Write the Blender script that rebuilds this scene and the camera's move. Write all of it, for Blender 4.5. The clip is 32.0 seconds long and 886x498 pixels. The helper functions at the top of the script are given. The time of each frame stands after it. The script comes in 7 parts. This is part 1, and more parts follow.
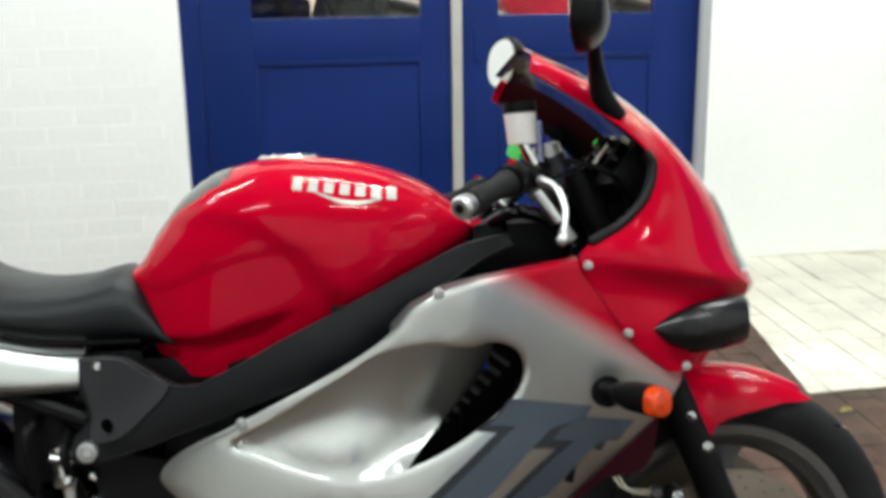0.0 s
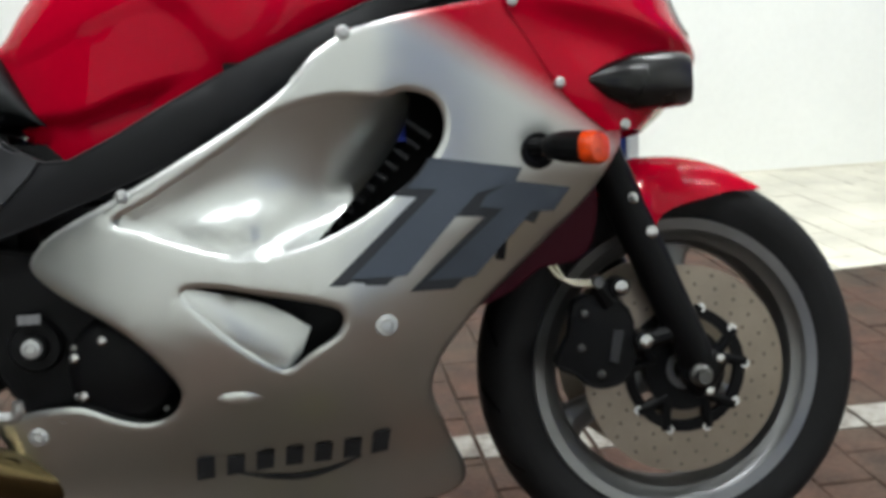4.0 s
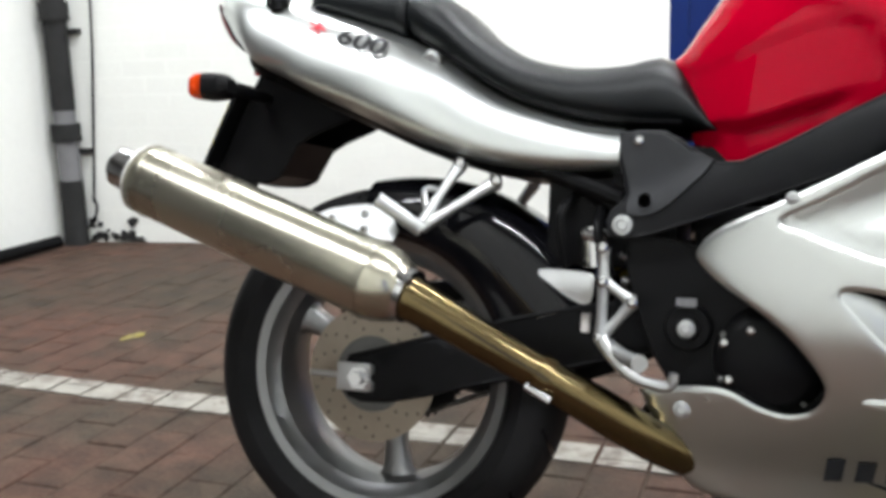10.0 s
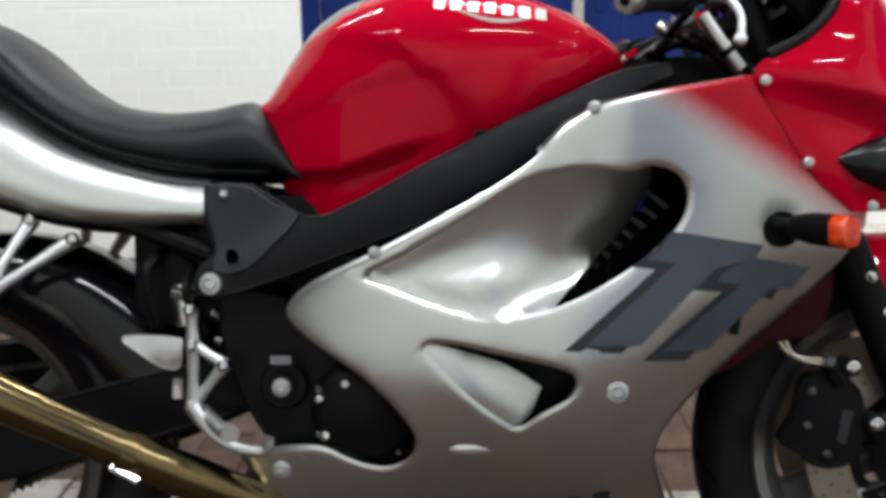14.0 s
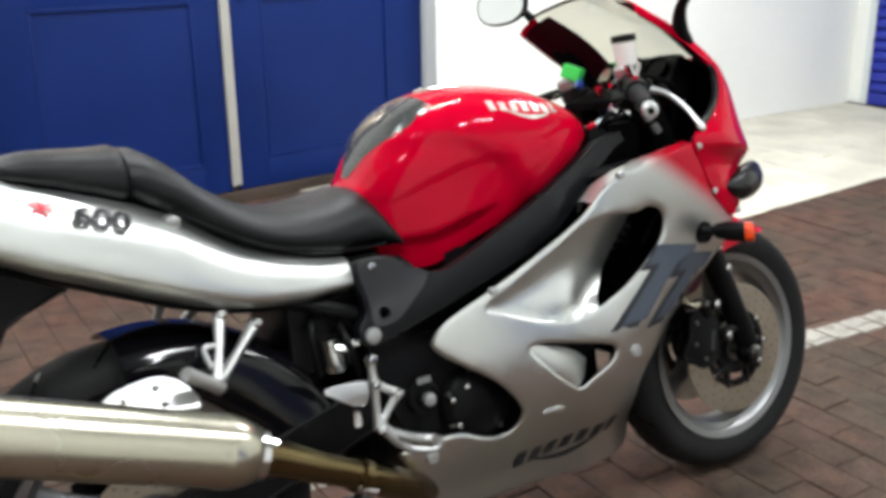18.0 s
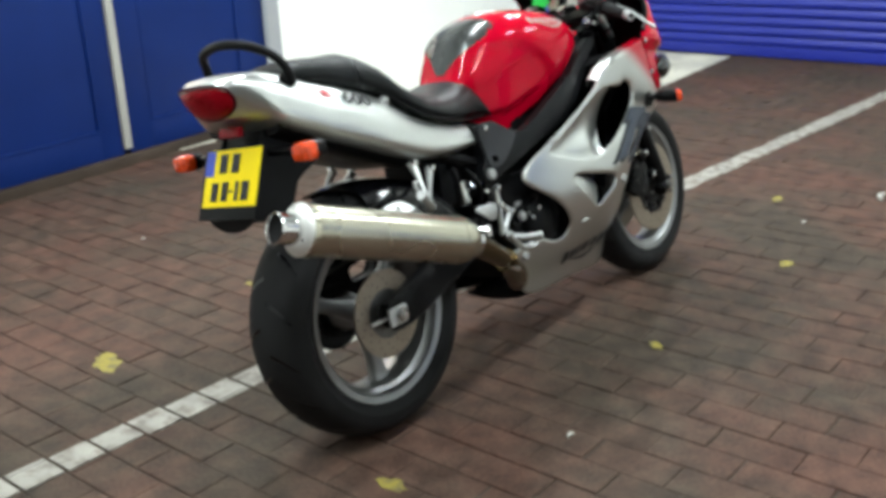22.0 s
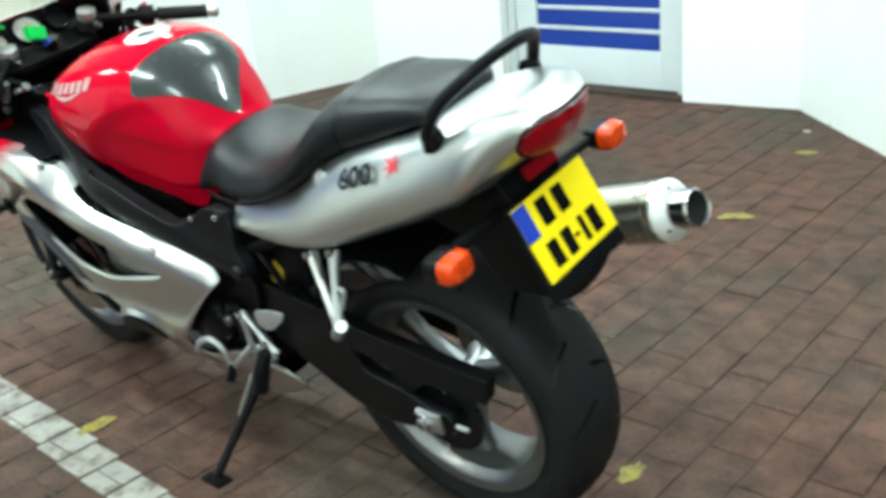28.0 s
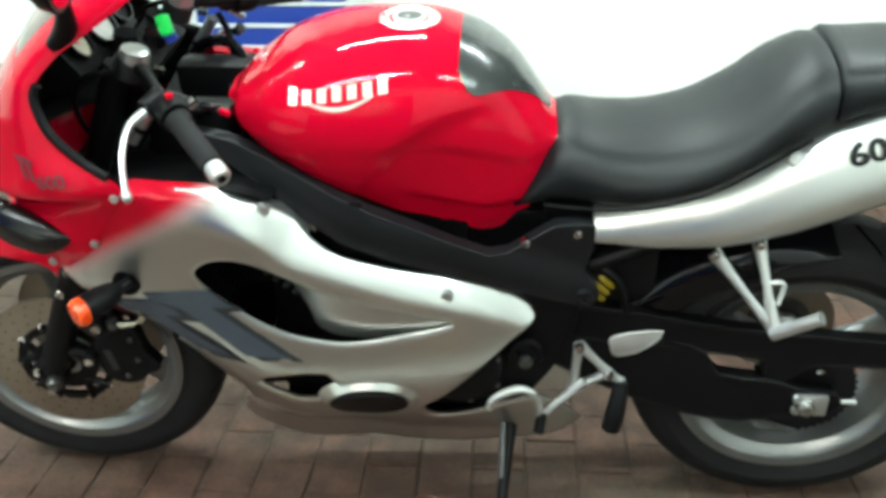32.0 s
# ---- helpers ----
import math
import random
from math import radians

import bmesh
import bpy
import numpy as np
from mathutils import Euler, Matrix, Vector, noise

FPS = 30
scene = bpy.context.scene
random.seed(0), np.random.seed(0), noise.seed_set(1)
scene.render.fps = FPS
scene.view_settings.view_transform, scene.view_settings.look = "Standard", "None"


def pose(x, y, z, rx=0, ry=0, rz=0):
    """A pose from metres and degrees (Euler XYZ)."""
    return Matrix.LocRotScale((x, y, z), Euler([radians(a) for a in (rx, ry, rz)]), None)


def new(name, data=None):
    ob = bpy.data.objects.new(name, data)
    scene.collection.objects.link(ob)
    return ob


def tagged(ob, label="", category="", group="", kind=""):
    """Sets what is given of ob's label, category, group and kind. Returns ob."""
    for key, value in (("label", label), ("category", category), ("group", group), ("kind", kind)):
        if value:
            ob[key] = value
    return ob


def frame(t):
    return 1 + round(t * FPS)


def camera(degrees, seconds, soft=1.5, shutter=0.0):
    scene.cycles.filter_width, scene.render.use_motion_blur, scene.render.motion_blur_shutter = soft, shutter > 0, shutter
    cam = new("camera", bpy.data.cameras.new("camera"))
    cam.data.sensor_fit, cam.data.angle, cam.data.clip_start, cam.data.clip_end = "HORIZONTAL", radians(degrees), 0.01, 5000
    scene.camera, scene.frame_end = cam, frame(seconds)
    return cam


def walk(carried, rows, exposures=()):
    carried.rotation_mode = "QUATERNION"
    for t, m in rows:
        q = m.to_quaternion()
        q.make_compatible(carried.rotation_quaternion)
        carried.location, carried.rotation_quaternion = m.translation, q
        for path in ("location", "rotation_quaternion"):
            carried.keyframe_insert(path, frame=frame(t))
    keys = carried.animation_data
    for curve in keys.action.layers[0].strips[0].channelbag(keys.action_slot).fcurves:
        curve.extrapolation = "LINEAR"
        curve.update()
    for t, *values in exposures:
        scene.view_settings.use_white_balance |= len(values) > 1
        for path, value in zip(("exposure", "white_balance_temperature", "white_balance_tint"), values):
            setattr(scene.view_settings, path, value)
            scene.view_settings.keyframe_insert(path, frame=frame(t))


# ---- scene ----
cam = camera(48.21, 32.0, 4.0, 0.5)
PATH = [
    (0.0, pose(0.1035, -1.4072, 1.2049, 76.033, 0.846, -5.362)),
    (0.5, pose(0.1188, -1.3049, 1.0832, 80.965, 1.310, -4.585)),
    (1.0, pose(0.1297, -1.2940, 0.9712, 84.299, 1.277, -3.889)),
    (1.5, pose(0.1308, -1.2885, 0.9331, 84.026, -0.163, -5.291)),
    (2.0, pose(0.1350, -1.2894, 0.9201, 82.671, 0.722, -6.355)),
    (2.5, pose(0.1366, -1.3014, 0.9074, 81.463, 1.232, -6.928)),
    (3.0, pose(0.1403, -1.3139, 0.8840, 79.354, 1.976, -8.153)),
    (3.5, pose(0.1422, -1.3206, 0.8713, 77.176, 2.111, -9.131)),
    (5.5, pose(0.1101, -1.3616, 0.8278, 74.660, 0.970, -6.722)),
    (6.0, pose(0.0878, -1.3687, 0.8493, 74.825, 1.431, -2.684)),
    (6.5, pose(0.0511, -1.3766, 0.8535, 74.857, 1.424, 0.480)),
    (7.0, pose(0.0019, -1.3932, 0.8403, 75.823, 1.078, 4.346)),
    (7.5, pose(-0.0165, -1.4097, 0.8382, 76.869, 1.206, 8.153)),
    (8.0, pose(-0.0376, -1.4282, 0.8458, 77.119, 1.288, 12.007)),
    (8.5, pose(-0.0441, -1.4369, 0.8403, 77.339, 1.094, 15.380)),
    (9.0, pose(-0.0556, -1.4397, 0.8394, 77.601, 1.106, 18.232)),
    (9.5, pose(-0.0596, -1.4471, 0.8382, 77.681, 1.717, 19.405)),
    (10.0, pose(-0.0602, -1.4429, 0.8389, 78.604, 1.767, 19.581)),
    (10.5, pose(-0.0601, -1.4422, 0.8430, 80.105, 1.898, 19.072)),
    (11.0, pose(-0.0651, -1.4409, 0.8512, 81.383, 1.539, 19.140)),
    (11.5, pose(-0.0693, -1.4413, 0.8514, 81.787, 0.938, 18.776)),
    (12.0, pose(-0.0673, -1.4417, 0.8519, 81.921, 0.955, 18.314)),
    (12.5, pose(-0.0217, -1.4229, 0.8657, 82.439, 0.906, 15.296)),
    (13.0, pose(-0.0090, -1.4095, 0.8727, 81.818, 1.149, 9.352)),
    (13.5, pose(0.0117, -1.3865, 0.8712, 80.536, 1.245, 4.799)),
    (14.0, pose(0.0388, -1.3442, 0.9306, 76.912, 0.783, 0.526)),
    (14.5, pose(0.0333, -1.3488, 1.0500, 71.495, 0.400, -0.832)),
    (15.0, pose(-0.0230, -1.4242, 1.1900, 67.964, 1.004, -3.794)),
    (15.5, pose(-0.0803, -1.4698, 1.2548, 69.291, 1.982, -8.097)),
    (17.5, pose(-0.7550, -1.4678, 1.2371, 72.447, 1.930, -28.849)),
    (18.0, pose(-1.0330, -1.5005, 1.2719, 72.009, 0.692, -31.850)),
    (18.5, pose(-1.2927, -1.5105, 1.2803, 73.801, 3.432, -38.071)),
    (19.0, pose(-1.5120, -1.5776, 1.2787, 75.100, 1.730, -39.299)),
    (19.5, pose(-1.7081, -1.6253, 1.2871, 76.026, 2.567, -41.859)),
    (20.0, pose(-1.9132, -1.5895, 1.2896, 74.804, 2.434, -47.902)),
    (20.5, pose(-2.0818, -1.6115, 1.2779, 74.387, 2.880, -48.293)),
    (21.0, pose(-2.2254, -1.6931, 1.2829, 74.707, 1.709, -46.982)),
    (21.5, pose(-2.3015, -1.7105, 1.2823, 73.874, 1.996, -47.031)),
    (22.0, pose(-2.3355, -1.5921, 1.2810, 70.561, 2.128, -50.755)),
    (22.5, pose(-2.3827, -1.4108, 1.2833, 69.776, 4.575, -55.466)),
    (23.0, pose(-2.3884, -1.2010, 1.2761, 69.988, 5.080, -59.198)),
    (23.5, pose(-2.3907, -0.9395, 1.2712, 67.768, 3.958, -61.735)),
    (24.0, pose(-2.4406, -0.6364, 1.2756, 66.676, 7.065, -71.255)),
    (24.5, pose(-2.4161, -0.3424, 1.2564, 66.389, 6.274, -74.851)),
    (25.0, pose(-2.3695, -0.0718, 1.2705, 66.299, 3.582, -80.671)),
    (25.5, pose(-2.3408, 0.1863, 1.2353, 65.308, 4.036, -94.305)),
    (27.5, pose(-2.0058, 1.1872, 1.2523, 67.816, 4.891, -133.146)),
    (28.0, pose(-1.8388, 1.3451, 1.2670, 68.061, 4.905, -139.338)),
    (28.5, pose(-1.6628, 1.5340, 1.2392, 69.323, 4.003, -141.646)),
    (29.0, pose(-1.4951, 1.6908, 1.2516, 68.802, 4.554, -145.520)),
    (29.5, pose(-1.2965, 1.7471, 1.2346, 69.885, 4.608, -147.839)),
    (30.0, pose(-1.1007, 1.7732, 1.2377, 69.819, 3.825, -150.479)),
    (30.5, pose(-0.8370, 1.8381, 1.2366, 69.061, 2.859, -158.843)),
    (31.0, pose(-0.6255, 1.8413, 1.2461, 68.813, 3.523, -165.148)),
    (31.5, pose(-0.3929, 1.7769, 1.2530, 66.975, 2.145, -169.510)),
    (32.0, pose(-0.1682, 1.7718, 1.2477, 66.725, 0.452, -175.896)),
]
EXPOSURES = [(0.0, -0.05, 6450, 10), (1.0, -0.12, 6450, 10), (3.0, -0.2, 6400, 12), (6.0, 0.22, 6350, 11), (7.0, 0.3, 6350, 18), (9.0, 0.4, 6400, 16), (11.0, 0.05, 6400, 15), (13.0, -0.22, 6400, 14), (14.0, -0.22, 6400, 16), (15.0, -0.2, 6400, 15), (18.0, 0.2, 6450, 14), (21.0, 0.15, 6400, 11), (23.0, 0.25, 6050, 2), (25.0, 0.32, 5880, -7), (28.0, 0.48, 5900, -5), (30.0, 0.54, 6150, -1), (31.0, 0.60, 6200, 0), (32.0, 0.66, 6200, -3)]
walk(cam, PATH, EXPOSURES)

# ---- light: rows of fluorescent tubes under the ceiling of the yard ----
world = bpy.data.worlds.new("yard_night")
scene.world = world
world.use_nodes = True
world.node_tree.nodes["Background"].inputs[0].default_value = (0.75, 0.8, 0.85, 1)
world.node_tree.nodes["Background"].inputs[1].default_value = 0.006
CEIL = 3.7
TUBES = [(-1.9, -1.3, 60), (0.5, -1.3, 62), (2.9, -1.3, 60), (-1.9, 1.35, 62), (0.5, 1.35, 72), (2.9, 1.35, 88)]
for lx, ly, watts in TUBES:
    la = bpy.data.lights.new("tube_light", "AREA")
    la.shape, la.size, la.size_y, la.energy = "RECTANGLE", 1.45, 0.07, watts
    la.color = (0.95, 1.0, 0.985)
    lo = new("tube_light", la)
    lo.matrix_world = pose(lx, ly, CEIL - 0.19, 0, 0, 6)
room = bpy.data.lights.new("showroom_light", "AREA")
room.shape, room.size, room.size_y, room.energy, room.color = "RECTANGLE", 2.4, 0.8, 120, (1, 0.93, 0.82)
new("showroom_light", room).matrix_world = pose(0.9, 5.0, 2.75)


# ---- materials ----
def nodes(name):
    m = bpy.data.materials.new(name)
    m.use_nodes = True
    nt = m.node_tree
    return m, nt, nt.nodes["Principled BSDF"]


def mat(name, col, rough=0.5, metal=0.0, var=0.12, scale=9.0, bump=0.15, fine=160.0, coat=0.0, spec=0.5, island=0.0, rnd=0.0, world=False, col2=None, patch=1.1, wear=0.5):
    """A surface with stains at one scale, grain at another and a fine relief."""
    m, nt, b = nodes(name)
    L = nt.links.new
    tc = nt.nodes.new("ShaderNodeNewGeometry" if world else "ShaderNodeTexCoord")
    place = tc.outputs["Position" if world else "Object"]
    n1 = nt.nodes.new("ShaderNodeTexNoise")
    n1.inputs["Scale"].default_value, n1.inputs["Detail"].default_value = scale, 6
    n2 = nt.nodes.new("ShaderNodeTexNoise")
    n2.inputs["Scale"].default_value, n2.inputs["Detail"].default_value = fine, 3
    L(place, n1.inputs["Vector"])
    L(place, n2.inputs["Vector"])
    add = nt.nodes.new("ShaderNodeMath")
    add.operation = "MULTIPLY_ADD"
    L(n2.outputs["Fac"], add.inputs[0])
    add.inputs[1].default_value = 0.45
    L(n1.outputs["Fac"], add.inputs[2])
    ramp = nt.nodes.new("ShaderNodeMapRange")
    ramp.inputs["From Min"].default_value, ramp.inputs["From Max"].default_value = 0.4, 1.05
    ramp.inputs["To Min"].default_value, ramp.inputs["To Max"].default_value = 1 - var, 1 + var
    L(add.outputs[0], ramp.inputs["Value"])
    hsv = nt.nodes.new("ShaderNodeHueSaturation")
    hsv.inputs["Color"].default_value = (*col, 1)
    if col2:
        n3 = nt.nodes.new("ShaderNodeTexNoise")
        n3.inputs["Scale"].default_value, n3.inputs["Detail"].default_value, n3.inputs["Roughness"].default_value = patch, 7, 0.65
        L(place, n3.inputs["Vector"])
        m3 = nt.nodes.new("ShaderNodeMapRange")
        m3.inputs["From Min"].default_value, m3.inputs["From Max"].default_value = wear - 0.1, wear + 0.1
        L(n3.outputs["Fac"], m3.inputs["Value"])
        mx = nt.nodes.new("ShaderNodeMix")
        mx.data_type = "RGBA"
        mx.inputs["A"].default_value, mx.inputs["B"].default_value = (*col, 1), (*col2, 1)
        L(m3.outputs["Result"], mx.inputs["Factor"])
        L(mx.outputs["Result"], hsv.inputs["Color"])
    val = ramp.outputs["Result"]
    if island or rnd:
        g = nt.nodes.new("ShaderNodeNewGeometry" if island else "ShaderNodeObjectInfo")
        mr = nt.nodes.new("ShaderNodeMapRange")
        k = island or rnd
        mr.inputs["To Min"].default_value, mr.inputs["To Max"].default_value = 1 - k, 1 + k
        L(g.outputs["Random Per Island" if island else "Random"], mr.inputs["Value"])
        mul = nt.nodes.new("ShaderNodeMath")
        mul.operation = "MULTIPLY"
        L(mr.outputs["Result"], mul.inputs[0])
        L(val, mul.inputs[1])
        val = mul.outputs[0]
    L(val, hsv.inputs["Value"])
    L(hsv.outputs["Color"], b.inputs["Base Color"])
    rr = nt.nodes.new("ShaderNodeMapRange")
    rr.inputs["From Min"].default_value, rr.inputs["From Max"].default_value = 0.3, 0.7
    rr.inputs["To Min"].default_value, rr.inputs["To Max"].default_value = max(0.02, rough * 0.85), min(1, rough * 1.15)
    L(n1.outputs["Fac"], rr.inputs["Value"])
    L(rr.outputs["Result"], b.inputs["Roughness"])
    b.inputs["Metallic"].default_value = metal
    b.inputs["Coat Weight"].default_value = coat
    b.inputs["Coat Roughness"].default_value = 0.025
    b.inputs["Coat IOR"].default_value = 1.24
    b.inputs["Specular IOR Level"].default_value = spec
    if bump:
        bp = nt.nodes.new("ShaderNodeBump")
        bp.inputs["Strength"].default_value, bp.inputs["Distance"].default_value = bump, 0.002
        L(n2.outputs["Fac"], bp.inputs["Height"])
        L(bp.outputs["Normal"], b.inputs["Normal"])
    return m


def glass(name, tint=(0.9, 0.93, 0.92), rough=0.03, ior=1.45):
    m, nt, b = nodes(name)
    b.inputs["Base Color"].default_value = (*tint, 1)
    b.inputs["Transmission Weight"].default_value, b.inputs["Roughness"].default_value, b.inputs["IOR"].default_value = 1, rough, ior
    return m


M = {
    "wall": mat("white_painted_brick", (0.82, 0.83, 0.79), 0.6, var=0.05, scale=1.7, bump=0.5, fine=60, rnd=0.012),
    "wall_stuff": mat("white_painted_brick_far", (0.82, 0.83, 0.79), 0.6, var=0.05, scale=1.7, bump=0.5, fine=60, island=0.012),
    "plaster": mat("white_painted_plaster", (0.83, 0.84, 0.80), 0.62, var=0.05, scale=1.3, bump=0.6, fine=35),
    "ceiling": mat("grey_concrete_ceiling", (0.36, 0.36, 0.35), 0.8, var=0.1, scale=2, bump=0.4, fine=50),
    "paver": mat("brown_concrete_paver", (0.086, 0.047, 0.035), 0.72, var=0.62, scale=13, bump=1.0, fine=95, rnd=0.045, world=True, spec=0.12, col2=(0.058, 0.045, 0.034), patch=1.1),
    "paver_stuff": mat("brown_concrete_paver_far", (0.086, 0.047, 0.035), 0.72, var=0.62, scale=13, bump=1.0, fine=95, island=0.045, world=True, spec=0.12, col2=(0.058, 0.045, 0.034), patch=1.1),
    "joint": mat("dirt_in_joints", (0.062, 0.047, 0.037), 0.95, var=0.6, scale=2.2, bump=0.8, fine=260, spec=0.1),
    "slab": mat("pale_concrete_slab", (0.58, 0.555, 0.46), 0.7, var=0.28, scale=3.2, bump=0.6, fine=120, island=0.05, world=True),
    "linepaint": mat("worn_white_line_paint", (0.30, 0.285, 0.25), 0.75, var=0.3, scale=14, bump=0.6, fine=200, col2=(0.11, 0.085, 0.07), patch=16, wear=0.57),
    "yellowpaint": mat("yellow_marking_paint", (0.25, 0.205, 0.03), 0.75, var=0.3, scale=25, bump=0.5, fine=200, col2=(0.09, 0.07, 0.045), patch=28, wear=0.55),
    "bluedoor": mat("blue_painted_door", (0.004, 0.019, 0.120), 0.42, var=0.16, scale=3, bump=0.15, fine=90, spec=0.2),
    "blueshut": mat("blue_roller_shutter", (0.012, 0.024, 0.30), 0.45, var=0.1, scale=3, bump=0.12, fine=90),
    "bluepanel": mat("blue_lacquered_panel", (0.012, 0.04, 0.27), 0.4, var=0.08, scale=3),
    "greypaint": mat("pale_grey_painted_metal", (0.62, 0.66, 0.66), 0.45, var=0.07, scale=4),
    "dirt": mat("black_grime", (0.008, 0.008, 0.008), 0.75, var=0.4, scale=12, bump=0.6),
    "red": mat("red_lacquer", (0.42, 0.0004, 0.016), 0.5, var=0.04, scale=6, bump=0.0, coat=1.0, spec=0.0),
    "silver": mat("silver_metallic_lacquer", (0.56, 0.58, 0.565), 0.33, metal=0.93, var=0.05, scale=5, bump=0.04, fine=900, coat=0.35),
    "black": mat("black_satin_plastic", (0.0045, 0.0045, 0.005), 0.38, var=0.2, scale=14, bump=0.12, fine=500, spec=0.1),
    "gloss_black": mat("gloss_black_plastic", (0.003, 0.003, 0.004), 0.11, var=0.1, scale=8, bump=0.0, spec=0.3),
    "frame": mat("dark_anodised_frame", (0.006, 0.0063, 0.0075), 0.4, metal=0.0, var=0.15, scale=9, bump=0.12, fine=400, spec=0.2),
    "seat": mat("black_grained_vinyl", (0.0045, 0.0058, 0.0066), 0.38, var=0.2, scale=11, bump=0.3, fine=420, spec=0.25),
    "rubber": mat("tyre_rubber", (0.012, 0.012, 0.0125), 0.7, var=0.3, scale=16, bump=0.4, fine=260, spec=0.13),
    "rim": mat("silver_cast_rim", (0.235, 0.238, 0.242), 0.36, metal=0.92, var=0.1, scale=12, bump=0.1, fine=300),
    "alu": mat("brushed_aluminium", (0.50, 0.51, 0.51), 0.4, metal=0.9, var=0.1, scale=18, bump=0.1, fine=300),
    "chrome": mat("bright_plated_steel", (0.6, 0.6, 0.6), 0.15, metal=1.0, var=0.06, scale=12, bump=0.03),
    "disc": mat("drilled_steel_disc", (0.30, 0.255, 0.205), 0.42, metal=0.9, var=0.15, scale=20, bump=0.2, fine=300),
    "titan": mat("satin_titanium", (0.47, 0.45, 0.365), 0.27, metal=0.95, var=0.08, scale=5, bump=0.05),
    "gold": mat("heat_tinted_steel", (0.17, 0.128, 0.062), 0.2, metal=1.0, var=0.25, scale=6, bump=0.0),
    "endcap": mat("machined_end_cap", (0.78, 0.78, 0.75), 0.4, metal=0.45, var=0.05, scale=9),
    "pad": mat("dark_grey_tank_pad", (0.03, 0.033, 0.032), 0.25, var=0.08, scale=60, bump=0.05, fine=500, coat=0.8, spec=0.2),
    "decal_d": mat("charcoal_decal", (0.03, 0.033, 0.038), 0.45, var=0.06, scale=12, bump=0.02, spec=0.2),
    "decal_m": mat("slate_decal", (0.062, 0.075, 0.097), 0.45, var=0.06, scale=12, bump=0.02, spec=0.2),
    "decal_w": mat("pale_silver_decal", (0.46, 0.44, 0.41), 0.3, metal=0.4, var=0.05, scale=12, bump=0.02),
    "oldpipe": mat("weathered_grey_pipe", (0.16, 0.16, 0.165), 0.7, var=0.4, scale=7, bump=0.4),
    "badge": mat("dark_red_grey_badge", (0.12, 0.012, 0.02), 0.5, var=0.05, scale=9, bump=0.0),
    "bracket": mat("satin_grey_bracket", (0.020, 0.021, 0.024), 0.45, metal=0.3, var=0.1, scale=9, bump=0.1),
    "darksteel": mat("oily_dark_steel", (0.12, 0.12, 0.115), 0.35, metal=0.9, var=0.2, scale=20, bump=0.1),
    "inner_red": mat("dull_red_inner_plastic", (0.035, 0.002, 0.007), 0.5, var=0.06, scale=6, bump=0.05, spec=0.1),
    "decal_r": mat("red_decal", (0.6, 0.03, 0.05), 0.4, var=0.06, scale=12, bump=0.02),
    "amber": mat("amber_lens", (0.62, 0.05, 0.003), 0.25, var=0.45, scale=70, bump=0.5, fine=160, coat=1.0, spec=0.3),
    "redlens": mat("red_lens", (0.26, 0.0015, 0.008), 0.3, var=0.2, scale=60, bump=0.2, fine=220, coat=0.12, spec=0.1),
    "yellow": mat("yellow_plate", (0.90, 0.70, 0.004), 0.5, var=0.04, scale=10, bump=0.04, spec=0.15),
    "blue": mat("blue_plate_strip", (0.02, 0.05, 0.42), 0.35, var=0.04, scale=10, bump=0.04),
    "green": mat("green_plastic", (0.02, 0.5, 0.06), 0.35, var=0.06, scale=10, bump=0.04),
    "spring": mat("yellow_spring", (0.42, 0.30, 0.012), 0.4, var=0.1, scale=10),
    "fluid": mat("cloudy_reservoir", (0.62, 0.59, 0.57), 0.2, var=0.1, scale=20, bump=0.05),
    "dial": mat("grey_dial_face", (0.42, 0.42, 0.40), 0.4, var=0.2, scale=60, bump=0.0, coat=0.4),
    "dialb": mat("beige_dial_face", (0.30, 0.28, 0.22), 0.4, var=0.2, scale=60, bump=0.0, coat=0.3),
    "white": mat("white_plastic", (0.75, 0.74, 0.72), 0.35, var=0.05, scale=10),
    "wood": mat("brown_wood", (0.16, 0.06, 0.03), 0.5, var=0.25, scale=6, bump=0.3),
    "cream": mat("cream_wall", (0.76, 0.71, 0.60), 0.7, var=0.06, scale=2, bump=0.3),
    "lens": glass("clear_lens"),
    "screen": glass("smoked_screen", (0.78, 0.76, 0.67)),
    "intake": mat("satin_intake_plastic", (0.004, 0.004, 0.0045), 0.27, var=0.1, scale=9, bump=0.0, spec=0.35),
    "strip": mat("grey_beige_painted_steel", (0.42, 0.41, 0.37), 0.5, var=0.1, scale=6, bump=0.1),
    "hole": mat("shadowed_drilling", (0.12, 0.098, 0.076), 0.8, var=0.1, scale=20, bump=0.0),
    "pane": glass("window_glass", (0.97, 0.98, 0.97), 0.0, 1.3),
}


def mirror_mat():
    m, nt, b = nodes("mirror_glass")
    b.inputs["Base Color"].default_value, b.inputs["Metallic"].default_value, b.inputs["Roughness"].default_value = (0.85, 0.87, 0.88, 1), 1, 0.02
    return m


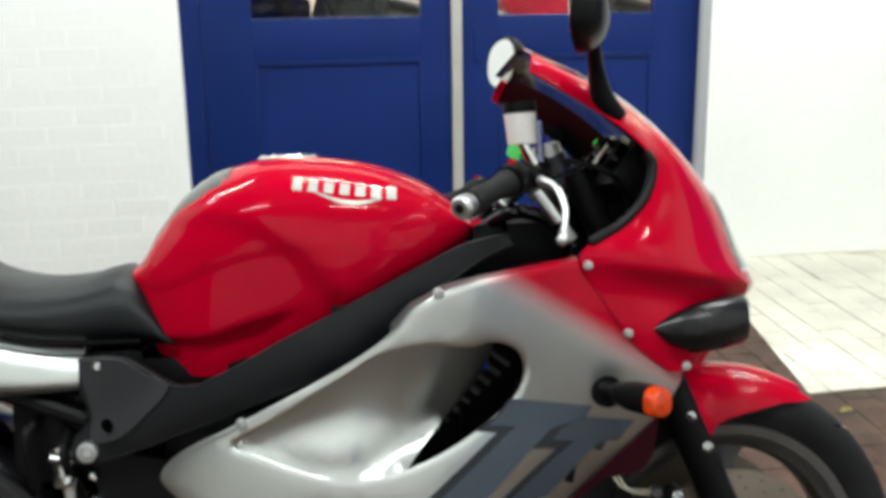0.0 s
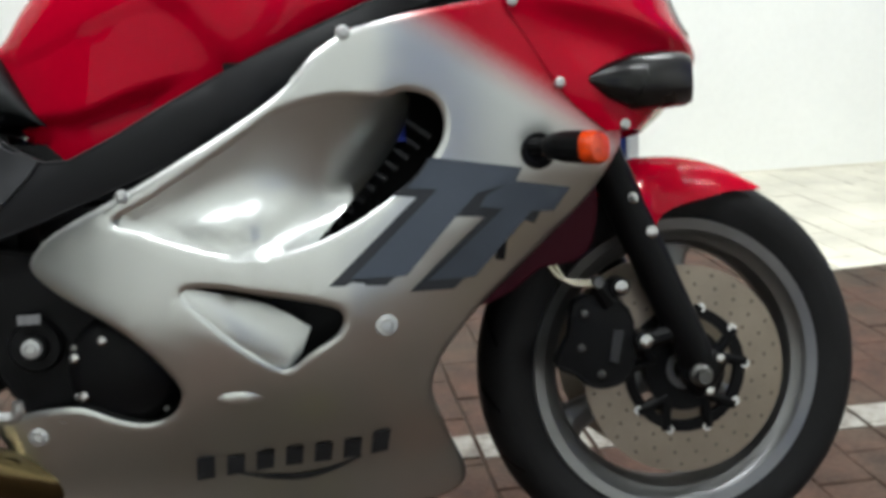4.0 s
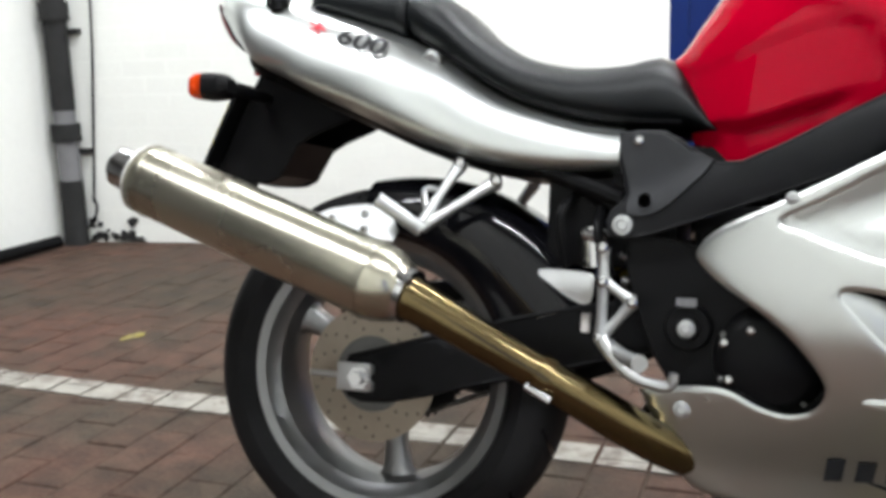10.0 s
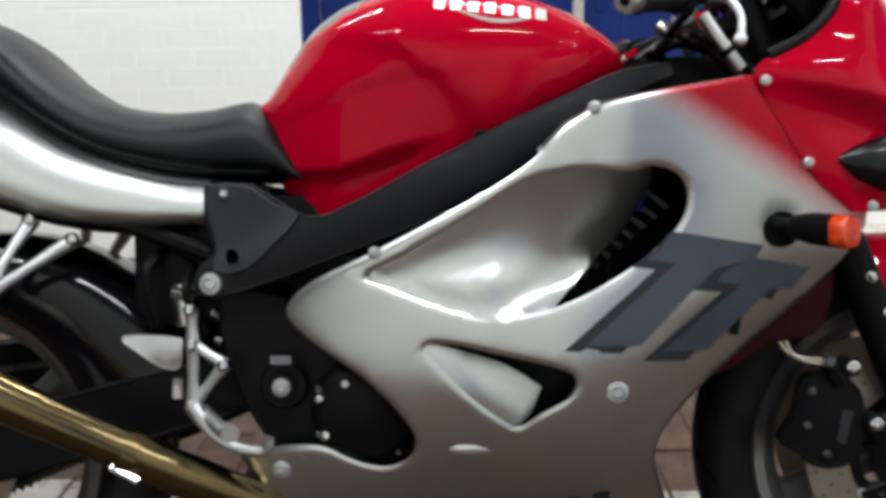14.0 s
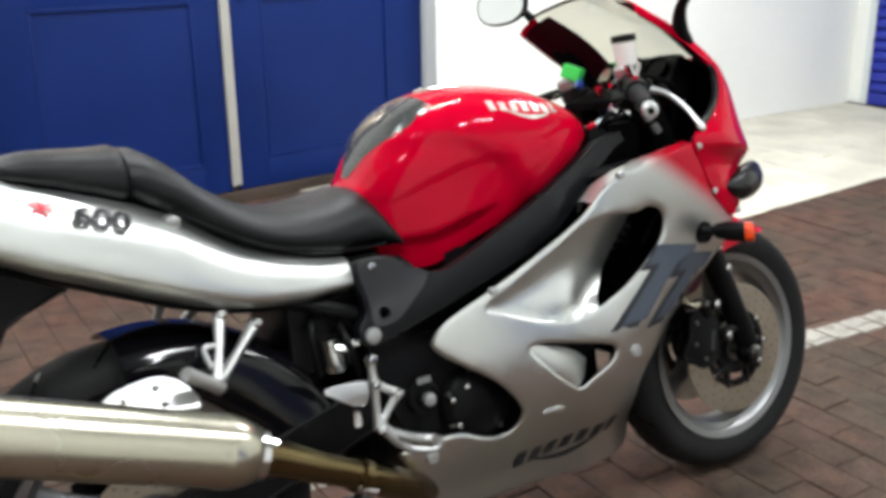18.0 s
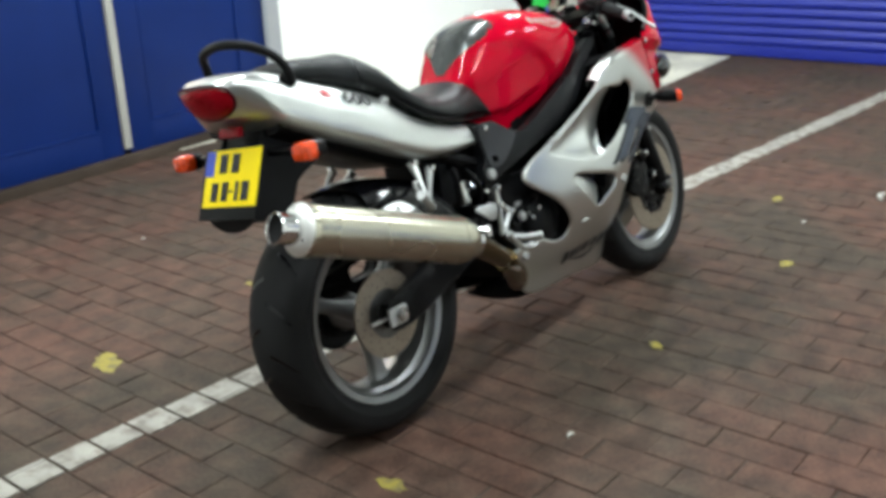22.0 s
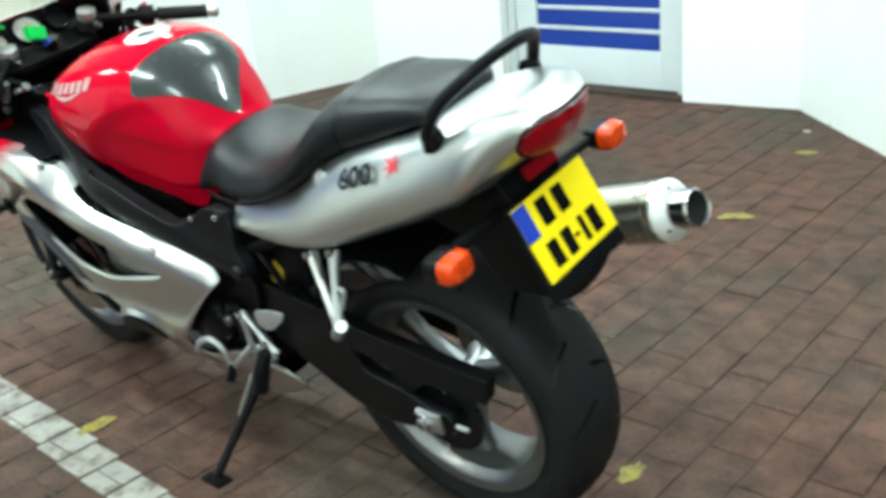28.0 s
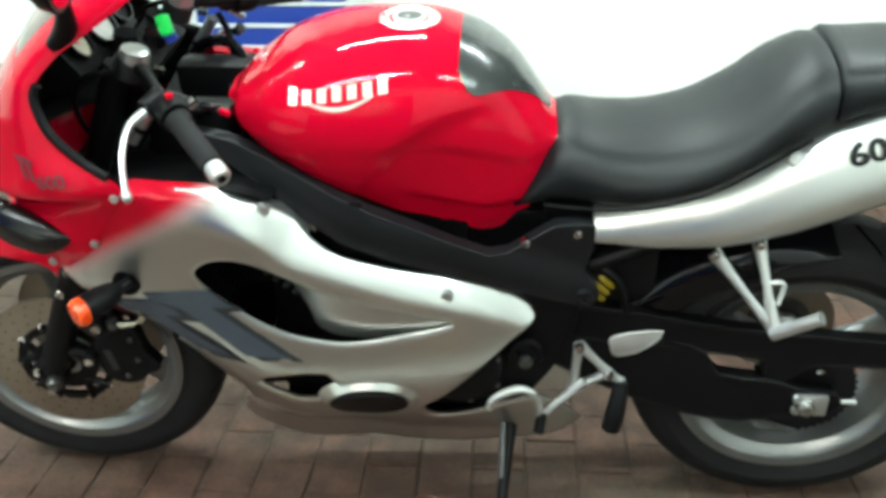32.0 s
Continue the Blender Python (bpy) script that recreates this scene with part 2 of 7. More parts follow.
def livery_mat():
    """Silver lacquer that fades into red towards the nose."""
    m, nt, b = nodes("silver_red_faded_lacquer")
    L = nt.links.new
    tc = nt.nodes.new("ShaderNodeTexCoord")
    dot = nt.nodes.new("ShaderNodeVectorMath")
    dot.operation = "DOT_PRODUCT"
    dot.inputs[1].default_value = (0.53, 0, 0.85)
    L(tc.outputs["Object"], dot.inputs[0])
    nz = nt.nodes.new("ShaderNodeTexNoise")
    nz.inputs["Scale"].default_value = 700
    L(tc.outputs["Object"], nz.inputs["Vector"])
    ma = nt.nodes.new("ShaderNodeMath")
    ma.operation = "MULTIPLY_ADD"
    L(nz.outputs["Fac"], ma.inputs[0])
    ma.inputs[1].default_value = 0.02
    L(dot.outputs["Value"], ma.inputs[2])
    mr = nt.nodes.new("ShaderNodeMapRange")
    mr.interpolation_type = "SMOOTHSTEP"
    mr.inputs["From Min"].default_value, mr.inputs["From Max"].default_value = 0.815, 0.872
    L(ma.outputs[0], mr.inputs["Value"])
    mix = nt.nodes.new("ShaderNodeMix")
    mix.data_type = "RGBA"
    mix.inputs["A"].default_value, mix.inputs["B"].default_value = (0.60, 0.62, 0.605, 1), (0.42, 0.0004, 0.016, 1)
    L(mr.outputs["Result"], mix.inputs["Factor"])
    L(mix.outputs["Result"], b.inputs["Base Color"])
    sub = nt.nodes.new("ShaderNodeMapRange")
    sub.inputs["To Min"].default_value, sub.inputs["To Max"].default_value = 0.97, 0.0
    L(mr.outputs["Result"], sub.inputs["Value"])
    L(sub.outputs["Result"], b.inputs["Metallic"])
    b.inputs["Roughness"].default_value, b.inputs["Coat Weight"].default_value, b.inputs["Coat Roughness"].default_value = 0.29, 1.0, 0.03
    b.inputs["Coat IOR"].default_value = 1.24
    b.inputs["Specular IOR Level"].default_value = 0.05
    return m


M["mirror"], M["livery"] = mirror_mat(), livery_mat()


# ---- mesh helpers ----
def link(name, verts, faces, material, parent=None, label="", smooth=35, category="", group="", kind=""):
    me = bpy.data.meshes.new(name)
    me.from_pydata([tuple(map(float, v)) for v in verts], [], faces)
    me.validate()
    bm = bmesh.new()
    bm.from_mesh(me)
    bmesh.ops.recalc_face_normals(bm, faces=bm.faces)
    bm.to_mesh(me)
    bm.free()
    if smooth:
        me.shade_smooth()
        me.set_sharp_from_angle(angle=radians(smooth))
    me.materials.append(material)
    ob = new(name, me)
    if parent:
        ob.parent = parent
    return tagged(ob, label, category, group, kind)


def part(name, bm, material, parent, label=""):
    me = bpy.data.meshes.new(name)
    bmesh.ops.recalc_face_normals(bm, faces=bm.faces)
    bm.to_mesh(me)
    bm.free()
    me.shade_smooth()
    me.set_sharp_from_angle(angle=radians(32))
    me.materials.append(material)
    ob = new(name, me)
    if parent:
        ob.parent = parent
    return tagged(ob, label)


def box_bm(sx, sy, sz, bevel=0.0, m=None, bm=None):
    bm = bm or bmesh.new()
    r = bmesh.ops.create_cube(bm, size=1, matrix=(m or Matrix()) @ Matrix.Diagonal((sx, sy, sz, 1)))
    if bevel:
        es = list({e for v in r["verts"] for e in v.link_edges})
        bmesh.ops.bevel(bm, geom=es, offset=bevel, segments=2, affect="EDGES", profile=0.7)
    return bm


def span(x0, x1, y0, y1, z0, z1, bevel=0.0, bm=None):
    return box_bm(x1 - x0, y1 - y0, z1 - z0, bevel, Matrix.Translation(((x0 + x1) / 2, (y0 + y1) / 2, (z0 + z1) / 2)), bm)


def curve(pts, n=5, closed=False):
    """A smooth line through the given points (any dimension)."""
    P = [Vector(p) for p in pts]
    k, out = len(P), []
    for i in range(k if closed else k - 1):
        a, b, c, d = (P[(i - 1) % k], P[i], P[(i + 1) % k], P[(i + 2) % k]) if closed else (P[max(i - 1, 0)], P[i], P[i + 1], P[min(i + 2, k - 1)])
        for j in range(n):
            t = j / n
            out.append(0.5 * (2 * b + (c - a) * t + (2 * a - 5 * b + 4 * c - d) * t * t + (3 * b - a - 3 * c + d) * t ** 3))
    if not closed:
        out.append(P[-1])
    return out


def table(rows, x):
    """Values between rows (x, a, b, ...), joined smoothly."""
    xs = [r[0] for r in rows]
    if x <= xs[0]:
        return rows[0][1:]
    if x >= xs[-1]:
        return rows[-1][1:]
    i = max(j for j in range(len(xs) - 1) if xs[j] <= x)
    t = (x - xs[i]) / (xs[i + 1] - xs[i])
    a, b, c, d = rows[max(i - 1, 0)], rows[i], rows[i + 1], rows[min(i + 2, len(rows) - 1)]
    return tuple(0.5 * (2 * b[k] + (c[k] - a[k]) * t + (2 * a[k] - 5 * b[k] + 4 * c[k] - d[k]) * t * t + (3 * b[k] - a[k] - 3 * c[k] + d[k]) * t ** 3) for k in range(1, len(b)))


def grid_faces(nu, nv, close_v=False):
    return [(i * nv + j, i * nv + (j + 1) % nv, (i + 1) * nv + (j + 1) % nv, (i + 1) * nv + j) for i in range(nu - 1) for j in range(nv if close_v else nv - 1)]


def skin(rings, cap=True):
    """A closed body over rings of equally many points."""
    nv = len(rings[0])
    v = [p for r in rings for p in r]
    f = grid_faces(len(rings), nv, True)
    if cap:
        f += [tuple(range(nv - 1, -1, -1)), tuple(range((len(rings) - 1) * nv, len(rings) * nv))]
    return v, f


def tube(pts, r, seg=12, n=6, smooth=True):
    """A round bar along a line; r is one radius or one for each point."""
    rs = r if isinstance(r, (list, tuple)) else [r] * len(pts)
    P = curve([(*p, q) for p, q in zip(pts, rs)], n) if smooth and len(pts) > 2 else [Vector((*p, q)) for p, q in zip(pts, rs)]
    rings, up = [], Vector((0.13, 0.31, 0.94))
    for i, p in enumerate(P):
        d = (P[min(i + 1, len(P) - 1)] - P[max(i - 1, 0)]).to_3d().normalized()
        if abs(d.dot(up)) > 0.95:
            up = Vector((0.9, 0.1, 0.2))
        a = d.cross(up).normalized()
        b = a.cross(d)
        up = b
        rings.append([p.to_3d() + (a * math.cos(2 * math.pi * k / seg) + b * math.sin(2 * math.pi * k / seg)) * p[3] for k in range(seg)])
    return skin(rings)


def turned(profile, seg=64, centre=(0, 0, 0), closed=False):
    """A body turned about the y axis: profile of (radius, y)."""
    rings = [[(centre[0] + r * math.cos(a), centre[1] + y, centre[2] + r * math.sin(a)) for r, y in profile] for a in (2 * math.pi * k / seg for k in range(seg))]
    nv = len(profile)
    v = [p for r in rings for p in r]
    f = []
    for i in range(seg):
        for j in range(nv if closed else nv - 1):
            f.append((i * nv + j, i * nv + (j + 1) % nv, ((i + 1) % seg) * nv + (j + 1) % nv, ((i + 1) % seg) * nv + j))
    return v, f


def merge(*bodies):
    v, f = [], []
    for bv, bf in bodies:
        k = len(v)
        v += list(bv)
        f += [tuple(i + k for i in q) for q in bf]
    return v, f


def inside(p, poly):
    x, y, c = p[0], p[1], False
    for (x0, y0), (x1, y1) in zip(poly, poly[1:] + poly[:1]):
        if (y0 > y) != (y1 > y) and x < (x1 - x0) * (y - y0) / (y1 - y0) + x0:
            c = not c
    return c


def shell(outline, holes, yf, th, side, step=0.03, roll=0.0, turn=(0.0, 0.0)):
    """A curved panel: its outline and holes in side view (x, z), its half width yf(x, z), its thickness, with roll lips, and with turn (width, depth) edges that curve inwards."""
    from mathutils import geometry
    loops = [[tuple(p) for p in outline]] + [[tuple(p) for p in h] for h in holes]
    pts, edges = [], []
    for lp in loops:
        k = len(pts)
        pts += lp
        edges += [(k + i, k + (i + 1) % len(lp)) for i in range(len(lp))]
    xs, zs = [p[0] for p in outline], [p[1] for p in outline]
    x = min(xs) + step / 2
    row = 0
    while x < max(xs):
        z = min(zs) + step / 2 + (step / 2 if row % 2 else 0)
        while z < max(zs):
            q = (x, z)
            if inside(q, loops[0]) and not any(inside(q, h) for h in loops[1:]) and min((q[0] - a) ** 2 + (q[1] - b) ** 2 for a, b in pts[:edges[-1][0] + 1]) > (step * 0.45) ** 2:
                pts.append(q)
            z += step
        x += step * 0.87
        row += 1
    segs = [(a, b) for lp in loops for a, b in zip(lp, lp[1:] + lp[:1])]
    if turn[0]:
        for a, b in segs:
            dx, dz = b[0] - a[0], b[1] - a[1]
            n = math.hypot(dx, dz) or 1.0
            for q in (0.3, 0.62, 1.0):
                for sg, t in ((-1, 0.5), (1, 0.5), (-1, 0.0), (1, 0.0)):
                    p = (a[0] + dx * t - sg * dz / n * turn[0] * q, a[1] + dz * t + sg * dx / n * turn[0] * q)
                    if inside(p, loops[0]) and not any(inside(p, h) for h in loops[1:]):
                        pts.append(p)

    def edge_drop(x, z):
        """How far the skin has turned inwards near its edge."""
        if not turn[0]:
            return 0.0
        best = 1.0
        for a, b in segs:
            dx, dz = b[0] - a[0], b[1] - a[1]
            t = max(0.0, min(1.0, ((x - a[0]) * dx + (z - a[1]) * dz) / (dx * dx + dz * dz + 1e-12)))
            best = min(best, math.hypot(x - a[0] - t * dx, z - a[1] - t * dz))
        return turn[1] * max(0.0, 1 - best / turn[0]) ** 2
    out = geometry.delaunay_2d_cdt([Vector(p) for p in pts], edges, [], 0, 1e-5)
    v2, tris = out[0], []
    for t in out[2]:
        c = sum((Vector(v2[i]) for i in t), Vector((0, 0))) / len(t)
        if inside(c, loops[0]) and not any(inside(c, h) for h in loops[1:]):
            tris.append(tuple(t))
    n = len(v2)
    ys = [yf(p[0], p[1]) - edge_drop(p[0], p[1]) for p in v2]
    v = [(p[0], side * y, p[1]) for p, y in zip(v2, ys)] + [(p[0], side * (y - th), p[1]) for p, y in zip(v2, ys)]
    f = list(tris) + [tuple(i + n for i in reversed(t)) for t in tris]
    count = {}
    for t in tris:
        for a, b in zip(t, t[1:] + t[:1]):
            count[frozenset((a, b))] = count.get(frozenset((a, b)), 0) + 1
    for t in tris:
        for a, b in zip(t, t[1:] + t[:1]):
            if count[frozenset((a, b))] == 1:
                f.append((a, b, b + n, a + n))
    body = (v, f)
    if roll:
        for lp in loops:
            ring = [(p[0], side * (yf(p[0], p[1]) - roll * 0.7), p[1]) for p in lp]
            body = merge(body, tube(ring + ring[:2], roll, 8, 1, False))
    return body


def screw(parent, x, y, z, r=0.009, side=-1, name="screw", material=None):
    body = turned([(0, 0.004), (r * 0.45, 0.004), (r * 0.5, 0.0015), (r * 0.55, 0.005), (r * 0.9, 0.004), (r, 0.0), (r, -0.006)], 14)
    ob = link(name, *body, material or M["chrome"], parent)
    ob.matrix_local = pose(x, y, z, 180 if side < 0 else 0)
    return ob


def lettering(text, size, material, parent, m, bend=None, name="lettering", label=""):
    cu = bpy.data.curves.new(name, "FONT")
    cu.body, cu.size, cu.extrude = text, size, 0.0
    cu.resolution_u = 6
    cu.offset = size * 0.03
    cu.align_x = "CENTER"
    tmp = new("tmp_text", cu)
    me = bpy.data.meshes.new_from_object(tmp)
    bpy.data.objects.remove(tmp)
    me.materials.clear()
    me.materials.append(material)
    ob = new(name, me)
    ob.parent = parent
    if bend:
        for v in me.vertices:
            v.co = bend(m @ v.co)
    else:
        ob.matrix_local = m
    return tagged(ob, label)


# ---- the yard ----
def slope_y(x):
    """Face of the long wall with the blue doors."""
    return 2.72 + 0.125 * x


ANG = math.degrees(math.atan(0.125))


def wall_strip(name, p0, p1, z0, z1, th, material, label, category="wall"):
    """An upright wall from p0 to p1 whose thickness lies to the left of that way."""
    d = Vector((p1[0] - p0[0], p1[1] - p0[1], 0))
    n = Vector((-d.y, d.x, 0)).normalized() * th
    bm = bmesh.new()
    vs = [bm.verts.new((q[0] + o.x, q[1] + o.y, z)) for z in (z0, z1) for q, o in ((p0, Vector()), (p1, Vector()), (p1, n), (p0, n))]
    for f in ((0, 1, 2, 3), (4, 5, 6, 7), (0, 1, 5, 4), (1, 2, 6, 5), (2, 3, 7, 6), (3, 0, 4, 7)):
        bm.faces.new([vs[i] for i in f])
    return tagged(part(name, bm, material, None), label, category, kind="structure")


DX0, DX1, DH = -0.56, 1.735, 2.45   # the double door's opening
RECESS, EASTY = 0.235, 3.035
wall_strip("wall_north_west", (-3.42, slope_y(-3.42)), (DX0, slope_y(DX0)), 0, CEIL, 0.3, M["plaster"], "white painted brick wall beside the blue doors")
wall_strip("wall_north_east", (DX1, EASTY), (5.42, 3.17), 0, CEIL, 0.3, M["plaster"], "white painted smooth wall between doors and shutter")
wall_strip("wall_lintel", (DX0, slope_y(DX0)), (DX1, slope_y(DX1)), DH, CEIL, 0.3, M["plaster"], "white painted wall over the blue doors")
wall_strip("wall_west", (-3.30, -0.2), (-3.30, slope_y(-3.30)), 0, CEIL, 0.25, M["plaster"], "white painted end wall with grime along its foot")
wall_strip("wall_east_jamb", (5.42, 3.17), (5.41, 3.07), 0, CEIL, 0.25, M["plaster"], "white jamb beside the roller shutter")
wall_strip("wall_east_upper", (5.42, 3.07), (5.42, 0.22), 2.9, CEIL, 0.25, M["plaster"], "white wall over the roller shutter")
wall_strip("wall_east", (5.30, 0.22), (5.0, -0.3), 0, CEIL, 0.3, M["plaster"], "white plastered wall beside the roller shutter")
wall_strip("wall_east_south", (5.0, -0.3), (4.95, -2.05), 0, CEIL, 0.3, M["plaster"], "white plastered wall in the corner of the yard")
wall_strip("wall_south_east", (4.95, -2.05), (2.75, -2.2), 0, CEIL, 0.3, M["plaster"], "white plastered wall facing the blue doors")
wall_strip("wall_south_step", (2.75, -2.2), (2.55, -3.0), 0, CEIL, 0.3, M["plaster"], "white return of the yard wall")
wall_strip("wall_south", (2.55, -3.0), (1.62, -3.05), 0, CEIL, 0.5, M["plaster"], "white painted wall beside the slatted door")
wall_strip("wall_south_pier", (0.51, -3.07), (-0.06, -3.13), 0, CEIL, 0.5, M["plaster"], "white pier beside the slatted door")
wall_strip("wall_south_lintel", (1.62, -3.05), (0.51, -3.07), 2.35, CEIL, 0.5, M["plaster"], "white wall over the slatted door")
wall_strip("wall_south_west", (-0.06, -3.13), (-0.70, -2.52), 0, CEIL, 0.3, M["plaster"], "white splayed wall of the yard")
wall_strip("wall_south_stub", (-0.70, -2.52), (-1.95, -2.47), 0, CEIL, 0.3, M["plaster"], "white painted wall opposite the end wall")
# unseen unlamped yard, added so the lower right fairing reflects something darker
wall_strip("wall_south_return", (-1.95, -2.47), (-2.0, -7.0), 0, CEIL, 0.3, M["plaster"], "white return wall into the added dark yard")
wall_strip("wall_south_far", (-2.0, -7.0), (-6.0, -7.0), 0, CEIL, 0.3, M["ceiling"], "unseen grey concrete wall added to darken reflections")
wall_strip("wall_west_far", (-6.0, -7.0), (-6.0, -0.2), 0, CEIL, 0.3, M["ceiling"], "unseen grey side wall of the added dark yard")
wall_strip("wall_west_return", (-6.0, -0.2), (-3.30, -0.2), 0, CEIL, 0.3, M["ceiling"], "unseen grey return wall closing the added dark yard")
tagged(part("ceiling", span(-6.4, 5.8, -7.4, 6.4, CEIL, CEIL + 0.2), M["ceiling"], None), "grey concrete ceiling over the yard", "ceiling", kind="structure")
ground = tagged(part("ground", span(-6.5, 6.2, -7.5, 6.6, -0.2, -0.0045), M["joint"], None), "dirt bed under the brown pavers", "ground", kind="structure")


def tube_lamp(x, y):
    e = new("ceiling_lamp")
    e.matrix_world = pose(x, y, CEIL, 0, 0, 6)
    tagged(e, "white fluorescent strip lamp under the ceiling", "lamp", "ceiling lamps")
    part("housing", box_bm(1.5, 0.2, 0.06, 0.01, Matrix.Translation((0, 0, -0.1))), M["greypaint"], e)
    part("bracket", box_bm(0.06, 0.05, 0.07, 0.004, Matrix.Translation((-0.5, 0, -0.035))), M["greypaint"], e)
    part("bracket", box_bm(0.06, 0.05, 0.07, 0.004, Matrix.Translation((0.5, 0, -0.035))), M["greypaint"], e)


for lx, ly, watts in TUBES:
    tube_lamp(lx, ly)


# blue double door, each leaf with a window
def door_leaf(name, x0, x1, w0, w1):
    """A leaf in the frame of the long wall: its local x runs along the wall."""
    e = new(name)
    e.matrix_world = pose(0, slope_y(0) + RECESS, 0, 0, 0, ANG)
    tagged(e, "blue painted panelled door leaf with a glazed upper half", "door", "double door", kind="structure")
    wb, wt = 1.15, 1.98
    bm = span(x0, w0, 0, 0.05, 0.06, DH - 0.06, 0.004)
    span(w1, x1, 0, 0.05, 0.06, DH - 0.06, 0.004, bm)
    span(w0, w1, 0.0, 0.05, wt, DH - 0.06, 0.004, bm)
    span(w0, w1, 0.0, 0.05, 0.97, wb, 0.004, bm)
    span(w0, w1, 0.0, 0.05, 0.06, 0.2, 0.004, bm)
    part("leaf_frame", bm, M["bluedoor"], e)
    part("panel", span(w0 - 0.002, w1 + 0.002, 0.009, 0.04, 0.195, 0.975), M["bluedoor"], e)
    bm = span(w0, w1, -0.003, 0.010, 0.2, 0.215, 0.003)
    span(w0, w1, -0.003, 0.010, 0.955, 0.97, 0.003, bm)
    span(w0, w0 + 0.015, -0.003, 0.010, 0.215, 0.955, 0.003, bm)
    span(w1 - 0.015, w1, -0.003, 0.010, 0.215, 0.955, 0.003, bm)
    part("moulding", bm, M["bluedoor"], e)
    pane = part("pane", span(w0, w1, 0.02, 0.026, wb, wt), M["pane"], e, "clear window pane")
    pane.visible_shadow = False
    return e


K = 1 / math.cos(math.radians(ANG))
leaf_a = door_leaf("door_1", DX0 * K + 0.05, 0.56 * K, -0.298 * K, 0.425 * K)
leaf_b = door_leaf("door_2", 0.600 * K, DX1 * K - 0.012, 0.768 * K, 1.50 * K)
bm = span(0.553 * K, 0.599 * K, -0.02, 0.03, 0.09, DH - 0.06, 0.006)
part("cover_strip", bm, M["strip"], leaf_a, "pale grey cover strip")
part("hinge", span(DX0 * K + 0.055, DX0 * K + 0.075, -0.012, 0, 0.4, 0.52, 0.003), M["bluedoor"], leaf_a)
part("lock_plate", span(0.655 * K, 0.69 * K, -0.008, 0, 0.95, 1.1, 0.003), M["bluedoor"], leaf_b)
jamb = new("door_frame")
jamb.matrix_world = pose(0, slope_y(0) + RECESS, 0, 0, 0, ANG)
tagged(jamb, "painted frame round the blue double door", "door frame", kind="structure")
part("post", span(DX0 * K - 0.05, DX0 * K + 0.049, -0.01, 0.06, 0, DH - 0.05, 0.004), M["bluedoor"], jamb)
part("post", span(DX1 * K - 0.008, DX1 * K + 0.03, -0.035, 0.06, 0, DH - 0.05, 0.004), M["greypaint"], jamb, "pale grey post")
part("head", span(DX0 * K + 0.05, DX1 * K - 0.04, -0.01, 0.06, DH - 0.05, DH, 0.004), M["bluedoor"], jamb)
part("threshold", span(DX0 * K, DX1 * K, -0.02, 0.08, -0.004, 0.056, 0.004), M["joint"], jamb)

# roller shutter of interlocking curved slats
shut = tagged(new("roller_shutter"), "closed blue roller shutter of narrow ribbed slats", "shutter", kind="structure")
shut.matrix_world = pose(5.44, 0.22, 0, 0, 0, 90)
SW = 2.85
prof = [(-0.012, 0.0), (0.010, 0.003), (0.020, 0.018), (0.018, 0.040), (0.002, 0.066), (-0.012, 0.0745)]
sv = [(x, p[0] * 0.75, p[1]) for x in (0.0, SW) for p in prof] + [(x, -0.016, z) for x in (0.0, SW) for z in (0.0, 0.0745)]
sf = [(i, i + 1, i + 7, i + 6) for i in range(5)] + [(12, 13, 15, 14), (0, 6, 14, 12), (5, 11, 15, 13)]
first = link("slat", sv, sf, M["blueshut"], shut, smooth=60)
first.location.z = 0.09
for i in range(1, 38):
    s = new("slat", first.data)
    s.parent, s.location = shut, (0, 0, 0.09 + 0.0755 * i)
part("bottom_rail", span(0, SW, -0.02, 0.02, 0.004, 0.088, 0.006), M["blueshut"], shut)
part("guide_rail", span(0.0, 0.05, 0.019, 0.035, 0, 2.95, 0.004), M["blueshut"], shut)
part("guide_rail", span(SW - 0.05, SW, 0.019, 0.035, 0, 2.95, 0.004), M["greypaint"], shut)

# slatted blue and white door in the south wall
d2 = tagged(new("door_3"), "pale grey door with blue horizontal panels", "door", kind="structure")
d2.matrix_world = pose(0.51, -3.14, 0, 0, 0, 0)
bm = span(0.004, 0.05, -0.06, 0.02, 0.0, 2.35, 0.004)
span(1.06, 1.106, -0.06, 0.02, 0.0, 2.35, 0.004, bm)
span(0.05, 1.06, -0.06, 0.02, 2.28, 2.35, 0.004, bm)
part("door_frame", bm, M["greypaint"], d2)
bm = span(0.055, 0.16, -0.04, 0.005, 0.03, 2.275, 0.003)
span(0.92, 1.055, -0.04, 0.005, 0.03, 2.275, 0.003, bm)
span(0.16, 0.92, -0.04, 0.005, 0.03, 0.225, 0.003, bm)
span(0.16, 0.92, -0.04, 0.005, 2.061, 2.275, 0.003, bm)
for i in range(17):
    span(0.16, 0.92, -0.035, 0.0, 0.225 + 0.108 * i + 0.09, 0.225 + 0.108 * (i + 1), 0.0, bm)
part("leaf", bm, M["greypaint"], d2)
for i in range(17):
    part("panel", span(0.16, 0.92, -0.03, -0.008, 0.225 + 0.108 * i, 0.225 + 0.108 * i + 0.09, 0.002), M["bluepanel"], d2, "blue panel")
part("sill", span(0.004, 1.106, -0.08, 0.09, -0.004, 0.02, 0.004), M["joint"], d2)

